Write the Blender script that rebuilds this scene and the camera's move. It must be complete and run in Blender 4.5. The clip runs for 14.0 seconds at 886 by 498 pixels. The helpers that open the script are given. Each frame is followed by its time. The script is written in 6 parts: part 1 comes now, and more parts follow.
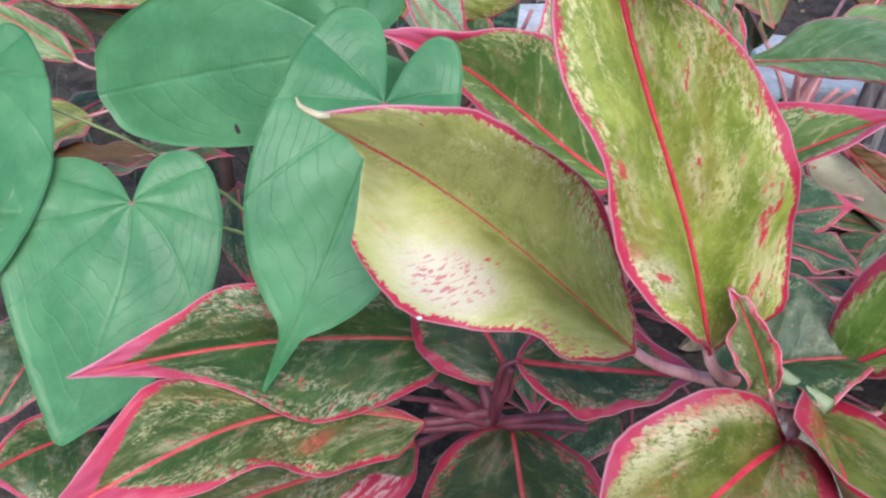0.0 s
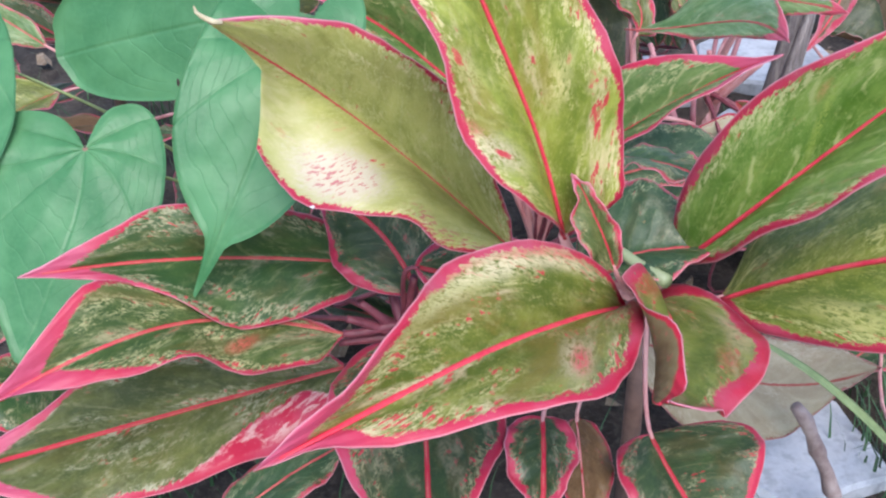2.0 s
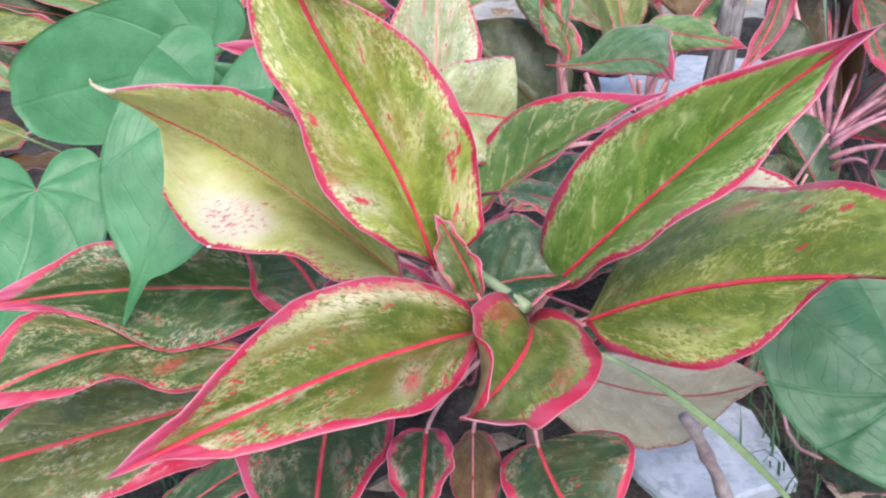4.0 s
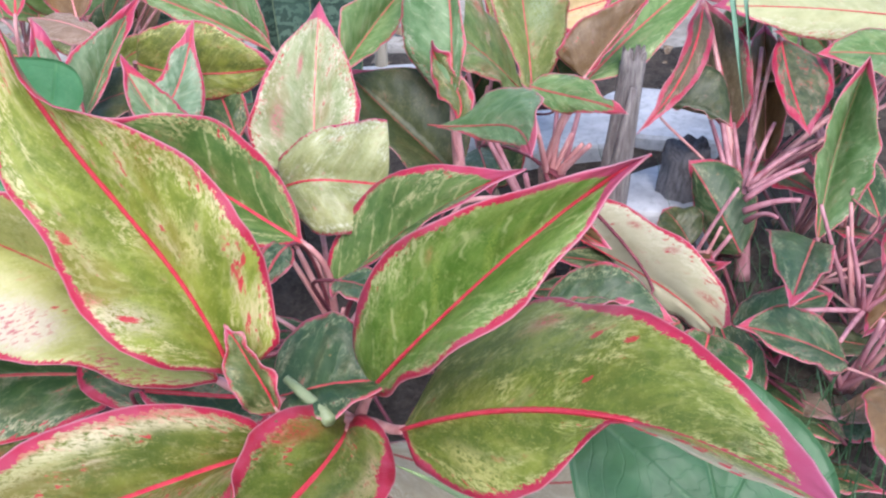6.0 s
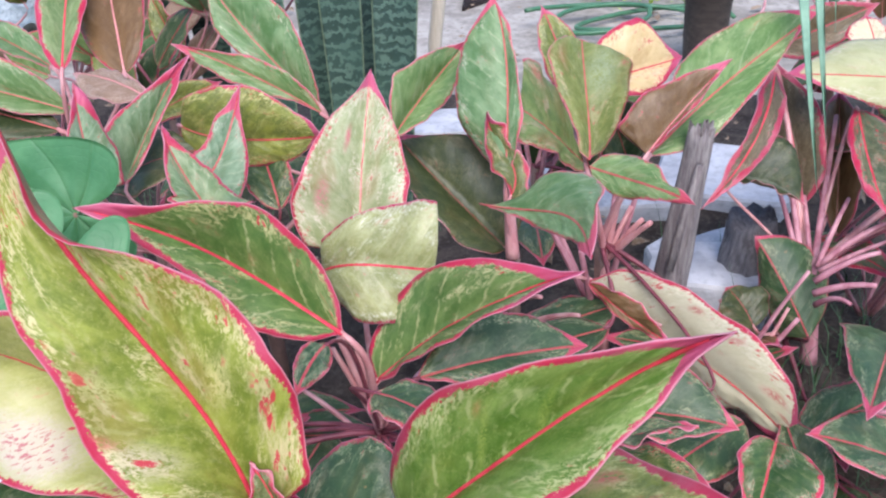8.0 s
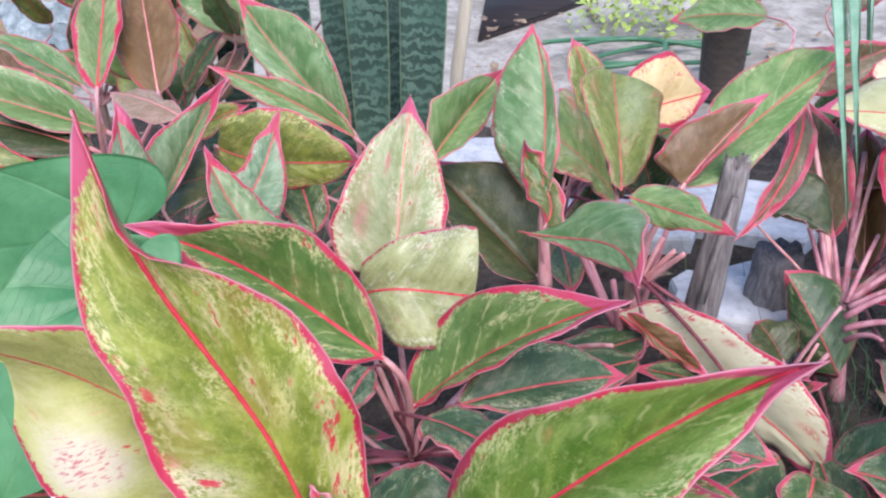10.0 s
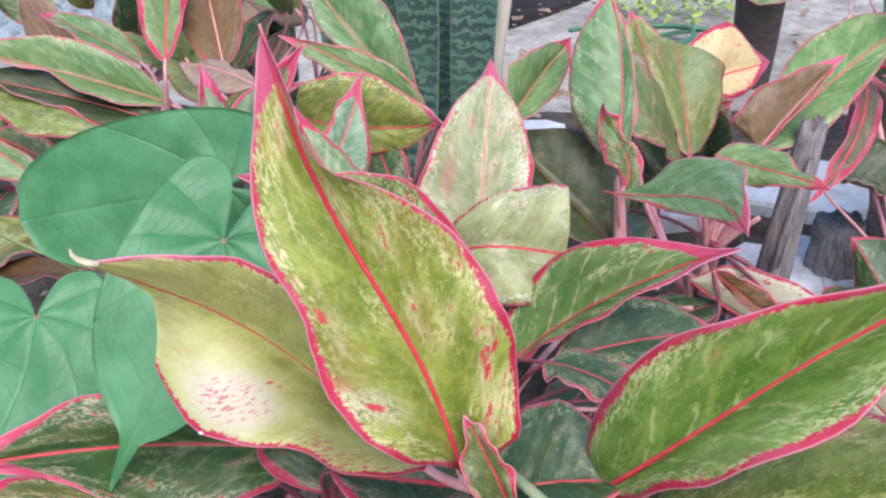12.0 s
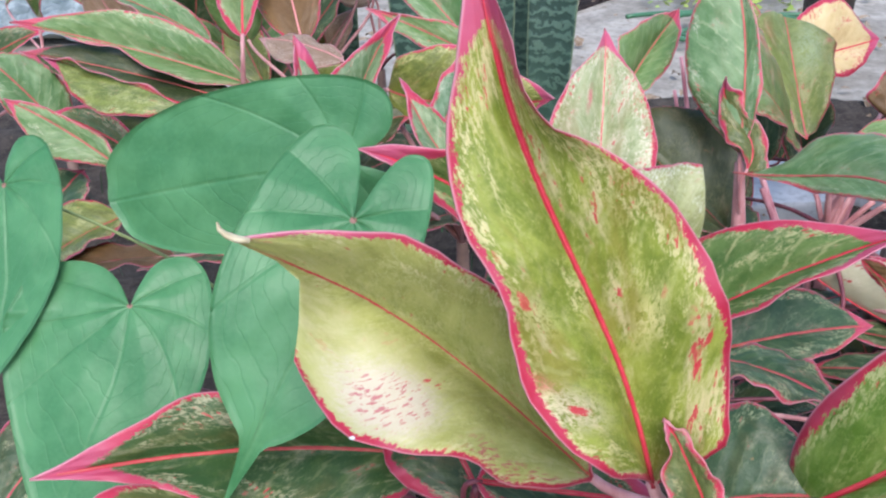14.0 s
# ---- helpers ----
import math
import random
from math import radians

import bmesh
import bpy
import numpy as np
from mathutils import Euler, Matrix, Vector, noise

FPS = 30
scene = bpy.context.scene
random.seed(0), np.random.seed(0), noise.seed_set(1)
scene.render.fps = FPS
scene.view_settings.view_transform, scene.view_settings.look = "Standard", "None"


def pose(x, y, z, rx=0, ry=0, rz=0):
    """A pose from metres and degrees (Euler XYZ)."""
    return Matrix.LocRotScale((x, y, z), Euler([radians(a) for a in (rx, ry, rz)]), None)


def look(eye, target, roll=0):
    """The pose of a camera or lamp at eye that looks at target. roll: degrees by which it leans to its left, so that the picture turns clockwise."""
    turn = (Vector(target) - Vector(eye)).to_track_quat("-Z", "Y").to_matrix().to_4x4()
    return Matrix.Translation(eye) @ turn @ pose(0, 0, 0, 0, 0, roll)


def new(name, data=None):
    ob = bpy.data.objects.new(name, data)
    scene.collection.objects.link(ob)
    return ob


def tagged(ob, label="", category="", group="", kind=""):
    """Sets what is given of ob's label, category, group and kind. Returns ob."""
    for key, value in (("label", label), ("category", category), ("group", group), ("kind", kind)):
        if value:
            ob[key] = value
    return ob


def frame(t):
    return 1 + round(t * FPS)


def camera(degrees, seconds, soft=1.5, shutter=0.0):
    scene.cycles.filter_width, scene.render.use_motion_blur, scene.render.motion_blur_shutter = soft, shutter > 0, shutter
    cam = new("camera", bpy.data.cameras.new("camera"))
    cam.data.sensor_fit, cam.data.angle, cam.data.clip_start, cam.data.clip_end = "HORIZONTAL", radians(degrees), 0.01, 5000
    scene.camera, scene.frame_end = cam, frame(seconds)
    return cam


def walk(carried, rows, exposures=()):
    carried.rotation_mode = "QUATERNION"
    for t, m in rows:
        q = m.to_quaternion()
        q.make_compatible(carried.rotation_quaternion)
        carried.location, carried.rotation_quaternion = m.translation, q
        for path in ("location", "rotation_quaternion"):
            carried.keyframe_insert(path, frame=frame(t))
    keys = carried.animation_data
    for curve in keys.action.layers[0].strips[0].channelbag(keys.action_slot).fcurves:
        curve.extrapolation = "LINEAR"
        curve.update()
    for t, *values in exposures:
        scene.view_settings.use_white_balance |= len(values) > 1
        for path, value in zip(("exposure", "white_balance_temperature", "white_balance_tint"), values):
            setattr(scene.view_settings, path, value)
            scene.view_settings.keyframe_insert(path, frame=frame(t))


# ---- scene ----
cam = camera(50.7, 14.0, 2.3)
PATH = [
    (0, (0.003, -0.017, 0.656), (-0.002, 1.621, -0.491), 0.4),
    (0.5, (-0.007, -0.04, 0.644), (-0.002, 1.602, -0.498), 0.4),
    (1, (-0.002, -0.069, 0.641), (0.011, 1.59, -0.475), 0.4),
    (1.5, (0.033, -0.091, 0.633), (0.038, 1.592, -0.448), -0.2),
    (2, (0.065, -0.126, 0.637), (0.062, 1.556, -0.445), -0.5),
    (2.2, (0.069, -0.138, 0.641), (0.063, 1.544, -0.44), -0.5),
    (4.3, (0.184, -0.175, 0.687), (0.115, 1.515, -0.379), -2.8),
    (4.5, (0.202, -0.163, 0.687), (0.13, 1.526, -0.38), -3.0),
    (5, (0.236, -0.133, 0.696), (0.174, 1.556, -0.372), -2.9),
    (5.5, (0.261, -0.12, 0.703), (0.203, 1.57, -0.364), -2.8),
    (6, (0.284, -0.106, 0.719), (0.218, 1.583, -0.351), -2.2),
    (6.5, (0.304, -0.098, 0.731), (0.231, 1.598, -0.327), -1.2),
    (7, (0.305, -0.079, 0.757), (0.191, 1.616, -0.299), -1.7),
    (7.5, (0.297, -0.043, 0.757), (0.133, 1.649, -0.296), -2.3),
    (8, (0.28, -0.028, 0.748), (0.113, 1.673, -0.291), -2.0),
    (8.2, (0.27, -0.028, 0.749), (0.104, 1.674, -0.288), -1.7),
    (10.3, (0.236, -0.033, 0.742), (0.071, 1.705, -0.234), -0.6),
    (10.5, (0.229, -0.036, 0.731), (0.061, 1.703, -0.242), -0.9),
    (11, (0.211, -0.046, 0.72), (0.043, 1.689, -0.261), -1.2),
    (11.5, (0.187, -0.054, 0.716), (0.022, 1.68, -0.267), -1.0),
    (12, (0.164, -0.058, 0.712), (0.0, 1.678, -0.266), -1.1),
    (12.5, (0.138, -0.053, 0.71), (-0.018, 1.683, -0.27), -1.0),
    (13, (0.112, -0.029, 0.697), (-0.045, 1.708, -0.283), -1.2),
    (13.5, (0.111, -0.011, 0.677), (-0.066, 1.721, -0.308), -1.5),
    (14, (0.078, -0.008, 0.67), (-0.13, 1.721, -0.312), -1.7),
]
walk(cam, [(t, look(eye, target, roll)) for t, eye, target, roll in PATH], [(0.0, 1.30, 6250, 10), (2.0, 1.44, 6300, 11), (5.0, 1.52, 6350, 12), (8.0, 1.46, 6300, 15), (11.0, 1.47, 6300, 14), (14.0, 1.36, 6300, 10)])

# ---- light ----
world = bpy.data.worlds.new("sky")
scene.world = world
world.use_nodes = True
wn, wl = world.node_tree.nodes, world.node_tree.links
sky = wn.new("ShaderNodeTexSky")
sky.sky_type, sky.sun_disc = "NISHITA", False
sky.sun_elevation, sky.sun_rotation = radians(53), radians(167)
wn["Background"].inputs["Strength"].default_value = 0.13
wl.new(sky.outputs["Color"], wn["Background"].inputs["Color"])
sun = new("sun", bpy.data.lights.new("sun", "SUN"))
sun.data.energy, sun.data.angle, sun.data.color = 1.5, radians(40), (1.0, 0.955, 0.92)
sun.matrix_world = look((0.4, -1.8, 2.45), (0, 0, 0))
tagged(sun, kind="structure")


# ---- materials ----
MATS = {}


class Nodes:
    """A short hand for building node materials."""

    def __init__(self, name):
        self.mat = bpy.data.materials.new(name)
        self.mat.use_nodes = True
        self.tree = self.mat.node_tree
        self.bsdf = self.tree.nodes["Principled BSDF"]
        self.out = self.tree.nodes["Material Output"]

    def put(self, socket, value):
        if isinstance(value, bpy.types.NodeSocket):
            self.tree.links.new(value, socket)
        elif isinstance(value, tuple) and len(value) == 3 and socket.type == "RGBA":
            socket.default_value = (*value, 1)
        else:
            socket.default_value = value

    def node(self, kind, **inputs):
        n = self.tree.nodes.new(kind)
        for k, v in inputs.items():
            self.put(n.inputs[k.replace("_", " ")], v)
        return n

    def math(self, op, a, b=0.0, c=0.0, clamp=False):
        n = self.tree.nodes.new("ShaderNodeMath")
        n.operation, n.use_clamp = op, clamp
        for i, v in enumerate((a, b, c)):
            self.put(n.inputs[i], v)
        return n.outputs[0]

    def vec(self, x, y, z):
        return self.node("ShaderNodeCombineXYZ", X=x, Y=y, Z=z).outputs[0]

    def noise(self, vector, scale, detail=3.0, rough=0.55, warp=0.0):
        n = self.node("ShaderNodeTexNoise", Vector=vector, Scale=scale, Detail=detail, Roughness=rough, Distortion=warp)
        return n.outputs["Fac"]

    def step(self, value, low, high, top=1.0):
        n = self.tree.nodes.new("ShaderNodeMapRange")
        n.interpolation_type = "SMOOTHSTEP"
        for i, v in enumerate((value, low, high, 0.0, top)):
            self.put(n.inputs[i], v)
        return n.outputs[0]

    def mix(self, fac, a, b, mode="MIX"):
        n = self.tree.nodes.new("ShaderNodeMix")
        n.data_type, n.blend_type = "RGBA", mode
        self.put(n.inputs[0], fac)
        self.put(n.inputs[6], a)
        self.put(n.inputs[7], b)
        return n.outputs[2]

    def coords(self, which="Object"):
        return self.tree.nodes.new("ShaderNodeTexCoord").outputs[which]

    def uv(self, name):
        n = self.tree.nodes.new("ShaderNodeUVMap")
        n.uv_map = name
        s = self.node("ShaderNodeSeparateXYZ", Vector=n.outputs[0])
        return s.outputs[0], s.outputs[1]

    def chance(self):
        return self.tree.nodes.new("ShaderNodeObjectInfo").outputs["Random"]

    def finish(self, color, rough=0.5, bump=None, depth=0.0005, strength=0.5, spec=0.5, thin=0.0, metal=0.0):
        b = self.bsdf.inputs
        self.put(b["Base Color"], color)
        self.put(b["Roughness"], rough)
        self.put(b["Specular IOR Level"], spec)
        self.put(b["Metallic"], metal)
        if bump is not None:
            n = self.node("ShaderNodeBump", Strength=strength, Distance=depth, Height=bump)
            self.put(b["Normal"], n.outputs[0])
        if thin:
            t = self.node("ShaderNodeBsdfTranslucent", Color=color)
            m = self.node("ShaderNodeMixShader", Fac=thin)
            self.tree.links.new(self.bsdf.outputs[0], m.inputs[1])
            self.tree.links.new(t.outputs[0], m.inputs[2])
            self.tree.links.new(m.outputs[0], self.out.inputs["Surface"])
        return self.mat


RED = (0.53, 0.020, 0.052)
PINK = (0.49, 0.075, 0.130)
RIM = (0.46, 0.021, 0.058)


def blade_mat(name, deep, light, cream, lightness, creaminess, redness, margin=0.0032, rib=0.0012, rough=0.38, tip=0.07, red=RED, pink=PINK, vein=0.2, half=0, broad=0.0, cloud=0.3, tucked=0.0, mottle=1.0, marks=()):
    """The upper side of a variegated leaf: green grounds, cream flecks, red specks, a red rim and tip. half: the side (-1 or 1) that is bleached. marks: blots at (along, across), with their reach, colour and strength."""
    k = Nodes(name)
    u, v = k.uv("along")
    edge, mid = k.uv("reach")
    luck = k.chance()
    side = k.math("ABSOLUTE", v)
    shift = k.math("MULTIPLY", luck, 37.0)
    slant = k.math("SUBTRACT", u, k.math("MULTIPLY", side, 0.24))
    streak = k.vec(k.math("MULTIPLY", slant, 8.0), k.math("MULTIPLY", v, 2.6), shift)
    flow = k.vec(k.math("MULTIPLY", slant, 2.6), k.math("MULTIPLY", v, 1.5), shift)
    obj = k.node("ShaderNodeVectorMath", **{}).outputs[0]
    add = obj.node
    k.put(add.inputs[0], k.coords())
    k.put(add.inputs[1], k.vec(shift, 0.0, 0.0))
    big = k.noise(flow, 1.2, 2.0)
    patch = k.noise(flow, 2.0, 4.0, 0.6, 0.6)
    fleck = k.noise(streak, 2.6, 6.0, 0.7)
    grain = k.noise(obj, 780.0, 4.0, 0.65)
    mott = k.noise(obj, 170.0, 6.0, 0.68, 0.7)
    soft = k.noise(obj, 60.0, 5.0, 0.6, 0.5)
    # flecks drawn out along the side veins
    feather = k.noise(k.vec(k.math("MULTIPLY", slant, 100.0), k.math("MULTIPLY", v, 21.0), shift), 1.0, 5.0, 0.66, 1.0)
    plume = k.noise(k.vec(k.math("MULTIPLY", slant, 17.0), k.math("MULTIPLY", v, 3.0), k.math("ADD", shift, 3.0)), 1.0, 4.0, 0.6, 0.4)
    ground = k.math("ADD", k.math("MULTIPLY", big, 0.40), k.math("ADD", k.math("MULTIPLY", plume, 0.35), k.math("MULTIPLY", soft, 0.25)))
    g1 = k.step(ground, 0.56 - 0.3 * lightness, 0.82 - 0.3 * lightness)
    col = k.mix(g1, deep, light)
    tufts = k.math("ADD", feather, k.math("MULTIPLY", k.math("SUBTRACT", patch, 0.5), 0.55))
    col = k.mix(k.step(tufts, 0.52, 0.66, 0.62 * mottle), col, k.mix(0.40, light, cream))
    col = k.mix(k.step(k.math("ADD", feather, k.math("MULTIPLY", k.math("SUBTRACT", plume, 0.5), 0.5)), 0.47, 0.33, 0.55 * mottle), col, deep)
    col = k.mix(k.step(k.math("ADD", k.math("MULTIPLY", mott, 0.7), k.math("MULTIPLY", grain, 0.3)), 0.50, 0.64, 0.36 * mottle), col, k.mix(0.45, light, cream))
    # cream flecks, in patches and towards the rim
    bias = k.math("ADD", patch, k.step(k.math("ADD", edge, k.math("MULTIPLY", k.math("SUBTRACT", big, 0.5), 0.3)), 0.17, 0.05, 0.17))
    where = k.step(bias, 0.68 - 0.30 * creaminess, 0.84 - 0.30 * creaminess)
    worm = k.noise(k.vec(k.math("MULTIPLY", slant, 34.0), k.math("MULTIPLY", v, 9.0), shift), 1.6, 4.0, 0.6, 0.6)
    dots = k.math("ADD", k.math("MULTIPLY", grain, 0.12), k.math("ADD", k.math("MULTIPLY", mott, 0.13), k.math("ADD", k.math("MULTIPLY", feather, 0.4), k.math("MULTIPLY", worm, 0.4))))
    cm = k.math("MULTIPLY", where, k.step(dots, 0.50, 0.58))
    col = k.mix(k.math("MULTIPLY", cm, 0.9), col, cream)
    if half:
        reachv = k.math("ADD", k.math("MULTIPLY", v, float(half)), k.math("MULTIPLY", k.math("SUBTRACT", soft, 0.5), 0.35))
        bleach = k.math("MULTIPLY", k.step(reachv, 0.06, 0.34), k.step(u, 0.22, 0.52))
        col = k.mix(k.math("MULTIPLY", bleach, 0.85), col, k.mix(k.step(fleck, 0.35, 0.65), (0.38, 0.385, 0.150), (0.46, 0.445, 0.235)))
        du, dv = k.math("DIVIDE", k.math("SUBTRACT", u, 0.50), 0.17), k.math("DIVIDE", k.math("SUBTRACT", k.math("MULTIPLY", v, float(half)), 0.66), 0.34)
        spread = k.math("ADD", k.math("SQRT", k.math("ADD", k.math("MULTIPLY", du, du), k.math("MULTIPLY", dv, dv))), k.math("MULTIPLY", k.math("SUBTRACT", feather, 0.5), 0.9))
        col = k.mix(k.step(spread, 1.1, 0.45, 0.8), col, (0.56, 0.50, 0.45))
        spray = k.noise(k.vec(k.math("MULTIPLY", slant, 60.0), k.math("MULTIPLY", v, 9.0), shift), 1.6, 3.0, 0.6)
        col = k.mix(k.math("MULTIPLY", k.step(spread, 0.75, 0.45), k.step(spray, 0.54, 0.59, 0.8)), col, (0.42, 0.09, 0.13))
        col = k.mix(k.math("MULTIPLY", k.math("MULTIPLY", k.step(u, 0.32, 0.24), k.step(reachv, 0.66, 0.80)), k.step(spray, 0.53, 0.58, 0.75)), col, (0.42, 0.07, 0.11))
    # pale clouds with crimson blots in them, and faint brown ones
    mist = k.noise(k.vec(k.math("MULTIPLY", slant, 5.0), k.math("MULTIPLY", v, 2.2), k.math("ADD", shift, 11.0)), 1.0, 4.0, 0.6, 0.4)
    brown = k.noise(k.vec(k.math("MULTIPLY", slant, 4.0), k.math("MULTIPLY", v, 1.8), k.math("ADD", shift, 23.0)), 1.0, 4.0, 0.6, 0.4)
    col = k.mix(k.step(brown, 0.50, 0.68, 0.55 * min(1.0, cloud)), col, k.mix(0.5, deep, (0.30, 0.14, 0.04)))
    col = k.mix(k.math("MULTIPLY", k.step(mist, 0.53, 0.68, min(1.0, cloud)), k.step(dots, 0.40, 0.56, 0.8)), col, k.mix(0.35, cream, (0.62, 0.46, 0.36)))
    tint = k.mix(luck, (0.93, 0.98, 1.08), (1.06, 1.02, 0.90))
    col = k.mix(1.0, col, tint, "MULTIPLY")
    # side veins, fine and paler
    comb = k.math("SINE", k.math("ADD", k.math("MULTIPLY", slant, 54.0), k.math("MULTIPLY", patch, 5.0)))
    ridge = k.math("MULTIPLY", k.step(comb, 0.88, 1.0, vein * 1.3), k.step(soft, 0.4, 0.6))
    col = k.mix(ridge, col, k.mix(0.6, light, cream))
    # red specks, drawn out along the veins
    spk = k.noise(k.vec(k.math("MULTIPLY", slant, 30.0), k.math("MULTIPLY", v, 4.0), shift), 2.2, 3.0, 0.55)
    sm = k.math("MULTIPLY", k.step(spk, 0.63 - 0.08 * redness, 0.66 - 0.08 * redness), k.step(k.math("ADD", bias, k.math("MULTIPLY", k.math("SUBTRACT", soft, 0.5), 0.5)), 0.74 - 0.22 * redness, 0.84 - 0.22 * redness))
    col = k.mix(k.math("MULTIPLY", sm, 0.85), col, red)
    blot = k.math("MULTIPLY", k.step(mist, 0.58, 0.64, min(1.0, cloud)), k.step(k.noise(k.vec(k.math("MULTIPLY", slant, 16.0), k.math("MULTIPLY", v, 5.0), k.math("ADD", shift, 5.0)), 2.0, 3.0, 0.6), 0.58, 0.61))
    col = k.mix(k.math("MULTIPLY", blot, 0.85), col, red)
    # blots of their own on single leaves
    broken = k.step(k.math("ADD", k.math("MULTIPLY", feather, 0.7), k.math("MULTIPLY", mott, 0.3)), 0.40, 0.56)
    for at, across, long, broadness, paint, much, loose in marks:
        du = k.math("DIVIDE", k.math("SUBTRACT", slant, at - 0.24 * abs(across)), long)
        dv = k.math("DIVIDE", k.math("SUBTRACT", v, across), broadness)
        far = k.math("SQRT", k.math("ADD", k.math("MULTIPLY", du, du), k.math("MULTIPLY", dv, dv)))
        far = k.math("ADD", far, k.math("MULTIPLY", k.math("SUBTRACT", feather, 0.5), 1.6 if loose else 2.2))
        far = k.math("ADD", far, k.math("MULTIPLY", k.math("SUBTRACT", mott, 0.5), 1.2))
        mask = k.step(far, 1.05, 0.25 if loose else 0.7, much)
        col = k.mix(k.math("MULTIPLY", mask, broken) if loose else mask, col, paint)
    # the rim and the rib
    rag = k.math("ADD", k.math("MULTIPLY", k.math("SUBTRACT", grain, 0.5), 0.02), k.math("ADD", k.math("MULTIPLY", k.math("SUBTRACT", mott, 0.5), 0.06), k.math("MULTIPLY", k.math("SUBTRACT", feather, 0.5), 0.10)))
    near = k.math("ADD", edge, rag)
    end = k.step(u, 0.98 - tip * 2.4, 1.0, max(0.12, tip))
    run = k.noise(k.vec(k.math("MULTIPLY", u, 4.5), k.math("MULTIPLY", k.math("SIGN", v), 3.0), shift), 1.0, 3.0)
    wide = k.math("ADD", k.math("MULTIPLY", k.step(run, 0.30, 0.72, 1.3), margin * 10), margin * 4)
    if broad:
        wide = k.math("ADD", wide, k.math("MULTIPLY", k.math("MULTIPLY", k.step(v, 0.0, -0.2), k.math("MULTIPLY", k.step(u, 0.04, 0.2), k.step(u, 0.62, 0.3))), broad * 10))
    wide = k.math("ADD", wide, end)
    rim = k.math("SUBTRACT", 1.0, k.step(near, k.math("SUBTRACT", wide, 0.004), k.math("ADD", wide, 0.005)))
    if tucked:
        rim = k.math("MULTIPLY", rim, k.math("SUBTRACT", 1.0, k.math("MULTIPLY", k.step(v, 0.0, 0.1), k.step(u, tucked, tucked + 0.05))))
    rimcol = k.mix(k.step(k.noise(obj, 34.0, 4.0), 0.40, 0.72, 0.8), RIM if red == RED else red, pink)
    if broad:
        rimcol = k.mix(k.math("MULTIPLY", k.step(fleck, 0.48, 0.60, 0.75), k.step(edge, 0.03, 0.12)), rimcol, (0.66, 0.46, 0.42))
    rimcol = k.mix(k.step(u, 0.70, 1.0, 0.8), rimcol, (0.52, 0.11, 0.20) if red == RED else pink)
    rimcol = k.mix(k.step(edge, 0.009, 0.0, 0.55), rimcol, (0.72, 0.40, 0.44))
    col = k.mix(rim, col, rimcol)
    ribm = k.math("SUBTRACT", 1.0, k.step(k.math("ADD", mid, k.math("MULTIPLY", rag, 0.15)), rib * 10 - 0.004, rib * 10 + 0.005))
    col = k.mix(k.math("MULTIPLY", ribm, k.step(u, 1.0 - (1.0 - tucked if tucked else 0.0), 0.85 - (0.9 - tucked if tucked else 0.0))), col, red)
    if tucked:
        col = k.mix(k.math("MULTIPLY", k.step(v, 0.25, 0.9, 0.6), k.step(u, tucked, tucked + 0.08)), col, (0.50, 0.42, 0.34))
    # stray brown scars
    col = k.mix(k.step(k.noise(obj, 130.0, 2.0), 0.74, 0.78, 0.55), col, (0.25, 0.16, 0.06))
    height = k.math("ADD", k.math("MULTIPLY", comb, 0.25), k.math("ADD", k.math("MULTIPLY", mott, 0.7), k.math("MULTIPLY", soft, 1.6)))
    MATS[name] = k.finish(col, k.math("ADD", rough - 0.08, k.math("MULTIPLY", mott, 0.2)), height, 0.0012, 0.5, 0.40, 0.20)


def under_mat(name, a, b, ribs=(0.5, 0.12, 0.10), rimmed=True):
    """The matt underside of a leaf."""
    k = Nodes(name)
    u, v = k.uv("along")
    edge, mid = k.uv("reach")
    obj = k.coords()
    slant = k.math("SUBTRACT", u, k.math("MULTIPLY", k.math("ABSOLUTE", v), 0.28))
    comb = k.math("SINE", k.math("ADD", k.math("MULTIPLY", slant, 95.0), k.math("MULTIPLY", k.noise(obj, 40.0), 6.0)))
    col = k.mix(k.step(k.noise(obj, 38.0, 5.0, 0.6), 0.35, 0.7), a, b)
    col = k.mix(k.step(comb, 0.7, 1.0, 0.22), col, b)
    col = k.mix(k.step(k.noise(obj, 160.0, 3.0), 0.62, 0.72, 0.5), col, ribs)
    if rimmed:
        rim = k.step(k.math("ADD", edge, k.math("MULTIPLY", k.noise(obj, 150.0), 0.02)), 0.034, 0.022)
        col = k.mix(rim, col, RED)
    MATS[name] = k.finish(col, 0.6, k.math("ADD", comb, k.noise(obj, 300.0)), 0.0006, 0.4, 0.3, 0.1)


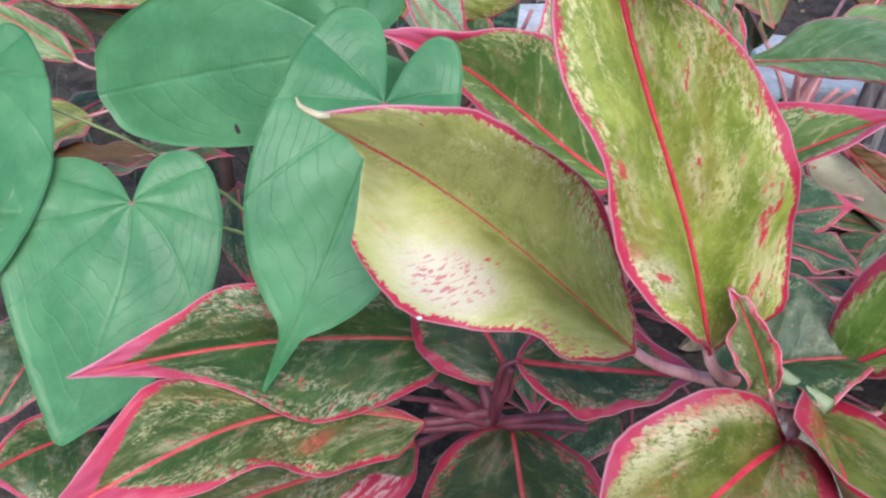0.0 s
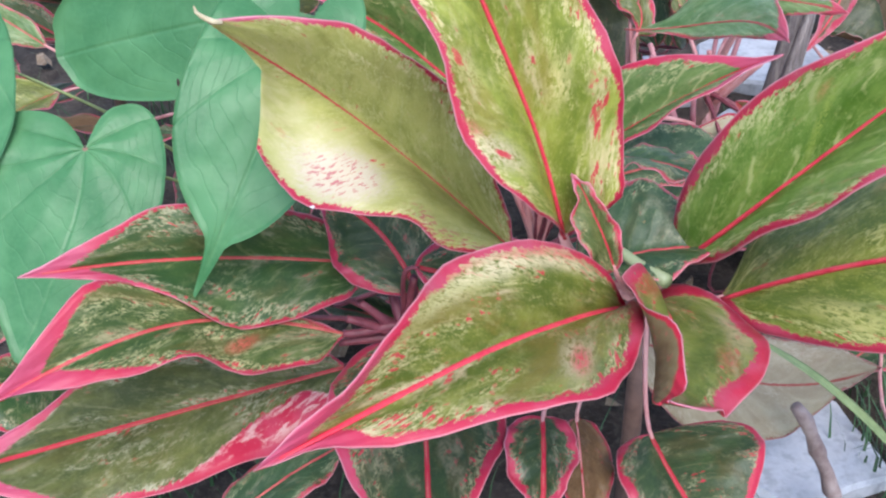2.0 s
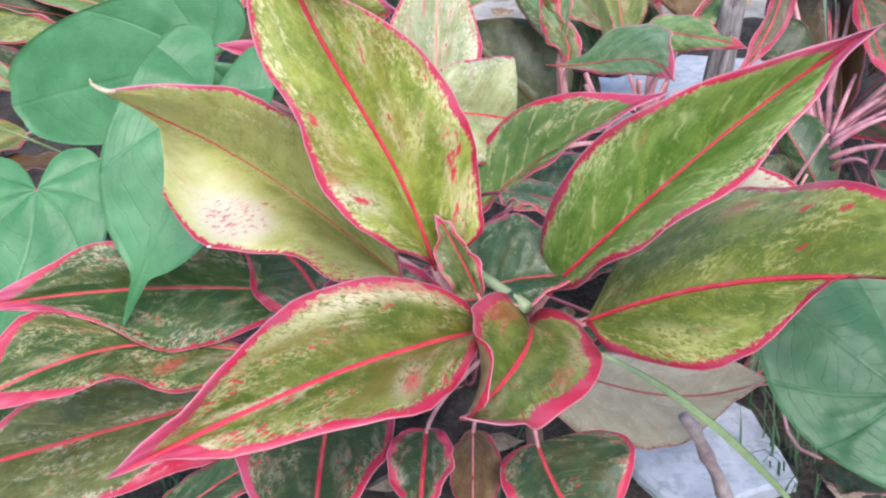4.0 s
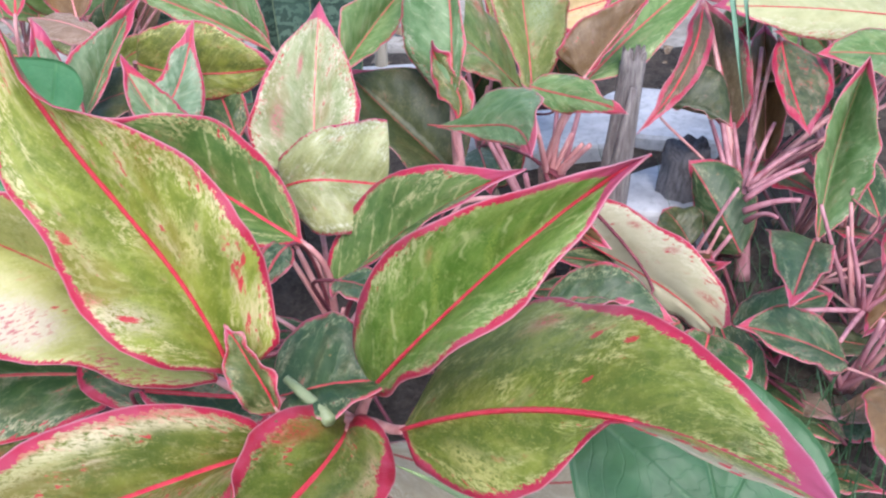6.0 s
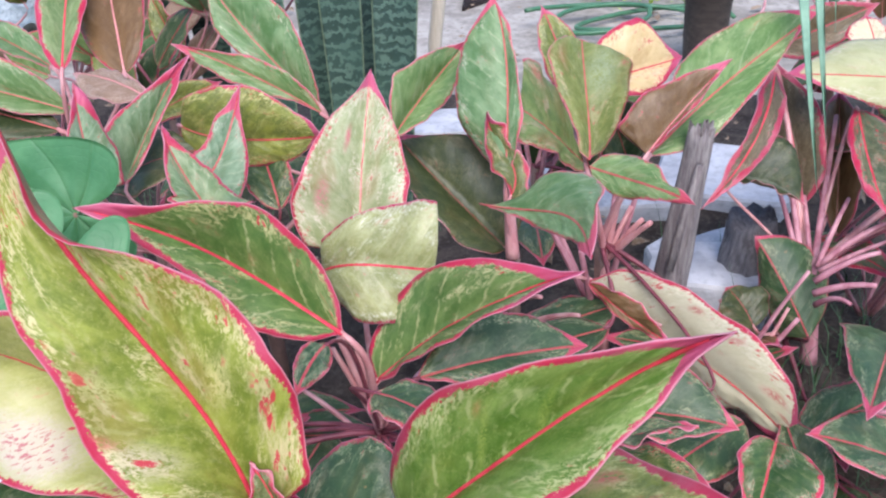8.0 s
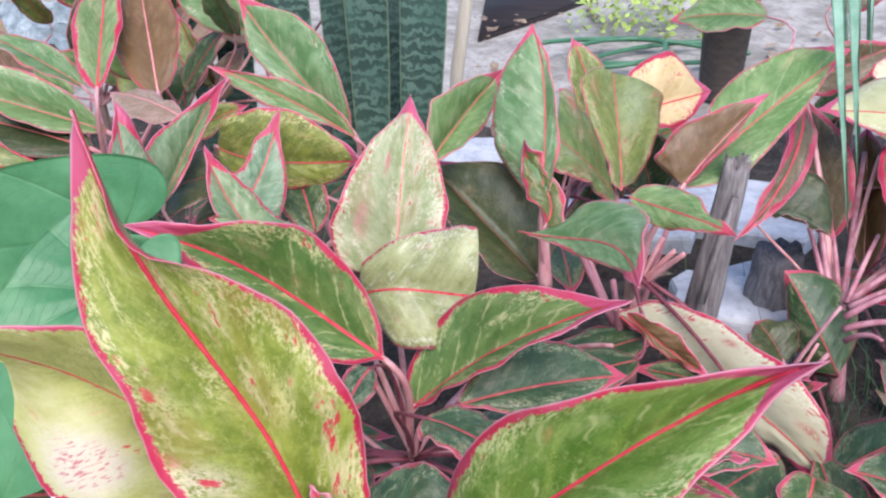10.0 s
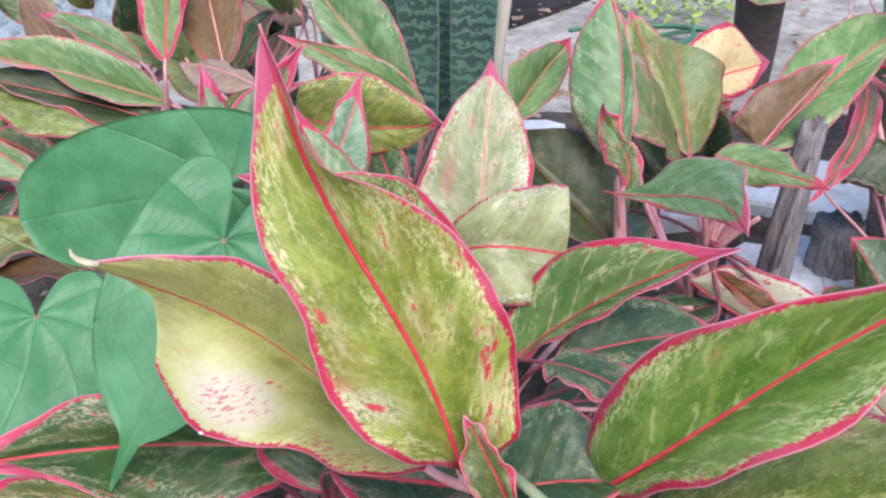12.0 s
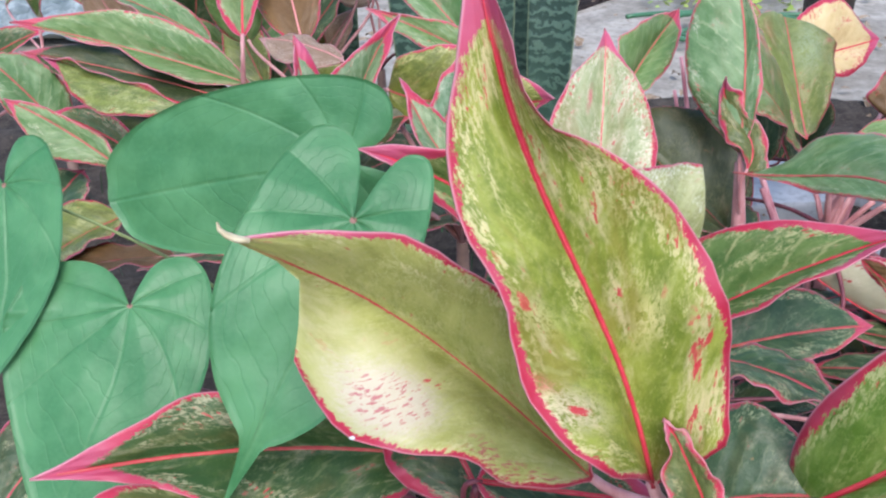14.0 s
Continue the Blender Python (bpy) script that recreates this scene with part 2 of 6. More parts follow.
def vine_mat(name, a, b):
    """A plain green heart-shaped leaf: sunken veins fan out from the notch, with fine rungs between them."""
    k = Nodes(name)
    rho, turn = k.uv("along")
    edge, out = k.uv("reach")
    obj = k.coords()
    side = k.math("ABSOLUTE", turn)
    vein = None
    for at in (0.0, 0.20, 0.43, 0.70):
        line = k.step(k.math("MULTIPLY", k.math("ABSOLUTE", k.math("SUBTRACT", side, at)), k.math("ADD", out, 0.12)), 0.0, 0.0085)
        vein = line if vein is None else k.math("MULTIPLY", vein, line)
    wander = k.math("MULTIPLY", k.noise(k.vec(k.math("MULTIPLY", rho, 5.0), k.math("MULTIPLY", turn, 9.0), 0.0), 1.0, 3.0), 9.0)
    comb = k.math("SINE", k.math("ADD", k.math("MULTIPLY", rho, 62.0), k.math("ADD", wander, k.math("MULTIPLY", k.math("SINE", k.math("MULTIPLY", side, 28.0)), 1.2))))
    rung = k.step(comb, 0.90, 1.0)
    cloud = k.noise(obj, 26.0, 4.0)
    col = k.mix(k.step(cloud, 0.35, 0.7), a, b)
    col = k.mix(k.step(k.noise(obj, 320.0, 4.0), 0.4, 0.7, 0.25), col, b)
    pale = k.mix(0.35, b, (0.25, 0.40, 0.20))
    col = k.mix(k.math("MULTIPLY", k.math("SUBTRACT", 1.0, vein), 0.30), col, k.mix(k.step(k.noise(obj, 60.0), 0.4, 0.6), a, pale))
    col = k.mix(k.math("MULTIPLY", rung, 0.14), col, a)
    col = k.mix(k.step(edge, 0.010, 0.0, 0.5), col, pale)
    col = k.mix(k.step(out, 0.028, 0.012, 0.8), col, (0.36, 0.14, 0.13))
    height = k.math("ADD", k.math("ADD", k.math("MULTIPLY", vein, 0.55), k.math("MULTIPLY", k.math("SUBTRACT", 1.0, rung), 0.22)), k.math("MULTIPLY", k.noise(obj, 120.0), 0.5))
    MATS[name] = k.finish(col, k.math("ADD", 0.38, k.math("MULTIPLY", k.noise(obj, 90.0), 0.16)), height, 0.0013, 0.55, 0.45, 0.14)


def plain_mat(name, a, b, rough=0.6, scale=60.0, depth=0.001, stretch=(1, 1, 1), c=None, spec=0.4):
    """Two colours by noise at two scales, with fine relief."""
    k = Nodes(name)
    mp = k.node("ShaderNodeMapping", Vector=k.coords())
    mp.inputs["Scale"].default_value = stretch
    p = mp.outputs[0]
    n1, n2 = k.noise(p, scale, 5.0, 0.62), k.noise(p, scale * 6.5, 4.0, 0.6)
    col = k.mix(k.step(n1, 0.32, 0.68), a, b)
    col = k.mix(k.step(n2, 0.45, 0.7, 0.5), col, c or k.mix(0.5, a, b))
    MATS[name] = k.finish(col, rough, k.math("ADD", n1, k.math("MULTIPLY", n2, 0.5)), depth, 0.7, spec)


blade_mat("lime", (0.135, 0.185, 0.022), (0.325, 0.365, 0.070), (0.56, 0.51, 0.27), 0.57, 0.60, 0.32, 0.0032, 0.0016, cloud=1.0, tip=0.045, marks=((0.3, -0.72, 0.085, 0.4, (0.60, 0.50, 0.33), 0.85, 1), (0.293, -0.7, 0.012, 0.09, RED, 0.9, 0), (0.4, -0.9, 0.03, 0.2, RED, 0.6, 1), (0.49, -0.66, 0.06, 0.3, (0.50, 0.47, 0.19), 0.7, 1), (0.53, -0.78, 0.018, 0.07, RED, 0.75, 0), (0.203, 0.667, 0.012, 0.06, RED, 0.9, 0), (0.252, 0.795, 0.012, 0.05, RED, 0.85, 0), (0.367, 0.572, 0.009, 0.05, RED, 0.6, 0), (0.325, 0.36, 0.065, 0.22, (0.62, 0.54, 0.24), 0.8, 1), (0.36, 0.56, 0.05, 0.14, (0.50, 0.47, 0.19), 0.5, 1),))
# lime darkened for the shade on this leaf; its clouds and blots are pattern
blade_mat("limecloud_shaded", (0.085, 0.118, 0.018), (0.220, 0.235, 0.048), (0.46, 0.41, 0.21), 0.55, 0.62, 0.85, 0.0058, 0.0016, cloud=1.0, marks=((0.33, -0.55, 0.075, 0.34, (0.60, 0.50, 0.33), 0.8, 1), (0.335, -0.6, 0.045, 0.2, RED, 0.9, 1), (0.2, 0.80, 0.14, 0.24, (0.60, 0.50, 0.30), 0.85, 1), (0.36, 0.80, 0.16, 0.22, (0.60, 0.52, 0.32), 0.9, 1), (0.52, 0.78, 0.14, 0.20, (0.54, 0.49, 0.24), 0.8, 1), (0.68, 0.75, 0.10, 0.20, (0.50, 0.46, 0.20), 0.6, 1), (0.24, 0.88, 0.16, 0.10, RED, 0.7, 1), (0.48, 0.90, 0.14, 0.08, RED, 0.6, 1)))
blade_mat("limerim", (0.082, 0.126, 0.018), (0.205, 0.240, 0.044), (0.44, 0.39, 0.18), 0.55, 0.50, 0.80, 0.0072, 0.0016, cloud=0.6, marks=((0.3, 0.66, 0.12, 0.34, RED, 0.7, 1), (0.3, -0.72, 0.14, 0.24, (0.55, 0.40, 0.22), 0.75, 1), (0.45, -0.62, 0.08, 0.2, RED, 0.5, 1),))
blade_mat("limefold", (0.105, 0.148, 0.018), (0.275, 0.300, 0.048), (0.52, 0.48, 0.17), 0.54, 0.62, 0.50, 0.0050, 0.0016, cloud=0.25, tucked=0.60, marks=((0.30, -0.72, 0.05, 0.20, (0.46, 0.25, 0.12), 0.8, 1), (0.31, -0.76, 0.025, 0.10, RED, 0.7, 1), (0.445, -0.69, 0.010, 0.05, RED, 0.8, 0), (0.526, -0.70, 0.010, 0.05, RED, 0.8, 0), (0.454, -0.275, 0.007, 0.04, RED, 0.8, 0), (0.22, 0.62, 0.08, 0.36, (0.54, 0.50, 0.18), 0.8, 1)))
blade_mat("bleached", (0.26, 0.285, 0.075), (0.42, 0.435, 0.150), (0.58, 0.55, 0.32), 0.7, 0.35, 0.45, 0.0024, 0.0006, half=-1, tip=0.0, cloud=0.2)
blade_mat("fresh", (0.082, 0.170, 0.020), (0.215, 0.315, 0.068), (0.48, 0.48, 0.22), 0.55, 0.40, 0.3, 0.0034, 0.0016, vein=0.6, mottle=0.7, marks=((0.512, -0.67, 0.02, 0.12, (0.40, 0.20, 0.08), 0.6, 1), (0.6, -0.25, 0.022, 0.5, (0.33, 0.40, 0.08), 0.6, 1), (0.46, -0.35, 0.02, 0.5, (0.33, 0.40, 0.08), 0.55, 1), (0.7, -0.3, 0.018, 0.45, (0.36, 0.42, 0.10), 0.5, 1),))
blade_mat("sage", (0.060, 0.132, 0.028), (0.150, 0.232, 0.064), (0.47, 0.45, 0.22), 0.55, 0.55, 0.4, 0.0040, 0.0014, tip=0.12, vein=0.75, mottle=0.35, cloud=0.2)
blade_mat("mid", (0.030, 0.074, 0.017), (0.090, 0.136, 0.034), (0.37, 0.34, 0.18), 0.44, 0.50, 0.5, 0.0028, 0.0012, tip=0.12, cloud=0.5, mottle=0.35)
blade_mat("rosetip", (0.036, 0.074, 0.017), (0.100, 0.136, 0.034), (0.44, 0.42, 0.22), 0.44, 0.62, 0.6, 0.0026, 0.0012, tip=0.17, cloud=0.6, mottle=0.5, marks=((0.30, -0.5, 0.06, 0.3, (0.50, 0.06, 0.05), 0.8, 1),))
blade_mat("blush", (0.055, 0.072, 0.016), (0.150, 0.155, 0.040), (0.44, 0.40, 0.24), 0.5, 0.5, 0.6, 0.0034, 0.0018, tip=0.12, broad=0.026, mottle=0.5)
# inner leaves with broad red rims; shade is put into their darker green
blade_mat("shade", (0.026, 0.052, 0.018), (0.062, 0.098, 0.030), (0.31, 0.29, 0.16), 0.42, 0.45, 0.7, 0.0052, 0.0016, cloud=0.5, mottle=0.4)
# a dark leaf green; on the low leaves it also carries the shade
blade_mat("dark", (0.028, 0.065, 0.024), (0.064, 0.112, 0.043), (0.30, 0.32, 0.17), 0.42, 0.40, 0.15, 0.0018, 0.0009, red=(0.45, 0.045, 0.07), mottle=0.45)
# a dark olive leaf; where it fills gaps this darkness stands for shade
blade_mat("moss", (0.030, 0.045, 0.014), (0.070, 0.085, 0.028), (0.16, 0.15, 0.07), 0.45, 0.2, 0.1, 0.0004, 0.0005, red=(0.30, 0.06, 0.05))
blade_mat("green", (0.080, 0.168, 0.046), (0.205, 0.300, 0.125), (0.44, 0.46, 0.28), 0.58, 0.16, 0.15, 0.0016, 0.0008, red=(0.50, 0.06, 0.075), cloud=0.3, mottle=0.28, vein=0.35)
# folded back leaves: the sky's pale bluish sheen is put into these greens
blade_mat("folded", (0.100, 0.180, 0.075), (0.250, 0.335, 0.190), (0.46, 0.47, 0.32), 0.60, 0.20, 0.25, 0.0024, 0.0008, tip=0.16, cloud=0.4, mottle=0.3, vein=0.35)
blade_mat("split", (0.115, 0.150, 0.030), (0.235, 0.270, 0.080), (0.40, 0.36, 0.18), 0.55, 0.3, 0.4, 0.0018, 0.0008, red=(0.44, 0.07, 0.06), cloud=0.6, mottle=0.5, marks=((0.66, 0.35, 0.30, 0.50, (0.33, 0.39, 0.25), 0.65, 1), (0.70, -0.65, 0.14, 0.22, (0.26, 0.12, 0.05), 0.5, 1), (0.78, 0.82, 0.05, 0.14, (0.40, 0.06, 0.08), 0.6, 1)))
blade_mat("rust", (0.075, 0.130, 0.028), (0.190, 0.245, 0.075), (0.36, 0.30, 0.16), 0.52, 0.3, 0.5, 0.0016, 0.0008, red=(0.42, 0.07, 0.06), cloud=1.0, mottle=0.6, marks=((0.62, -0.6, 0.18, 0.30, (0.24, 0.10, 0.04), 0.6, 1), (0.75, 0.75, 0.08, 0.20, (0.50, 0.04, 0.06), 0.6, 1), (0.55, 0.45, 0.16, 0.20, (0.22, 0.20, 0.06), 0.5, 1)))
blade_mat("crimson", (0.10, 0.16, 0.05), (0.24, 0.30, 0.13), (0.45, 0.45, 0.28), 0.55, 0.2, 0.5, 0.0050, 0.0010, cloud=0.3, mottle=0.5)
blade_mat("olive", (0.10, 0.13, 0.030), (0.24, 0.27, 0.05), (0.52, 0.50, 0.22), 0.55, 0.30, 0.3, 0.0018, 0.0009)
blade_mat("cream", (0.23, 0.29, 0.130), (0.42, 0.445, 0.28), (0.62, 0.575, 0.46), 0.66, 0.75, 0.6, 0.0024, 0.0008, pink=(0.58, 0.16, 0.21), cloud=1.0, marks=((0.6, -0.42, 0.1, 0.1, (0.58, 0.10, 0.15), 0.85, 1), (0.29, -0.62, 0.12, 0.16, (0.60, 0.14, 0.19), 0.8, 1), (0.5, 0.55, 0.09, 0.2, (0.30, 0.36, 0.15), 0.6, 1), (0.2, -0.3, 0.1, 0.3, (0.33, 0.38, 0.20), 0.5, 1),))
blade_mat("butter", (0.23, 0.235, 0.080), (0.40, 0.39, 0.160), (0.60, 0.565, 0.37), 0.66, 0.6, 0.1, 0.0022, 0.0010, 0.26, mottle=0.45)
blade_mat("bud", (0.060, 0.090, 0.024), (0.135, 0.165, 0.050), (0.36, 0.32, 0.16), 0.5, 0.2, 0.2, 0.0020, 0.0007)
blade_mat("pale", (0.48, 0.45, 0.29), (0.59, 0.55, 0.385), (0.66, 0.62, 0.48), 0.9, 0.7, 0.65, 0.0030, 0.0009, cloud=0.2, mottle=0.4, marks=((0.80, -0.55, 0.05, 0.20, (0.45, 0.05, 0.07), 0.9, 1), (0.88, -0.45, 0.03, 0.16, (0.45, 0.05, 0.07), 0.9, 1), (0.62, -0.75, 0.03, 0.12, (0.45, 0.05, 0.07), 0.8, 1), (0.45, -0.80, 0.04, 0.10, (0.45, 0.05, 0.07), 0.8, 1), (0.70, 0.70, 0.03, 0.14, (0.45, 0.05, 0.07), 0.7, 1)))
blade_mat("ivory", (0.34, 0.34, 0.16), (0.47, 0.46, 0.24), (0.58, 0.54, 0.36), 0.75, 0.5, 0.3, 0.0016, 0.0008, mottle=0.5)
blade_mat("yellow", (0.52, 0.38, 0.18), (0.64, 0.50, 0.28), (0.68, 0.56, 0.36), 0.8, 0.6, 1.0, 0.0050, 0.0011, cloud=0.8)
blade_mat("brown", (0.13, 0.070, 0.028), (0.20, 0.115, 0.050), (0.24, 0.15, 0.07), 0.5, 0.1, 0.1, 0.0016, 0.0005)
blade_mat("brownred", (0.10, 0.070, 0.035), (0.17, 0.13, 0.07), (0.35, 0.28, 0.17), 0.5, 0.3, 0.6, 0.0055, 0.0010, red=(0.40, 0.035, 0.07), pink=(0.48, 0.13, 0.17))
blade_mat("rosy", (0.055, 0.080, 0.040), (0.13, 0.15, 0.07), (0.36, 0.29, 0.20), 0.45, 0.35, 0.9, 0.0060, 0.0010, cloud=0.6)
blade_mat("dry", (0.22, 0.14, 0.09), (0.32, 0.22, 0.16), (0.42, 0.32, 0.26), 0.6, 0.3, 0.05, 0.0012, 0.0010, 0.7, red=(0.42, 0.19, 0.17), pink=(0.5, 0.3, 0.28))
blade_mat("tan", (0.34, 0.27, 0.17), (0.44, 0.37, 0.24), (0.5, 0.42, 0.3), 0.6, 0.4, 0.15, 0.0010, 0.0009, 0.6, red=(0.34, 0.07, 0.06), tip=0.0, pink=(0.34, 0.12, 0.10))
vine_mat("vine", (0.042, 0.164, 0.058), (0.080, 0.232, 0.092))
vine_mat("vine_dark", (0.028, 0.095, 0.034), (0.052, 0.145, 0.055))
under_mat("under", (0.17, 0.11, 0.055), (0.27, 0.20, 0.10))
under_mat("under_vine", (0.06, 0.16, 0.07), (0.09, 0.20, 0.09), (0.08, 0.18, 0.08), False)
plain_mat("rib_red", (0.52, 0.022, 0.055), (0.64, 0.060, 0.085), 0.45, 120.0, 0.0003)
plain_mat("rib_soft", (0.44, 0.060, 0.065), (0.54, 0.13, 0.11), 0.45, 120.0, 0.0003)
plain_mat("rib_pink", (0.60, 0.20, 0.20), (0.70, 0.30, 0.28), 0.45, 120.0, 0.0003)
plain_mat("petiole", (0.44, 0.17, 0.175), (0.60, 0.32, 0.31), 0.45, 70.0, 0.0004, (1, 1, 0.3))
# the petiole pink darkened: shade low among the stalks put into the colour
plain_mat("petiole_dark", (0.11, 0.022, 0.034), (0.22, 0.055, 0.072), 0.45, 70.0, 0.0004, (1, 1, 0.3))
plain_mat("petiole_dusk", (0.30, 0.10, 0.130), (0.50, 0.25, 0.28), 0.5, 60.0, 0.0005, (1, 1, 0.3))
plain_mat("petiole_vine", (0.20, 0.28, 0.10), (0.30, 0.36, 0.14), 0.5, 70.0, 0.0004)
plain_mat("dry_tip", (0.36, 0.29, 0.17), (0.52, 0.45, 0.30), 0.6, 90.0, 0.0006)
plain_mat("twig_bark", (0.22, 0.15, 0.14), (0.42, 0.33, 0.31), 0.7, 55.0, 0.002)
plain_mat("stem", (0.105, 0.062, 0.052), (0.185, 0.11, 0.09), 0.6, 40.0, 0.0008)
plain_mat("stub", (0.17, 0.215, 0.11), (0.27, 0.31, 0.18), 0.45, 50.0, 0.0004)
plain_mat("old_wood", (0.13, 0.105, 0.105), (0.30, 0.265, 0.25), 0.85, 30.0, 0.004, (6, 6, 0.5), (0.06, 0.05, 0.05))
plain_mat("dark_wood", (0.10, 0.095, 0.10), (0.22, 0.21, 0.225), 0.85, 30.0, 0.005, (6, 6, 0.5), (0.03, 0.028, 0.03))
plain_mat("soil", (0.028, 0.022, 0.019), (0.075, 0.060, 0.050), 0.95, 22.0, 0.012, (1, 1, 1), (0.12, 0.10, 0.08), 0.2)
plain_mat("litter", (0.12, 0.075, 0.045), (0.30, 0.22, 0.15), 0.8, 25.0, 0.001, (1, 1, 1), (0.40, 0.34, 0.28))
plain_mat("grass", (0.028, 0.080, 0.032), (0.070, 0.145, 0.062), 0.5, 30.0, 0.0005)
plain_mat("sprig", (0.14, 0.20, 0.085), (0.22, 0.29, 0.14), 0.5, 60.0, 0.0004)
plain_mat("grass_light", (0.13, 0.25, 0.17), (0.22, 0.37, 0.26), 0.45, 40.0, 0.0005)
plain_mat("hose", (0.035, 0.12, 0.06), (0.06, 0.17, 0.09), 0.4, 20.0, 0.0003)
plain_mat("stone", (0.36, 0.37, 0.40), (0.56, 0.57, 0.60), 0.75, 12.0, 0.004, (1, 1, 1), (0.25, 0.26, 0.28))
plain_mat("concrete", (0.21, 0.185, 0.155), (0.40, 0.365, 0.32), 0.85, 9.0, 0.004, (1, 1, 1), (0.12, 0.11, 0.09))
plain_mat("plastic", (0.13, 0.16, 0.16), (0.34, 0.38, 0.38), 0.3, 14.0, 0.003, (1, 1, 1), (0.09, 0.11, 0.11))
# the shrub's sunlight is put into this bright yellow-green
plain_mat("shrub", (0.20, 0.30, 0.05), (0.42, 0.52, 0.12), 0.5, 18.0, 0.001)
plain_mat("wet_board", (0.012, 0.009, 0.010), (0.030, 0.022, 0.024), 0.7, 20.0, 0.002, (0.4, 4, 4), spec=0.2)
plain_mat("bamboo", (0.46, 0.40, 0.30), (0.60, 0.53, 0.42), 0.6, 30.0, 0.001, (4, 4, 0.5))
plain_mat("plank", (0.035, 0.028, 0.024), (0.07, 0.055, 0.045), 0.8, 20.0, 0.003, (0.4, 4, 4))

PLANTS = {}


def part(name, bm, material, parent, label=""):
    """Links a bmesh as one mesh object under a thing or a part."""
    mesh = bpy.data.meshes.new(name)
    bm.normal_update()
    bm.to_mesh(mesh)
    bm.free()
    for m in material if isinstance(material, (list, tuple)) else [material]:
        mesh.materials.append(MATS[m])
    for p in mesh.polygons:
        p.use_smooth = True
    ob = new(name, mesh)
    ob.parent = parent
    return tagged(ob, label)


def plant(key, at, crowns, name, label, category="plant"):
    """The root of a plant: at is its foot on the ground, crowns are where its leaf stalks meet."""
    root = new(name)
    root.location, root.empty_display_size = at, 0.05
    tagged(root, label, category, "aglaonema plants" if name == "aglaonema" else "")
    PLANTS[key] = dict(root=root, at=Vector(at), crowns=[Vector(c) for c in crowns])
    return root


def tube(points, radii, sides=8, origin=Vector((0, 0, 0)), squash=1.0):
    """A round stalk along points."""
    bm = bmesh.new()
    pts = [Vector(p) - origin for p in points]
    rings = []
    ref = Vector((0.3, 0.2, 1)).normalized()
    for i, p in enumerate(pts):
        d = (pts[min(i + 1, len(pts) - 1)] - pts[max(i - 1, 0)]).normalized()
        s = d.cross(ref)
        s = s.normalized() if s.length > 0.05 else d.orthogonal().normalized()
        w = s.cross(d)
        r = radii[i] if isinstance(radii, (list, tuple)) else radii
        rings.append([bm.verts.new(p + r * (math.cos(a) * s + squash * math.sin(a) * w)) for a in (2 * math.pi * j / sides for j in range(sides))])
    for a, b in zip(rings, rings[1:]):
        for j in range(sides):
            bm.faces.new((a[j], a[(j + 1) % sides], b[(j + 1) % sides], b[j]))
    bm.faces.new(rings[0][::-1])
    bm.faces.new(rings[-1])
    bmesh.ops.recalc_face_normals(bm, faces=bm.faces)
    return bm


def bezier(a, b, c, d, n):
    out = []
    for i in range(n + 1):
        t = i / n
        out.append(a * (1 - t) ** 3 + b * 3 * t * (1 - t) ** 2 + c * 3 * t * t * (1 - t) + d * t ** 3)
    return out


COUNT = [0]
STRONG = ("lime", "limecloud_shaded", "limefold", "limerim", "fresh", "sage")
LOOKS = {"pale": "pale cream leaf flecked with red", "yellow": "withered yellow leaf with red blotches", "brown": "dull brown back of a leaf", "crimson": "green leaf with a broad crimson rim", "dry": "dry brown shrivelled leaf", "tan": "faded beige leaf", "bleached": "torn lime leaf bleached white on one half", "bud": "narrow young leaf still rolled",
         "ivory": "broad cream leaf edged in red", "butter": "folded cream leaf cut off at its end", "blush": "leaf with a broad crimson rim", "cream": "upright cream leaf with red flecks"}


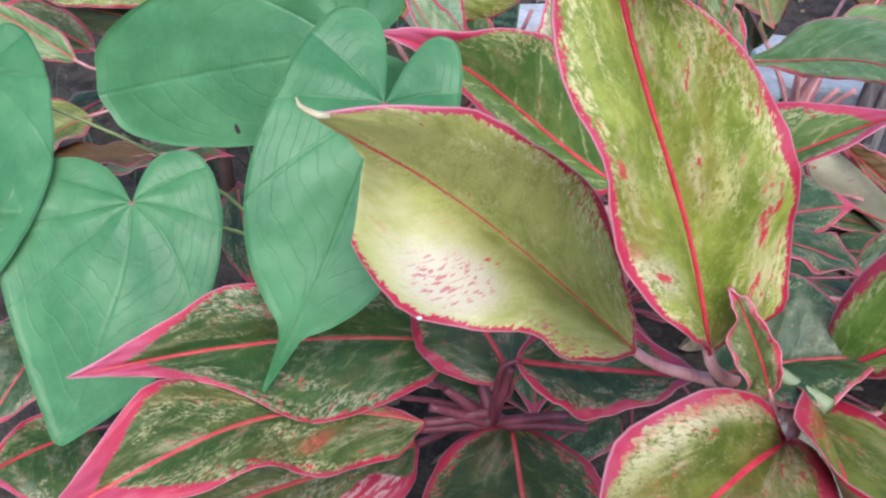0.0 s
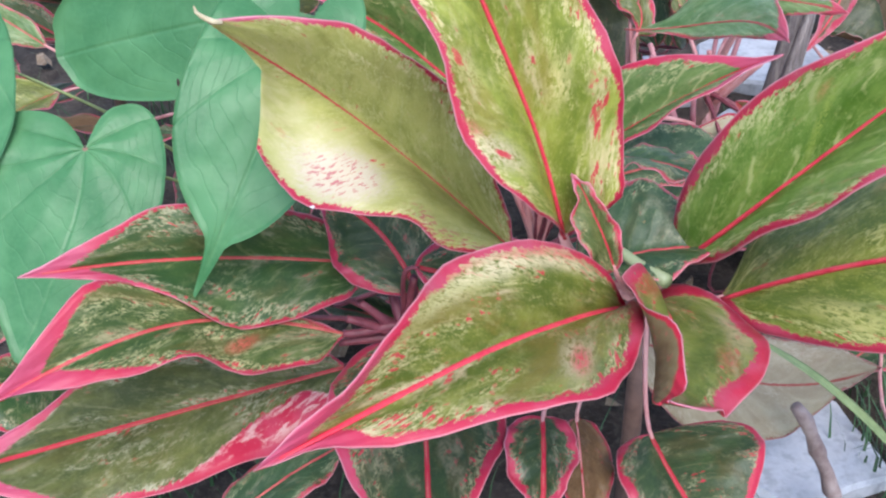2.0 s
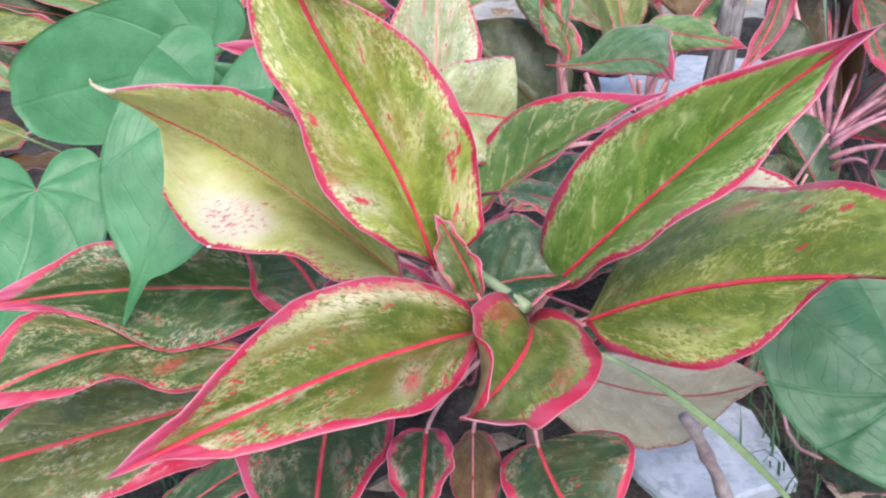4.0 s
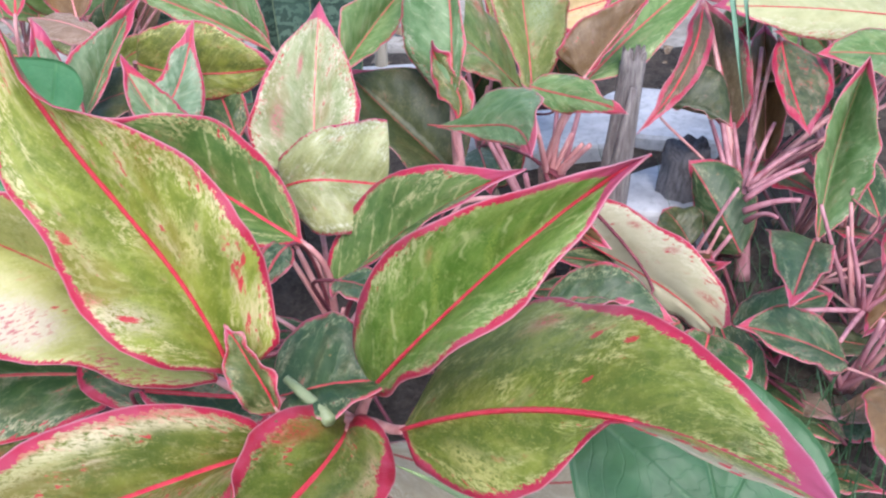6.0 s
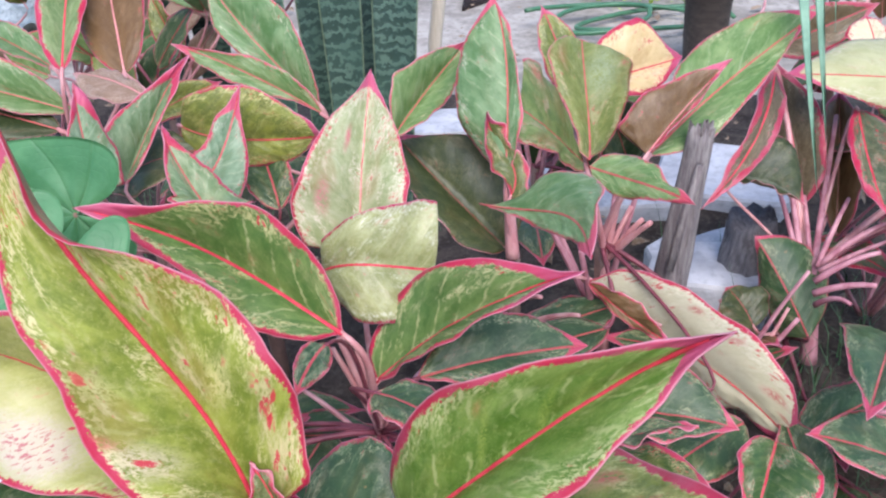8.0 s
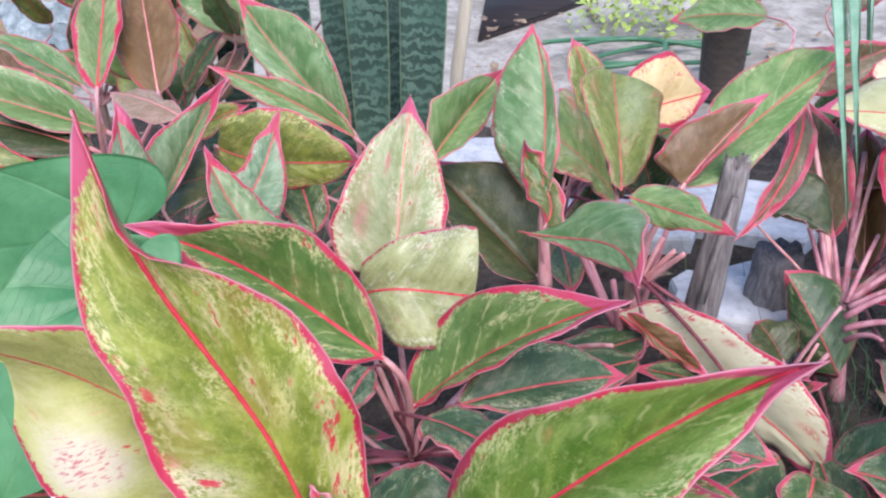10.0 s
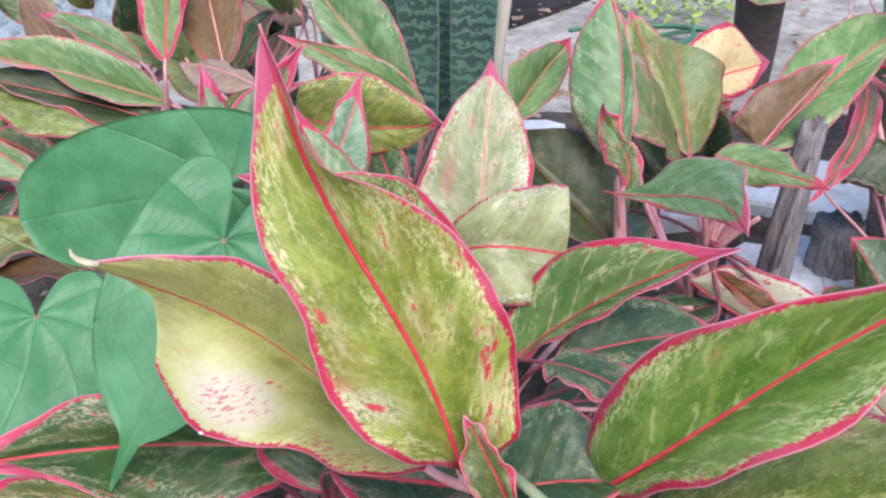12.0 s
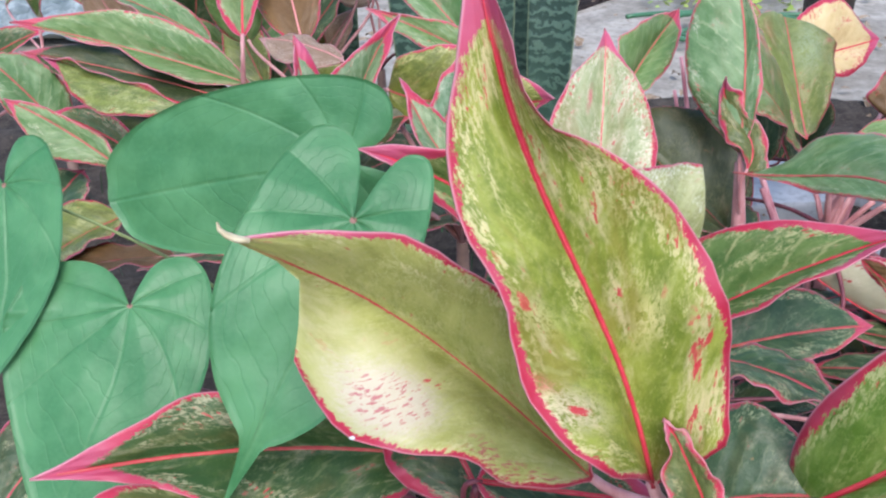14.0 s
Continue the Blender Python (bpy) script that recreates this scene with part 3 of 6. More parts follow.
def leaf(key, mat, base, mid, tip, left, right, um=0.5, p=0.42, wave=0.0028, torn=0, heart=0, nu=34, nv=8, cup=0.2, stalk=1, rib=1, blunt=0.6, sharp=1.3, wl=(), wr=(), um2=0.78, more=None, fold=None, cut=1.0, stop=0, facing=0):
    """One leaf blade with its raised midrib and its stalk. base, mid and tip lie on the midrib, left and right on the rim where it is widest, or, with facing, the ways in which the halves spread."""
    COUNT[0] += 1
    seed = COUNT[0] * 7.31
    who = PLANTS[key]
    org = who["at"]
    b, m, t, le, ri = (Vector(q) for q in (base, mid, tip, left, right))
    knots = [(0.0, b), (um, m), (1.0, t)]
    if more:
        knots.insert(2, (um2, Vector(more)))

    def spine(s):
        out = Vector((0, 0, 0))
        for i, (at, q) in enumerate(knots):
            f = 1.0
            for j, (other, _) in enumerate(knots):
                if j != i:
                    f *= (s - other) / (at - other)
            out += q * f
        return out

    def ahead(s):
        return (spine(s + 0.002) - spine(s - 0.002)).normalized()

    def reach(edge):
        best = min((abs((edge - spine(i / 60)).dot(ahead(i / 60))), i / 60) for i in range(6, 49))
        s = best[1]
        r = edge - spine(s)
        r -= ahead(s) * r.dot(ahead(s))
        return s, r

    (sl, rl), (sr, rr) = ((0.5, le), (0.5, ri)) if facing else (reach(le), reach(ri))

    soft = np.linspace(-0.035, 0.035, 7)
    ways, curls = {}, {}
    for sgn, marks in ((-1, wl), (1, wr)):
        if marks:
            first = marks[0][1] * (0.8 if heart > 0.5 else 0.12)
            curls[sgn] = ([0.0] + [q[0] for q in marks] + [1.0], [0.0] + [q[2] if len(q) > 2 else 0.0 for q in marks] + [0.0])
            ways[sgn] = ([0.0] + [q[0] for q in marks] + [1.0], [first] + [q[1] for q in marks] + [0.0])

    def halfwidth(s, v):
        sgn = -1 if v < 0 else 1
        if sgn in ways:
            w = float(np.mean(np.interp(np.clip(s + soft * min(1, 8 * s + 0.05, 8 * (1 - s)), 0, 1), *ways[sgn])))
            if heart <= 0.5:
                w *= min(1.0, (s / 0.05) ** 0.5)
            return w * spread
        return (lw if v < 0 else rw) * outline(s)

    def outline(s):
        s = min(max(s, 1e-5), 1 - 1e-5)
        if s < p:
            y = 1 - s / p
            f = 1 - 0.24 * y * y if heart > 0.5 else (1 - y) ** blunt * (1 + blunt * y)
        else:
            y = (s - p) / (1 - p)
            f = (1 - y) ** sharp * (1 + sharp * y)
        return f

    fold = (0.0 if mat in ("pale", "butter", "ivory", "tan", "dry") else 0.34) if fold is None else fold
    lift = (rr - rl).cross(ahead(0.5)).normalized()
    rl, rr = rl + lift * rl.length * fold, rr + lift * rr.length * fold
    if not facing:
        rl, rr = rl - ahead(sl) * rl.dot(ahead(sl)), rr - ahead(sr) * rr.dot(ahead(sr))
    spread = math.sqrt(1 + fold * fold)
    lw, rw = rl.length / max(outline(sl), 0.5), rr.length / max(outline(sr), 0.5)
    full = (t - b).length
    cols = []
    for j in range(-nv, nv + 1):
        cols.append(math.copysign((abs(j) / nv) ** (1.6 if heart > 0.5 else 1.0), j))
    thick = 0.00035
    bm = bmesh.new()
    la, lr = bm.loops.layers.uv.new("along"), bm.loops.layers.uv.new("reach")
    grids, data = [], {}
    for layer in (0, 1):
        grid = []
        for i in range(nu + 1):
            s0 = i / nu
            s0 = cut * (0.25 * s0 + 0.75 * s0 * s0 * (3 - 2 * s0))
            row = []
            for v in cols:
                s = s0
                if torn and v < 0 and s > torn:
                    jag = torn + 0.17 * (1 - abs(v)) + 0.012 * noise.noise(Vector((v * 9, seed, 1.0)))
                    s = min(s, jag + max(0.0, s - jag) * max(0.0, 1 - 5 * abs(v)))
                a = abs(v)
                c = spine(s)
                d = ahead(s)
                far = rl if v < 0 else rr
                dirn = far - d * far.dot(d)
                dirn = dirn.normalized() if dirn.length > 1e-6 else far.normalized()
                w = halfwidth(s, v)
                back = heart * 0.24 * full * (1 - s) ** 4 * math.sin(math.pi * 0.82 * a ** 0.25)
                n = dirn.cross(d).normalized() * (1 if v >= 0 else -1)
                curl = float(np.mean(np.interp(np.clip(s + soft, 0, 1), *curls[1 if v >= 0 else -1]))) * a ** 1.6 if curls else 0.0
                arch = cup * w * (a - a * a) * 1.6
                ripple = wave * a * a * (math.sin(seed + s * 13 + (3 if v < 0 else 0)) + 0.6 * math.sin(seed * 2 + s * 27 + v)) * min(1, 5 * (1 - s)) * min(1, 6 * s)
                rough = 0.0011 * a * noise.noise(Vector((s * 26, v * 2, seed)))
                pt = c + dirn * (w * a + rough) - d * back + n * (arch + ripple + curl + 0.0012 * noise.noise(Vector((s * 9, v * 5, seed + 9))))
                pt = pt - n * thick * 2 * layer
                vert = bm.verts.new(pt - org)
                row.append(vert)
                data[vert] = (s, v, w * (1 - a) * 10, w * a * 10)
            grid.append(row)
        grids.append(grid)
    size = len(cols)
    for layer, grid in enumerate(grids):
        for i in range(nu):
            for j in range(size - 1):
                q = (grid[i][j], grid[i][j + 1], grid[i + 1][j + 1], grid[i + 1][j])
                f = bm.faces.new(q if layer == 0 else q[::-1])
                f.material_index = layer
    top, low = grids
    rim = [(0, j) for j in range(size)] + [(i, size - 1) for i in range(1, nu + 1)] + [(nu, j) for j in range(size - 2, -1, -1)] + [(i, 0) for i in range(nu - 1, 0, -1)]
    for (i, j), (i2, j2) in zip(rim, rim[1:] + rim[:1]):
        bm.faces.new((top[i2][j2], top[i][j], low[i][j], low[i2][j2]))
    for f in bm.faces:
        for lo in f.loops:
            s, v, e, c = data[lo.vert]
            lo[la].uv = (s, v)
            lo[lr].uv = (e, c)
    ob = part("leaf", bm, (mat, "under"), who["root"], LOOKS.get(mat, ""))
    # the raised midrib
    if rib:
        stop = stop or torn or 0.94
        stop = min(stop, cut - 0.01)
        pts, rad = [], []
        for i in range(25):
            s = 0.004 + (stop - 0.004) * i / 24
            d = ahead(s)
            n = (rr - d * rr.dot(d)).normalized().cross(d) - (rl - d * rl.dot(d)).normalized().cross(d)
            n = n.normalized()
            pts.append(spine(s) + n * 0.0001)
            rad.append((0.0006 if mat == "bleached" else 0.0024 if full > 0.17 and mat in STRONG else 0.0013) * (1 - 0.8 * s) * min(1.3, full / 0.18) + 0.00015)
        kind = {"green": "rib_soft", "folded": "rib_soft", "rust": "rib_soft", "split": "rib_soft", "tan": "rib_pink", "dark": "rib_soft", "mid": "rib_soft", "rosetip": "rib_soft", "blush": "rib_soft", "shade": "rib_soft", "olive": "rib_soft", "moss": "rib_soft", "cream": "rib_pink", "dry": "rib_pink", "brown": "rib_pink"}.get(mat, "rib_red")
        part("midrib", tube(pts, rad, 8, org, 0.5), kind, ob)
    if stalk:
        crown = min(who["crowns"], key=lambda q: (q - b).length)
        d = ahead(0.0)
        far = (crown - b).length
        pts = bezier(b + d * 0.004, b - d * far * 0.25, crown + (b - crown) * 0.35 + Vector((0, 0, far * 0.14)), crown, 10)
        thickness = 0.0028 * min(1.25, max(0.6, full / 0.2))
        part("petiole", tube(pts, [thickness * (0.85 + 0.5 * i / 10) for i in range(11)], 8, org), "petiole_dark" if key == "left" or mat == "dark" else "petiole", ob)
    return ob


def vine_leaf(key, mat, base, mid, tip, left, right, lobe=0.25, drip=0.0, blunt=0.0, quilt=0.0036, stalk=1, sinus=0.10):
    """A heart-shaped leaf whose main veins fan out from the notch at its base. left and right lie on the rim where it is widest."""
    COUNT[0] += 1
    seed = COUNT[0] * 7.31
    who = PLANTS[key]
    org = who["at"]
    b, m, t, le, ri = (Vector(q) for q in (base, mid, tip, left, right))
    full = (t - b).length

    def spine(s):
        return b * (1 - s) * (1 - 2 * s) + m * 4 * s * (1 - s) + t * s * (2 * s - 1)

    def ahead(s):
        s = max(s, 0.0)
        return (spine(s + 0.002) - spine(s - 0.002)).normalized()

    sides = {}
    for sgn, q in ((-1, le), (1, ri)):
        s = min((abs((q - spine(i / 60)).dot(ahead(i / 60))), i / 60) for i in range(0, 49))[1]
        r = q - spine(s)
        sides[sgn] = r - ahead(s) * r.dot(ahead(s))
    # the outline of one half, from tip to notch, in lengths of the midrib
    arcs = {}
    for sgn in (-1, 1):
        w = sides[sgn].length / full
        curve = bezier(Vector((0.0, 1.0 + drip)), Vector((0.03, 1.0 - 0.3 * drip)), Vector((0.05 * w, 1.0 - 0.6 * drip)), Vector(((0.16 + 0.30 * blunt) * w, 0.93 + 0.05 * blunt - 0.6 * drip)), 8)
        curve += bezier(curve[-1], Vector(((0.55 + 0.28 * blunt) * w, 0.76 + 0.15 * blunt)), Vector((w, 0.56 + 0.14 * blunt)), Vector((w, 0.22)), 14)[1:]
        curve += bezier(curve[-1], Vector((w, -0.03)), Vector((0.90 * w, -lobe)), Vector((0.52 * w, -lobe)), 14)[1:]
        curve += bezier(curve[-1], Vector((0.22 * w, -lobe)), Vector((sinus * w, -0.6 * lobe)), Vector((0.0, 0.0)), 12)[1:]
        angle = [math.atan2(q.x, q.y) for q in curve[:-1]]
        arcs[sgn] = (np.maximum.accumulate(angle), [q.length for q in curve[:-1]], angle[-1])
    veins = (0.0, 0.20, 0.43, 0.70, 1.0)
    bm = bmesh.new()
    la, lr = bm.loops.layers.uv.new("along"), bm.loops.layers.uv.new("reach")
    fan, rings, data, grids = 84, 16, {}, []
    for layer in (0, 1):
        grid = []
        for j in range(-fan, fan + 1):
            f = abs(j) / fan
            f = 0.55 * f + 0.45 * f * f * (3 - 2 * f)
            sgn = -1 if j < 0 else 1
            turns, lengths, last = arcs[sgn]
            row = []
            for i in range(rings + 1):
                rho = (i / rings) ** 0.9
                bend = f * last + 0.36 * (1 - rho) * f * (1 - f) * last
                edge = float(np.interp(f * last, turns, lengths))
                x, y = rho * edge * math.sin(bend), rho * edge * math.cos(bend)
                gap = min(abs(f - q) for q in veins) / 0.12
                quilted = quilt * math.sqrt(max(0.0, rho * (1.06 - rho))) * min(1.0, gap) ** 0.7
                s = y
                d = ahead(s)
                c = spine(s) if s >= 0 else b + ahead(0.0) * (s * full)
                way = sides[sgn] - d * sides[sgn].dot(d)
                way = way.normalized()
                n = way.cross(d).normalized() * sgn
                lift = 0.0045 * noise.noise(Vector((x * 3, y * 3, seed))) + 0.16 * x * x * full + quilted + 0.0012 * noise.noise(Vector((x * 11, y * 11, seed + 4)))
                vert = bm.verts.new(c + way * (x * full) + n * (lift - 0.0005 * layer) - org)
                data[vert] = (rho, sgn * f, (1 - rho) * edge * full * 10, rho * edge * full * 10)
                row.append(vert)
            grid.append(row)
        grids.append(grid)
    for layer, grid in enumerate(grids):
        for p, q in zip(grid, grid[1:]):
            for i in range(rings):
                quad = (p[i], p[i + 1], q[i + 1], q[i])
                bm.faces.new(quad[::-1] if layer == 0 else quad).material_index = layer
    for p, q, p2, q2 in zip(grids[0], grids[0][1:], grids[1], grids[1][1:]):
        bm.faces.new((p[-1], p2[-1], q2[-1], q[-1]))
    for f in bm.faces:
        for lo in f.loops:
            s, v, e, c = data[lo.vert]
            lo[la].uv, lo[lr].uv = (s, v), (e, c)
    ob = part("leaf", bm, (mat, "under_vine"), who["root"])
    if stalk:
        crown = min(who["crowns"], key=lambda q: (q - b).length)
        far = (crown - b).length
        n = sides[1].cross(ahead(0.0)).normalized()
        pts = bezier(b - n * 0.0006, b - n * far * 0.35, crown + Vector((0, 0, far * 0.35)), crown, 10)
        part("petiole", tube(pts, [0.0013 * (0.85 + 0.5 * i / 10) for i in range(11)], 8, org), "petiole_vine", ob)
    return ob


# ---- ground and what closes the place ----
bm = bmesh.new()
rings = [0.0, 1.0, 1.5, 2, 3, 5, 9, 20, 60, 200, 800]
prev = None
for r in rings:
    ring = []
    for a in range(48):
        x, y = 0.3 + r * math.cos(a * math.pi / 24), 0.8 + r * math.sin(a * math.pi / 24)
        ring.append(bm.verts.new((x, y, 0.012 * noise.noise(Vector((x * 3, y * 3, 0))) - 0.06)))
        if r == 0:
            break
    if prev:
        for a in range(48):
            if len(prev) == 1:
                bm.faces.new((prev[0], ring[a], ring[(a + 1) % 48]))
            else:
                bm.faces.new((prev[a], ring[a], ring[(a + 1) % 48], prev[(a + 1) % 48]))
    prev = ring
tagged(part("ground", bm, "concrete", None), "pale worn concrete yard with dirt on it", "ground", kind="structure")

# ---- plants ----
plant("main", (0.215, 0.42, 0.0), [(0.200, 0.385, 0.262)], "aglaonema", "large lime green aglaonema with red leaf rims and ribs")
plant("left", (0.035, 0.47, 0.0), [(0.034, 0.425, 0.215)], "aglaonema", "aglaonema with dark mottled leaves rimmed in pink")
plant("mid", (0.155, 0.66, 0.0), [(0.151, 0.621, 0.150)], "aglaonema", "aglaonema with green and cream folded leaves on pink stalks")
plant("back", (0.33, 0.90, 0.0), [(0.272, 0.829, 0.22), (0.37, 0.89, 0.20)], "aglaonema", "tall aglaonema with green upright leaves beside the stake")
plant("backl", (-0.06, 0.93, 0.0), [(0.0, 0.80, 0.22), (-0.13, 0.85, 0.2), (0.03, 1.02, 0.2), (-0.28, 1.0, 0.2)], "aglaonema", "aglaonema with pointed green leaves and some dry brown ones")
plant("right", (0.62, 0.92, 0.0), [(0.63, 0.97, 0.10), (0.60, 0.92, 0.05), (0.70, 0.84, 0.06), (0.56, 0.74, 0.04), (0.45, 0.86, 0.10)], "aglaonema", "leggy aglaonema with many bare pink leaf stalks")
plant("far_left", (-0.45, 1.28, 0.0), [(-0.45, 1.25, 0.16), (-0.62, 1.20, 0.14), (-0.28, 1.32, 0.16), (-0.50, 1.47, 0.16), (-0.20, 1.50, 0.16), (-0.74, 1.44, 0.15)], "aglaonema", "crowded aglaonema with green leaves standing further back")
plant("far_mid", (0.30, 1.26, 0.0), [(0.30, 1.24, 0.12)], "aglaonema", "small dark aglaonema behind the stake")
plant("far_right", (0.86, 1.26, 0.0), [(0.86, 1.24, 0.16), (0.80, 1.10, 0.12), (0.94, 1.50, 0.16), (1.10, 1.42, 0.15), (0.84, 1.64, 0.16)], "aglaonema", "aglaonema with reddish stalks standing further back")
plant("vine", (-0.20, 0.66, 0.0), [(-0.13, 0.60, 0.20)], "yam_vine", "climbing vine with plain green heart-shaped leaves", "vine")
plant("vine2", (0.44, 0.36, 0.0), [(0.42, 0.31, 0.2)], "yam_vine", "low vine with one plain green heart-shaped leaf", "vine")

leaf("main", "bleached", (0.112, 0.378, 0.308), (0.040, 0.387, 0.376), (-0.053, 0.326, 0.482), (-0.727, -0.458, 0.511), (0.659, -0.119, 0.742), um=.33, um2=.67, more=(-0.009, 0.374, 0.425), fold=0, facing=1, torn=0.69, wave=0.003, wl=[(0.05, 0.0218, 0.0012), (0.15, 0.0460, -0.0001), (0.27, 0.0577, 0.0047), (0.40, 0.0685, 0.0054), (0.54, 0.0669, 0.0019), (0.68, 0.0497, -0.0003), (0.80, 0.0326, -0.0012), (0.91, 0.0161, -0.0008)], wr=[(0.05, 0.0138, 0.0006), (0.15, 0.0328, 0.0026), (0.27, 0.0502, 0.0057), (0.40, 0.0599, 0.0100), (0.54, 0.0604, 0.0139), (0.68, 0.0560, 0.0132), (0.80, 0.0453, 0.0077), (0.91, 0.0283, 0.0020)])
leaf("main", "lime", (0.135, 0.337, 0.345), (0.106, 0.338, 0.437), (0.051, 0.329, 0.602), (-0.608, -0.776, -0.169), (0.809, 0.020, 0.587), um=.33, um2=.67, more=(0.075, 0.328, 0.513), fold=0, facing=1, wave=0.003, wl=[(0.05, 0.0129, 0.0117), (0.15, 0.0430, 0.0198), (0.27, 0.0581, 0.0182), (0.40, 0.0559, 0.0052), (0.54, 0.0438, 0.0097), (0.68, 0.0387, -0.0108), (0.80, 0.0204, -0.0158), (0.91, 0.0089, -0.0042)], wr=[(0.05, 0.0378, 0.0016), (0.15, 0.0447, -0.0000), (0.27, 0.0542, 0.0028), (0.40, 0.0522, -0.0072), (0.54, 0.0454, -0.0095), (0.68, 0.0309, 0.0081), (0.80, 0.0098, 0.0213), (0.91, 0.0087, 0.0146)])
leaf("main", "fresh", (0.211, 0.372, 0.299), (0.253, 0.330, 0.382), (0.365, 0.278, 0.525), (-0.741, 0.118, 0.661), (-0.141, -0.980, -0.139), um=.33, um2=.67, more=(0.314, 0.310, 0.461), fold=0, facing=1, wave=0.003, wl=[(0.05, 0.0114, -0.0089), (0.15, 0.0307, -0.0139), (0.27, 0.0418, -0.0145), (0.40, 0.0483, -0.0072), (0.54, 0.0481, 0.0016), (0.68, 0.0366, 0.0088), (0.80, 0.0215, 0.0091), (0.91, 0.0067, 0.0042)], wr=[(0.05, 0.0019, -0.0015), (0.15, 0.0114, -0.0027), (0.27, 0.0226, -0.0034), (0.40, 0.0389, -0.0033), (0.54, 0.0483, 0.0028), (0.68, 0.0443, -0.0022), (0.80, 0.0258, -0.0054), (0.91, 0.0090, -0.0006)])
leaf("main", "limefold", (0.235, 0.344, 0.295), (0.312, 0.277, 0.372), (0.417, 0.130, 0.451), (0.642, 0.430, 0.635), (-0.108, -0.702, -0.704), um=.33, um2=.67, more=(0.376, 0.211, 0.416), fold=0, facing=1, wave=0.003, stop=0.57, wl=[(0.05, 0.0956, -0.0053), (0.15, 0.0845, -0.0076), (0.27, 0.0786, 0.0001), (0.40, 0.0635, 0.0034), (0.54, 0.0556, 0.0066), (0.68, 0.0396, 0.0022), (0.80, 0.0236, -0.0031), (0.91, 0.0117, -0.0038)], wr=[(0.05, 0.0247, 0.0071), (0.15, 0.0421, 0.0054), (0.27, 0.0525, 0.0007), (0.40, 0.0393, 0.0004), (0.54, 0.0009, 0.0138), (0.68, 0.0013, 0.0197), (0.80, 0.0034, 0.0178), (0.91, 0.0014, 0.0102)])
leaf("main", "limecloud_shaded", (0.168, 0.299, 0.324), (0.100, 0.223, 0.362), (-0.006, 0.119, 0.383), (0.815, -0.518, -0.260), (-0.204, 0.350, 0.914), um=.33, um2=.67, more=(0.044, 0.158, 0.383), fold=0, facing=1, wave=0.003, wl=[(0.05, 0.0100, 0.0147), (0.15, 0.0301, 0.0250), (0.27, 0.0501, 0.0243), (0.40, 0.0582, 0.0119), (0.54, 0.0363, 0.0073), (0.68, 0.0243, 0.0022), (0.80, 0.0097, 0.0008), (0.91, 0.0033, -0.0002)], wr=[(0.05, 0.0203, 0.0014), (0.15, 0.0365, -0.0010), (0.27, 0.0460, -0.0022), (0.40, 0.0449, -0.0061), (0.54, 0.0380, -0.0023), (0.68, 0.0303, 0.0094), (0.80, 0.0174, 0.0111), (0.91, 0.0075, 0.0064)])
leaf("main", "limerim", (0.196, 0.351, 0.288), (0.187, 0.273, 0.322), (0.152, 0.148, 0.390), (0.973, -0.122, -0.196), (-0.359, 0.695, 0.623), um=.33, um2=.67, more=(0.163, 0.203, 0.348), fold=0, facing=1, heart=0.51, wl=[(0.05, 0.0044, 0.0164), (0.15, 0.0301, 0.0190), (0.27, 0.0461, 0.0108), (0.40, 0.0500, 0.0085), (0.54, 0.0435, 0.0057), (0.68, 0.0325, 0.0018), (0.80, 0.0293, -0.0001), (0.91, 0.0203, 0.0023)], wr=[(0.05, 0.0217, -0.0014), (0.15, 0.0300, -0.0023), (0.27, 0.0422, -0.0013), (0.40, 0.0446, 0.0000), (0.54, 0.0379, 0.0024), (0.68, 0.0309, 0.0160), (0.80, 0.0175, 0.0258), (0.91, 0.0010, 0.0155)])
leaf("main", "bud", (0.163, 0.319, 0.335), (0.149, 0.326, 0.369), (0.136, 0.333, 0.391), (0.137, 0.323, 0.360), (0.160, 0.328, 0.363), um=.5, p=.3, fold=0.8)
leaf("main", "tan", (0.201, 0.410, 0.217), (0.323, 0.453, 0.132), (0.410, 0.444, 0.156), (0.326, 0.480, 0.157), (0.310, 0.419, 0.099), um=.5, p=.45, rib=0, wl=[(0.15, 0.0198), (0.5, 0.0417), (0.862, 0.0284)], wr=[(0.088, 0.0352), (0.233, 0.0484), (0.467, 0.0482), (0.608, 0.0395), (0.8, 0.0115)])
leaf("left", "mid", (0.011, 0.459, 0.248), (-0.069, 0.436, 0.269), (-0.200, 0.353, 0.310), (0.104, -0.851, -0.515), (0.126, 0.193, 0.973), um=.33, um2=.67, more=(-0.136, 0.396, 0.293), fold=0, facing=1, wave=0.004, wl=[(0.05, 0.0277, -0.0023), (0.15, 0.0402, -0.0022), (0.27, 0.0496, -0.0014), (0.40, 0.0534, -0.0006), (0.54, 0.0443, 0.0024), (0.68, 0.0221, 0.0062), (0.80, 0.0119, 0.0048), (0.91, 0.0043, 0.0023)], wr=[(0.05, 0.0177, 0.0002), (0.15, 0.0303, 0.0003), (0.27, 0.0398, 0.0003), (0.40, 0.0429, -0.0003), (0.54, 0.0396, -0.0020), (0.68, 0.0325, -0.0052), (0.80, 0.0193, -0.0056), (0.91, 0.0071, -0.0031)])
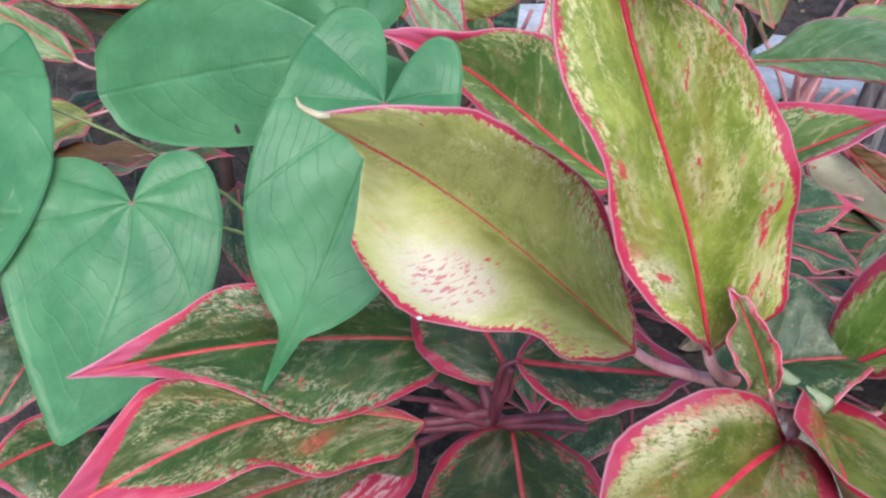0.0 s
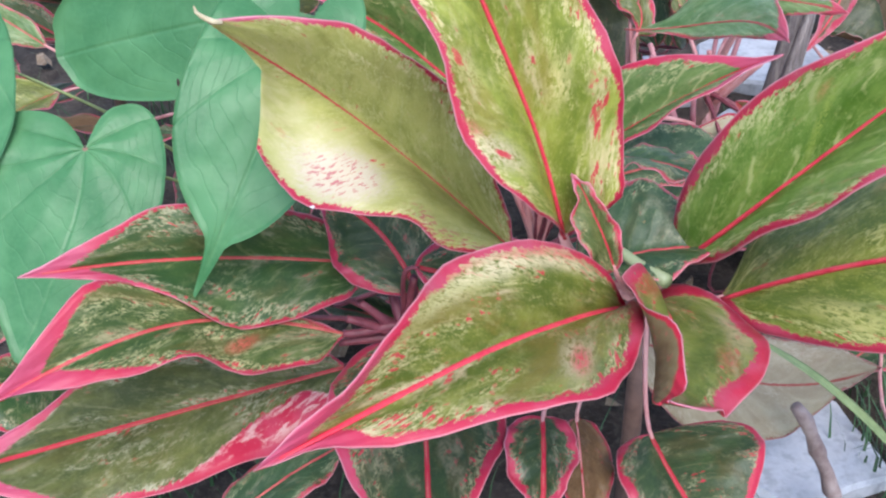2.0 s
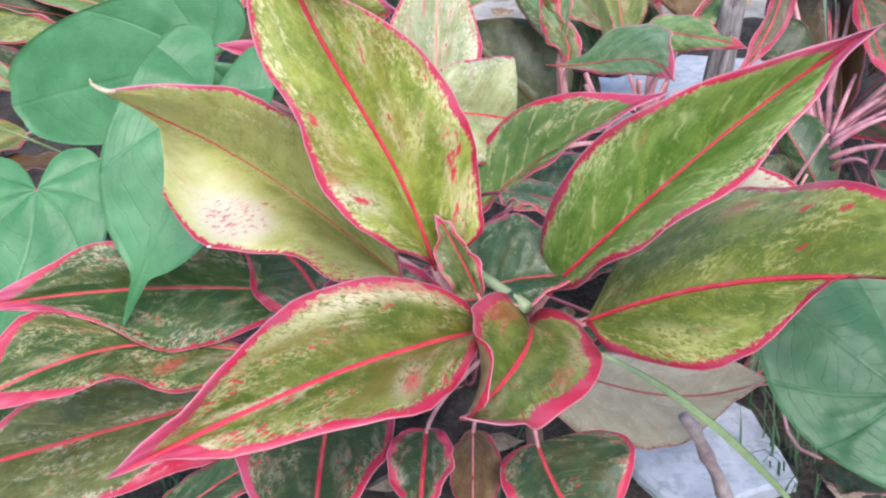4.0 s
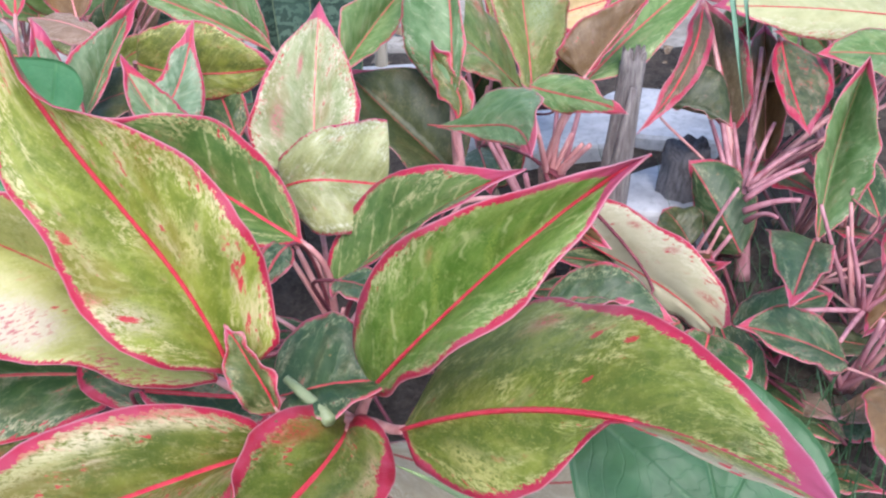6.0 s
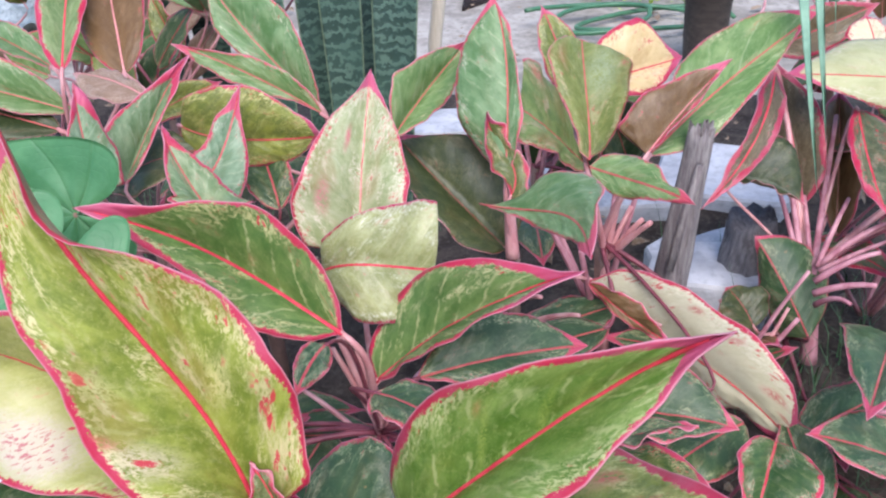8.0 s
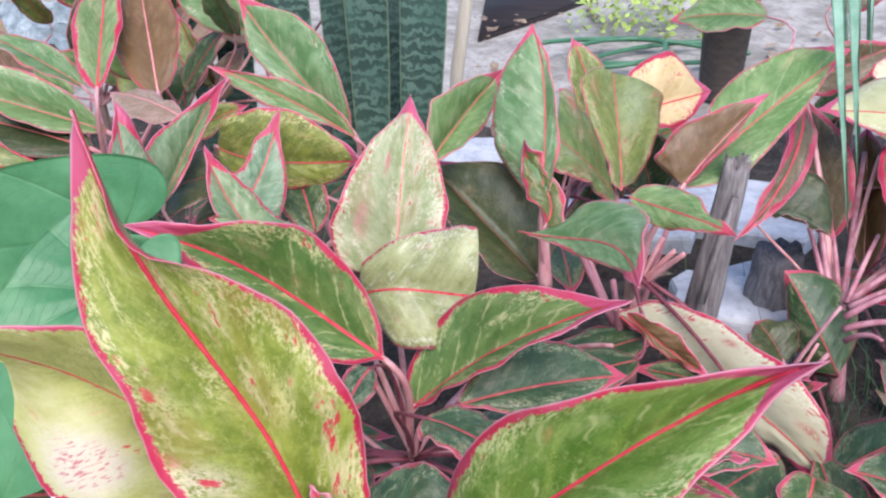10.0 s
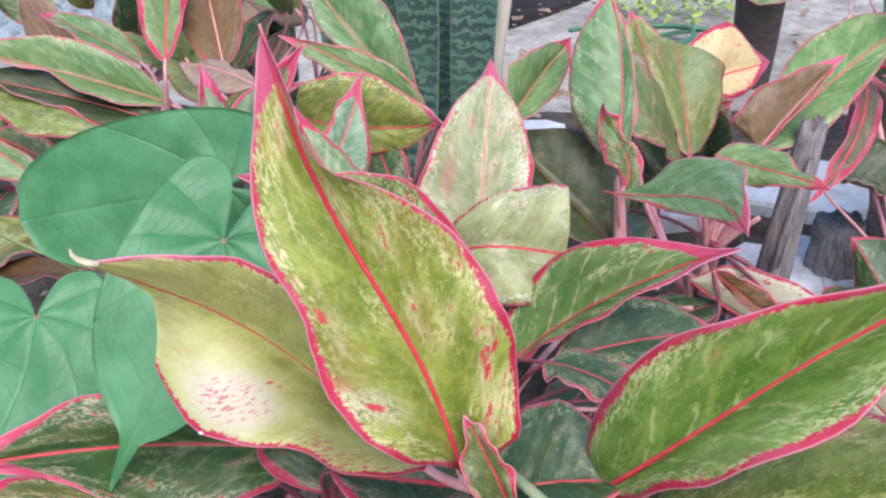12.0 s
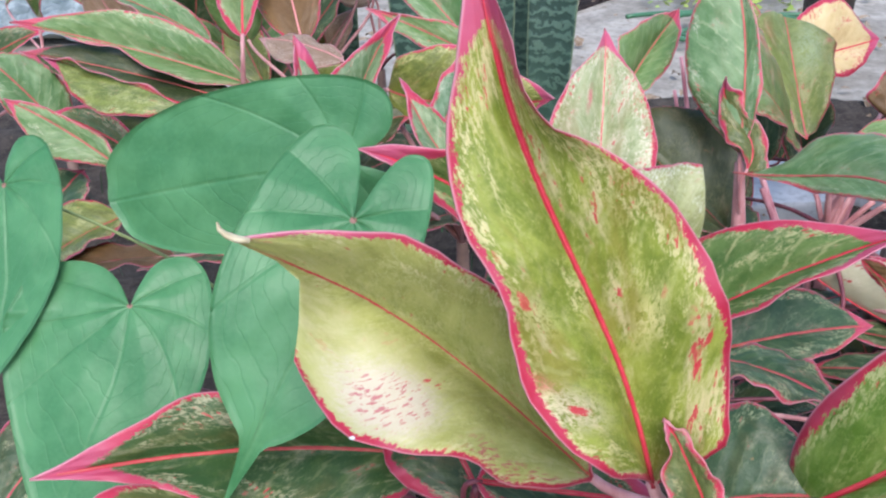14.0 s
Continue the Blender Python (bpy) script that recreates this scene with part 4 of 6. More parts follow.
leaf("left", "rosetip", (-0.006, 0.417, 0.214), (-0.087, 0.391, 0.248), (-0.215, 0.298, 0.252), (0.165, -0.866, -0.473), (-0.239, 0.391, 0.889), um=.33, um2=.67, more=(-0.144, 0.340, 0.269), fold=0, facing=1, wave=0.004, wl=[(0.05, 0.0262, -0.0044), (0.15, 0.0333, -0.0044), (0.27, 0.0426, 0.0001), (0.40, 0.0351, 0.0082), (0.54, 0.0277, 0.0128), (0.68, 0.0296, 0.0099), (0.80, 0.0187, 0.0069), (0.91, 0.0066, 0.0037)], wr=[(0.05, 0.0030, -0.0000), (0.15, 0.0080, -0.0002), (0.27, 0.0110, -0.0008), (0.40, 0.0150, -0.0018), (0.54, 0.0290, -0.0028), (0.68, 0.0440, -0.0023), (0.80, 0.0269, 0.0031), (0.91, 0.0102, 0.0048)])
leaf("left", "blush", (-0.014, 0.467, 0.142), (-0.132, 0.401, 0.155), (-0.266, 0.301, 0.188), (-0.122, 0.339, 0.117), (-0.170, 0.415, 0.191), um=.5, p=.42, wl=[(0.075, 0.0304), (0.321, 0.0537), (0.592, 0.0587), (0.821, 0.0493)], wr=[(0.183, 0.035), (0.496, 0.0432), (0.733, 0.0383), (0.812, 0.0227), (0.879, 0.0153)])
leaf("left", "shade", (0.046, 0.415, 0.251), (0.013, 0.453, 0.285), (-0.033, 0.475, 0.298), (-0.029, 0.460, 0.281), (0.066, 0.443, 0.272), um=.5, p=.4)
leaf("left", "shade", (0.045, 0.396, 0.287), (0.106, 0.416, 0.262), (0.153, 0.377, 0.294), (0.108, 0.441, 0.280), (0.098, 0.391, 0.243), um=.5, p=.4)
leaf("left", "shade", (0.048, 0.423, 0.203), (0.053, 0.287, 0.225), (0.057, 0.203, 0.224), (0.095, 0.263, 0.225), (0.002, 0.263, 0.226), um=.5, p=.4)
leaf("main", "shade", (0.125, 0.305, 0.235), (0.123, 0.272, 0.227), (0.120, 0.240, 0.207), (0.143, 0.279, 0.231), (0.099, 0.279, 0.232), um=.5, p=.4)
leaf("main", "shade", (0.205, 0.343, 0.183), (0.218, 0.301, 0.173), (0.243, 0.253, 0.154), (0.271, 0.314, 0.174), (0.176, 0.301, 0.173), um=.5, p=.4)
vine_leaf("vine", "vine", (-0.213, 0.527, 0.311), (-0.221, 0.477, 0.261), (-0.258, 0.422, 0.184), (-0.151, 0.523, 0.296), (-0.312, 0.490, 0.264), lobe=0.22, blunt=0.15)
vine_leaf("vine", "vine", (-0.062, 0.575, 0.405), (-0.150, 0.575, 0.389), (-0.245, 0.590, 0.362), (-0.160, 0.564, 0.331), (-0.118, 0.594, 0.457), lobe=0.22, blunt=0.8)
vine_leaf("vine", "vine", (-0.033, 0.474, 0.414), (-0.060, 0.415, 0.357), (-0.095, 0.385, 0.288), (-0.010, 0.422, 0.358), (-0.106, 0.442, 0.399), lobe=0.34, drip=0.16)
vine_leaf("vine", "vine", (-0.322, 0.586, 0.376), (-0.308, 0.535, 0.323), (-0.310, 0.478, 0.264), (-0.267, 0.564, 0.365), (-0.379, 0.555, 0.333), lobe=0.2)
vine_leaf("vine2", "vine_dark", (0.420, 0.264, 0.296), (0.382, 0.294, 0.317), (0.337, 0.329, 0.342), (0.348, 0.265, 0.277), (0.484, 0.307, 0.322), lobe=0.40)
leaf("mid", "sage", (0.156, 0.598, 0.229), (0.208, 0.601, 0.277), (0.327, 0.559, 0.372), (-0.455, 0.501, 0.736), (-0.279, -0.951, 0.130), um=.33, um2=.67, more=(0.265, 0.583, 0.328), fold=0, facing=1, wl=[(0.05, 0.0246, -0.0013), (0.15, 0.0381, -0.0024), (0.27, 0.0474, -0.0032), (0.40, 0.0534, -0.0033), (0.54, 0.0478, -0.0025), (0.68, 0.0365, -0.0011), (0.80, 0.0201, 0.0004), (0.91, 0.0061, 0.0009)], wr=[(0.05, 0.0106, -0.0005), (0.15, 0.0215, -0.0010), (0.27, 0.0320, -0.0014), (0.40, 0.0407, -0.0019), (0.54, 0.0430, 0.0040), (0.68, 0.0420, 0.0032), (0.80, 0.0328, 0.0003), (0.91, 0.0153, 0.0022)])
leaf("mid", "sage", (0.137, 0.578, 0.294), (0.068, 0.585, 0.344), (-0.041, 0.536, 0.433), (-0.319, -0.929, -0.188), (0.660, 0.218, 0.719), um=.33, um2=.67, more=(0.020, 0.560, 0.395), fold=0, facing=1, wl=[(0.05, 0.0210, -0.0002), (0.15, 0.0352, -0.0007), (0.27, 0.0418, -0.0013), (0.40, 0.0372, -0.0009), (0.54, 0.0288, -0.0004), (0.68, 0.0206, -0.0001), (0.80, 0.0131, 0.0000), (0.91, 0.0062, 0.0000)], wr=[(0.05, 0.0189, -0.0021), (0.15, 0.0380, -0.0031), (0.27, 0.0474, -0.0018), (0.40, 0.0513, -0.0005), (0.54, 0.0511, 0.0000), (0.68, 0.0383, 0.0011), (0.80, 0.0194, 0.0024), (0.91, 0.0108, 0.0007)])
leaf("mid", "cream", (0.126, 0.724, 0.281), (0.127, 0.751, 0.336), (0.130, 0.837, 0.425), (-0.750, -0.408, 0.521), (0.945, -0.258, 0.202), um=.33, um2=.67, more=(0.129, 0.786, 0.383), fold=0, facing=1, wl=[(0.05, 0.0555, -0.0012), (0.15, 0.0658, -0.0021), (0.27, 0.0711, -0.0016), (0.40, 0.0659, 0.0015), (0.54, 0.0550, 0.0044), (0.68, 0.0398, 0.0051), (0.80, 0.0217, 0.0045), (0.91, 0.0082, 0.0025)], wr=[(0.05, 0.0260, -0.0001), (0.15, 0.0408, -0.0002), (0.27, 0.0494, -0.0003), (0.40, 0.0487, -0.0004), (0.54, 0.0431, -0.0007), (0.68, 0.0338, -0.0003), (0.80, 0.0194, 0.0002), (0.91, 0.0084, 0.0002)])
leaf("mid", "butter", (0.105, 0.657, 0.305), (0.148, 0.643, 0.321), (0.237, 0.669, 0.303), (-0.235, 0.485, 0.843), (0.308, -0.508, -0.805), um=.33, um2=.67, more=(0.191, 0.658, 0.308), fold=0, facing=1, cut=0.77, cup=0.3, wl=[(0.05, 0.0247, 0.0023), (0.15, 0.0342, 0.0016), (0.27, 0.0440, 0.0006), (0.40, 0.0510, -0.0001), (0.54, 0.0570, -0.0008), (0.68, 0.0631, -0.0013), (0.80, 0.0600, -0.0013), (0.91, 0.0364, -0.0007)], wr=[(0.05, 0.0324, -0.0032), (0.15, 0.0437, -0.0022), (0.27, 0.0496, -0.0010), (0.40, 0.0509, -0.0003), (0.54, 0.0484, 0.0000), (0.68, 0.0427, 0.0001), (0.80, 0.0325, 0.0001), (0.91, 0.0177, 0.0001)])
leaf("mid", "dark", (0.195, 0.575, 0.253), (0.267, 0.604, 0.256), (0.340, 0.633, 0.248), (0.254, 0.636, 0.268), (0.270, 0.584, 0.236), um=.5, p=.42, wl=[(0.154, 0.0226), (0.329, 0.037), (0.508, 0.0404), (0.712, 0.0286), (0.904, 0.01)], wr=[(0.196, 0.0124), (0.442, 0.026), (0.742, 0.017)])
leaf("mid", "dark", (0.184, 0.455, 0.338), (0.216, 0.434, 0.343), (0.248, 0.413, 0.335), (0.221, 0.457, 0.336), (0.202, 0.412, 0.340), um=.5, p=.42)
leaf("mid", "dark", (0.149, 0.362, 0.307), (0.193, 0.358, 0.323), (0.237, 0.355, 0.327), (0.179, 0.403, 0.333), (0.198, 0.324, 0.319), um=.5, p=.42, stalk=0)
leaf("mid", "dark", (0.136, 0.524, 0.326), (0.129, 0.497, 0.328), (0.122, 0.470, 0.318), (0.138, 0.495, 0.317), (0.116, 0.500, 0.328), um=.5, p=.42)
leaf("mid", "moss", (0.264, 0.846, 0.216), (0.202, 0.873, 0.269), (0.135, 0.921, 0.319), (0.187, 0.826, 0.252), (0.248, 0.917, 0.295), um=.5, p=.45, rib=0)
leaf("back", "green", (0.263, 0.830, 0.304), (0.264, 0.860, 0.371), (0.247, 0.930, 0.471), (-0.995, 0.099, -0.010), (0.852, -0.523, 0.042), um=.33, um2=.67, more=(0.260, 0.893, 0.427), fold=0, facing=1, wl=[(0.05, 0.0110, -0.0050), (0.15, 0.0331, -0.0064), (0.27, 0.0503, -0.0062), (0.40, 0.0546, -0.0055), (0.54, 0.0540, -0.0041), (0.68, 0.0468, -0.0026), (0.80, 0.0346, -0.0014), (0.91, 0.0182, -0.0005)], wr=[(0.05, 0.0055, 0.0000), (0.15, 0.0115, -0.0001), (0.27, 0.0159, -0.0001), (0.40, 0.0145, 0.0005), (0.54, 0.0136, 0.0001), (0.68, 0.0096, -0.0000), (0.80, 0.0071, -0.0005), (0.91, 0.0018, 0.0004)])
leaf("back", "bud", (0.267, 0.817, 0.294), (0.270, 0.834, 0.322), (0.244, 0.845, 0.377), (-0.817, -0.565, -0.113), (0.791, -0.590, 0.162), um=.33, um2=.67, more=(0.252, 0.850, 0.346), fold=0, facing=1, wl=[(0.05, 0.0028, -0.0004), (0.15, 0.0106, -0.0016), (0.27, 0.0188, -0.0042), (0.40, 0.0217, -0.0064), (0.54, 0.0141, -0.0059), (0.68, 0.0136, -0.0068), (0.80, 0.0038, -0.0037), (0.91, 0.0010, -0.0011)], wr=[(0.05, 0.0202, -0.0036), (0.15, 0.0120, -0.0052), (0.27, 0.0112, -0.0056), (0.40, 0.0145, -0.0056), (0.54, 0.0084, -0.0039), (0.68, 0.0112, -0.0062), (0.80, 0.0127, -0.0077), (0.91, 0.0051, -0.0024)])
leaf("back", "split", (0.356, 0.950, 0.273), (0.357, 1.013, 0.298), (0.351, 1.132, 0.369), (-0.889, -0.256, 0.380), (0.884, 0.248, -0.395), um=.33, um2=.67, more=(0.352, 1.067, 0.343), fold=0, facing=1, stalk=0, cut=0.86, wl=[(0.05, 0.0154, -0.0004), (0.15, 0.0184, -0.0001), (0.27, 0.0234, 0.0003), (0.40, 0.0319, 0.0005), (0.54, 0.0427, 0.0004), (0.68, 0.0526, -0.0007), (0.80, 0.0370, -0.0005), (0.91, 0.0080, -0.0001)], wr=[(0.05, 0.0030, 0.0001), (0.15, 0.0207, -0.0001), (0.27, 0.0358, -0.0004), (0.40, 0.0492, -0.0006), (0.54, 0.0620, -0.0001), (0.68, 0.0693, 0.0012), (0.80, 0.0730, 0.0007), (0.91, 0.0690, 0.0002)])
leaf("back", "rust", (0.350, 0.962, 0.265), (0.326, 0.933, 0.301), (0.258, 0.882, 0.374), (0.134, -0.835, -0.533), (-0.006, 0.801, 0.598), um=.33, um2=.67, more=(0.297, 0.903, 0.341), fold=0, facing=1, stalk=0, cut=0.88, wl=[(0.05, 0.0189, -0.0000), (0.15, 0.0229, -0.0001), (0.27, 0.0264, -0.0000), (0.40, 0.0288, 0.0007), (0.54, 0.0321, 0.0011), (0.68, 0.0372, 0.0002), (0.80, 0.0400, -0.0010), (0.91, 0.0420, -0.0024)], wr=[(0.05, 0.0170, -0.0001), (0.15, 0.0300, -0.0005), (0.27, 0.0432, -0.0007), (0.40, 0.0561, -0.0008), (0.54, 0.0672, -0.0004), (0.68, 0.0717, 0.0002), (0.80, 0.0690, 0.0009), (0.91, 0.0590, 0.0004)])
leaf("back", "olive", (0.353, 1.160, 0.257), (0.326, 1.189, 0.322), (0.301, 1.212, 0.374), (0.296, 1.183, 0.322), (0.353, 1.201, 0.316), um=.5, p=.45, stalk=0)
leaf("back", "green", (0.341, 0.758, 0.360), (0.372, 0.739, 0.358), (0.427, 0.686, 0.360), (0.521, 0.649, 0.555), (-0.365, -0.404, -0.838), um=.33, um2=.67, more=(0.399, 0.713, 0.361), fold=0, facing=1, stalk=0, wl=[(0.05, 0.0153, -0.0005), (0.15, 0.0230, -0.0008), (0.27, 0.0277, -0.0006), (0.40, 0.0219, -0.0016), (0.54, 0.0231, -0.0003), (0.68, 0.0102, -0.0013), (0.80, 0.0078, -0.0008), (0.91, 0.0048, -0.0003)], wr=[(0.05, 0.0088, -0.0002), (0.15, 0.0134, -0.0003), (0.27, 0.0175, -0.0002), (0.40, 0.0179, 0.0000), (0.54, 0.0145, 0.0003), (0.68, 0.0114, 0.0004), (0.80, 0.0079, 0.0003), (0.91, 0.0038, 0.0002)])
leaf("back", "green", (0.240, 0.746, 0.326), (0.290, 0.698, 0.346), (0.331, 0.564, 0.380), (0.447, 0.598, 0.665), (-0.354, -0.536, -0.767), um=.33, um2=.67, more=(0.321, 0.643, 0.369), fold=0, facing=1, stalk=0, wl=[(0.05, 0.0010, -0.0037), (0.15, 0.0146, -0.0047), (0.27, 0.0337, -0.0019), (0.40, 0.0435, -0.0036), (0.54, 0.0429, -0.0066), (0.68, 0.0348, -0.0065), (0.80, 0.0197, -0.0037), (0.91, 0.0089, -0.0016)], wr=[(0.05, 0.0010, 0.0008), (0.15, 0.0049, 0.0020), (0.27, 0.0092, 0.0034), (0.40, 0.0164, 0.0042), (0.54, 0.0189, 0.0044), (0.68, 0.0174, 0.0051), (0.80, 0.0124, 0.0052), (0.91, 0.0086, 0.0035)])
leaf("back", "green", (0.411, 0.874, 0.315), (0.503, 0.960, 0.366), (0.616, 1.056, 0.412), (0.489, 1.003, 0.393), (0.526, 0.948, 0.349), um=.5, p=.45, wl=[(0.162, 0.0201), (0.375, 0.0456), (0.554, 0.05), (0.788, 0.0369), (0.925, 0.0155)], wr=[(0.171, 0.0345), (0.396, 0.033), (0.588, 0.0274), (0.762, 0.0135), (0.921, 0.0028)])
leaf("back", "brown", (0.406, 0.851, 0.328), (0.438, 0.869, 0.365), (0.488, 0.893, 0.415), (0.383, 0.869, 0.350), (0.444, 0.870, 0.368), um=.5, p=.45, wl=[(0.025, 0.0394), (0.421, 0.0407), (0.758, 0.0211)], wr=[(0.192, 0.0032), (0.542, 0.0066), (0.796, 0.0041)])
leaf("back", "yellow", (0.356, 1.098, 0.305), (0.420, 1.137, 0.309), (0.488, 1.179, 0.314), (0.417, 1.189, 0.355), (0.427, 1.120, 0.280), um=.5, p=.5, wl=[(0.254, 0.049), (0.496, 0.0601), (0.704, 0.0624), (0.808, 0.0421), (0.9, 0.0165)], wr=[(0.262, 0.0249), (0.475, 0.0352), (0.696, 0.0275), (0.879, 0.0116)])
leaf("backl", "green", (0.146, 0.851, 0.345), (0.172, 0.914, 0.367), (0.216, 0.994, 0.400), (0.136, 0.879, 0.396), (0.209, 0.930, 0.363), um=.5, p=.45, wl=[(0.15, 0.0343), (0.308, 0.0468), (0.546, 0.0404), (0.829, 0.0173)], wr=[(0.275, 0.0203), (0.612, 0.0252), (0.825, 0.0178)])
leaf("backl", "folded", (-0.020, 0.726, 0.353), (-0.009, 0.759, 0.364), (0.007, 0.806, 0.420), (-0.853, -0.226, 0.471), (0.957, -0.072, -0.280), um=.33, um2=.67, more=(-0.000, 0.785, 0.390), fold=0, facing=1, wave=0.0008, wl=[(0.05, 0.0197, 0.0000), (0.15, 0.0218, 0.0000), (0.27, 0.0221, 0.0002), (0.40, 0.0182, 0.0002), (0.54, 0.0172, 0.0002), (0.68, 0.0173, 0.0000), (0.80, 0.0082, 0.0002), (0.91, 0.0049, 0.0001)], wr=[(0.05, 0.0399, -0.0007), (0.15, 0.0357, -0.0005), (0.27, 0.0324, -0.0001), (0.40, 0.0269, -0.0000), (0.54, 0.0187, 0.0000), (0.68, 0.0100, 0.0001), (0.80, 0.0043, 0.0001), (0.91, 0.0015, 0.0000)])
leaf("backl", "folded", (0.014, 0.650, 0.368), (-0.005, 0.677, 0.371), (-0.041, 0.719, 0.417), (-0.387, -0.762, 0.519), (0.862, 0.502, 0.068), um=.33, um2=.67, more=(-0.026, 0.693, 0.400), fold=0, facing=1, wave=0.0008, wl=[(0.05, 0.0356, -0.0005), (0.15, 0.0333, -0.0003), (0.27, 0.0315, -0.0003), (0.40, 0.0285, -0.0008), (0.54, 0.0212, -0.0010), (0.68, 0.0100, 0.0003), (0.80, 0.0030, 0.0006), (0.91, 0.0010, 0.0002)], wr=[(0.05, 0.0420, -0.0049), (0.15, 0.0312, -0.0033), (0.27, 0.0257, -0.0010), (0.40, 0.0243, 0.0003), (0.54, 0.0177, 0.0002), (0.68, 0.0117, -0.0000), (0.80, 0.0072, -0.0000), (0.91, 0.0034, -0.0000)])
leaf("backl", "folded", (-0.103, 0.751, 0.340), (-0.096, 0.795, 0.366), (-0.061, 0.867, 0.429), (-0.410, -0.448, 0.795), (0.777, -0.554, 0.298), um=.33, um2=.67, more=(-0.083, 0.834, 0.398), fold=0, facing=1, wave=0.0008, wl=[(0.05, 0.0395, -0.0000), (0.15, 0.0438, -0.0002), (0.27, 0.0443, -0.0003), (0.40, 0.0372, 0.0000), (0.54, 0.0269, 0.0002), (0.68, 0.0169, 0.0003), (0.80, 0.0103, 0.0001), (0.91, 0.0049, 0.0000)], wr=[(0.05, 0.0091, -0.0000), (0.15, 0.0128, 0.0000), (0.27, 0.0160, 0.0001), (0.40, 0.0182, 0.0002), (0.54, 0.0191, -0.0000), (0.68, 0.0181, -0.0008), (0.80, 0.0125, -0.0001), (0.91, 0.0061, 0.0001)])
leaf("backl", "folded", (-0.104, 0.689, 0.365), (-0.116, 0.716, 0.388), (-0.139, 0.767, 0.438), (-0.312, -0.780, 0.542), (0.765, 0.606, -0.217), um=.33, um2=.67, more=(-0.130, 0.743, 0.410), fold=0, facing=1, wave=0.0008, wl=[(0.05, 0.0114, 0.0000), (0.15, 0.0161, -0.0000), (0.27, 0.0197, -0.0002), (0.40, 0.0204, -0.0004), (0.54, 0.0163, -0.0001), (0.68, 0.0106, 0.0001), (0.80, 0.0054, 0.0001), (0.91, 0.0019, 0.0001)], wr=[(0.05, 0.0286, -0.0001), (0.15, 0.0280, -0.0001), (0.27, 0.0288, -0.0000), (0.40, 0.0280, -0.0002), (0.54, 0.0215, -0.0012), (0.68, 0.0197, -0.0005), (0.80, 0.0152, -0.0002), (0.91, 0.0107, 0.0003)])
leaf("backl", "olive", (-0.073, 0.838, 0.364), (-0.017, 0.816, 0.359), (0.086, 0.788, 0.375), (-0.035, 0.127, 0.991), (-0.000, -0.253, -0.967), um=.33, um2=.67, more=(0.041, 0.820, 0.357), fold=0, facing=1, wl=[(0.05, 0.0339, 0.0001), (0.15, 0.0446, -0.0008), (0.27, 0.0537, -0.0021), (0.40, 0.0544, -0.0029), (0.54, 0.0524, -0.0032), (0.68, 0.0375, -0.0016), (0.80, 0.0235, -0.0006), (0.91, 0.0113, -0.0001)], wr=[(0.05, 0.0220, -0.0001), (0.15, 0.0262, -0.0003), (0.27, 0.0282, -0.0005), (0.40, 0.0277, -0.0005), (0.54, 0.0272, 0.0000), (0.68, 0.0226, 0.0008), (0.80, 0.0152, 0.0017), (0.91, 0.0049, 0.0020)])
leaf("backl", "green", (0.054, 0.941, 0.332), (-0.026, 0.948, 0.377), (-0.111, 0.948, 0.413), (-0.075, 0.934, 0.372), (0.005, 0.960, 0.386), um=.5, p=.45, wl=[(0.167, 0.0031), (0.342, 0.0116), (0.592, 0.0188), (0.838, 0.01)], wr=[(0.142, 0.0145), (0.317, 0.0212), (0.533, 0.018), (0.796, 0.0064)])
leaf("backl", "green", (0.036, 1.005, 0.317), (-0.040, 1.028, 0.389), (-0.103, 1.060, 0.462), (-0.095, 1.026, 0.403), (0.015, 1.029, 0.380), um=.5, p=.45, wl=[(0.208, 0.0221), (0.467, 0.0237), (0.683, 0.028), (0.862, 0.0103)], wr=[(0.129, 0.0232), (0.308, 0.0421), (0.533, 0.0515), (0.7, 0.0434)])
leaf("backl", "green", (-0.253, 0.975, 0.318), (-0.383, 0.965, 0.362), (-0.512, 0.956, 0.394), (-0.345, 0.939, 0.337), (-0.351, 0.986, 0.387), um=.5, p=.45, wl=[(0.162, 0.0245), (0.362, 0.0363), (0.55, 0.0022), (0.804, 0.0092)], wr=[(0.2, 0.0314), (0.421, 0.0402), (0.583, 0.0369), (0.829, 0.0146)])
leaf("backl", "olive", (-0.261, 0.821, 0.346), (-0.346, 0.843, 0.371), (-0.431, 0.864, 0.385), (-0.377, 0.831, 0.340), (-0.316, 0.829, 0.368), um=.5, p=.45, wl=[(0.242, 0.0267), (0.483, 0.0385), (0.688, 0.0313), (0.838, 0.0113)], wr=[(0.358, 0.0035), (0.704, 0.018)])
leaf("backl", "green", (-0.354, 0.824, 0.284), (-0.412, 0.833, 0.322), (-0.470, 0.842, 0.348), (-0.438, 0.825, 0.309), (-0.410, 0.841, 0.331), um=.5, p=.45, wl=[(0.192, 0.0186), (0.442, 0.0319), (0.758, 0.0179)], wr=[(0.162, 0.0147), (0.483, 0.0122), (0.758, 0.0081)])
leaf("backl", "green", (-0.347, 1.117, 0.323), (-0.430, 1.151, 0.353), (-0.512, 1.186, 0.371), (-0.423, 1.121, 0.344), (-0.408, 1.165, 0.358), um=.5, p=.45)
leaf("backl", "brown", (-0.196, 1.002, 0.358), (-0.232, 1.086, 0.418), (-0.268, 1.170, 0.465), (-0.276, 1.080, 0.409), (-0.191, 1.089, 0.409), um=.5, p=.5, fold=0.2)
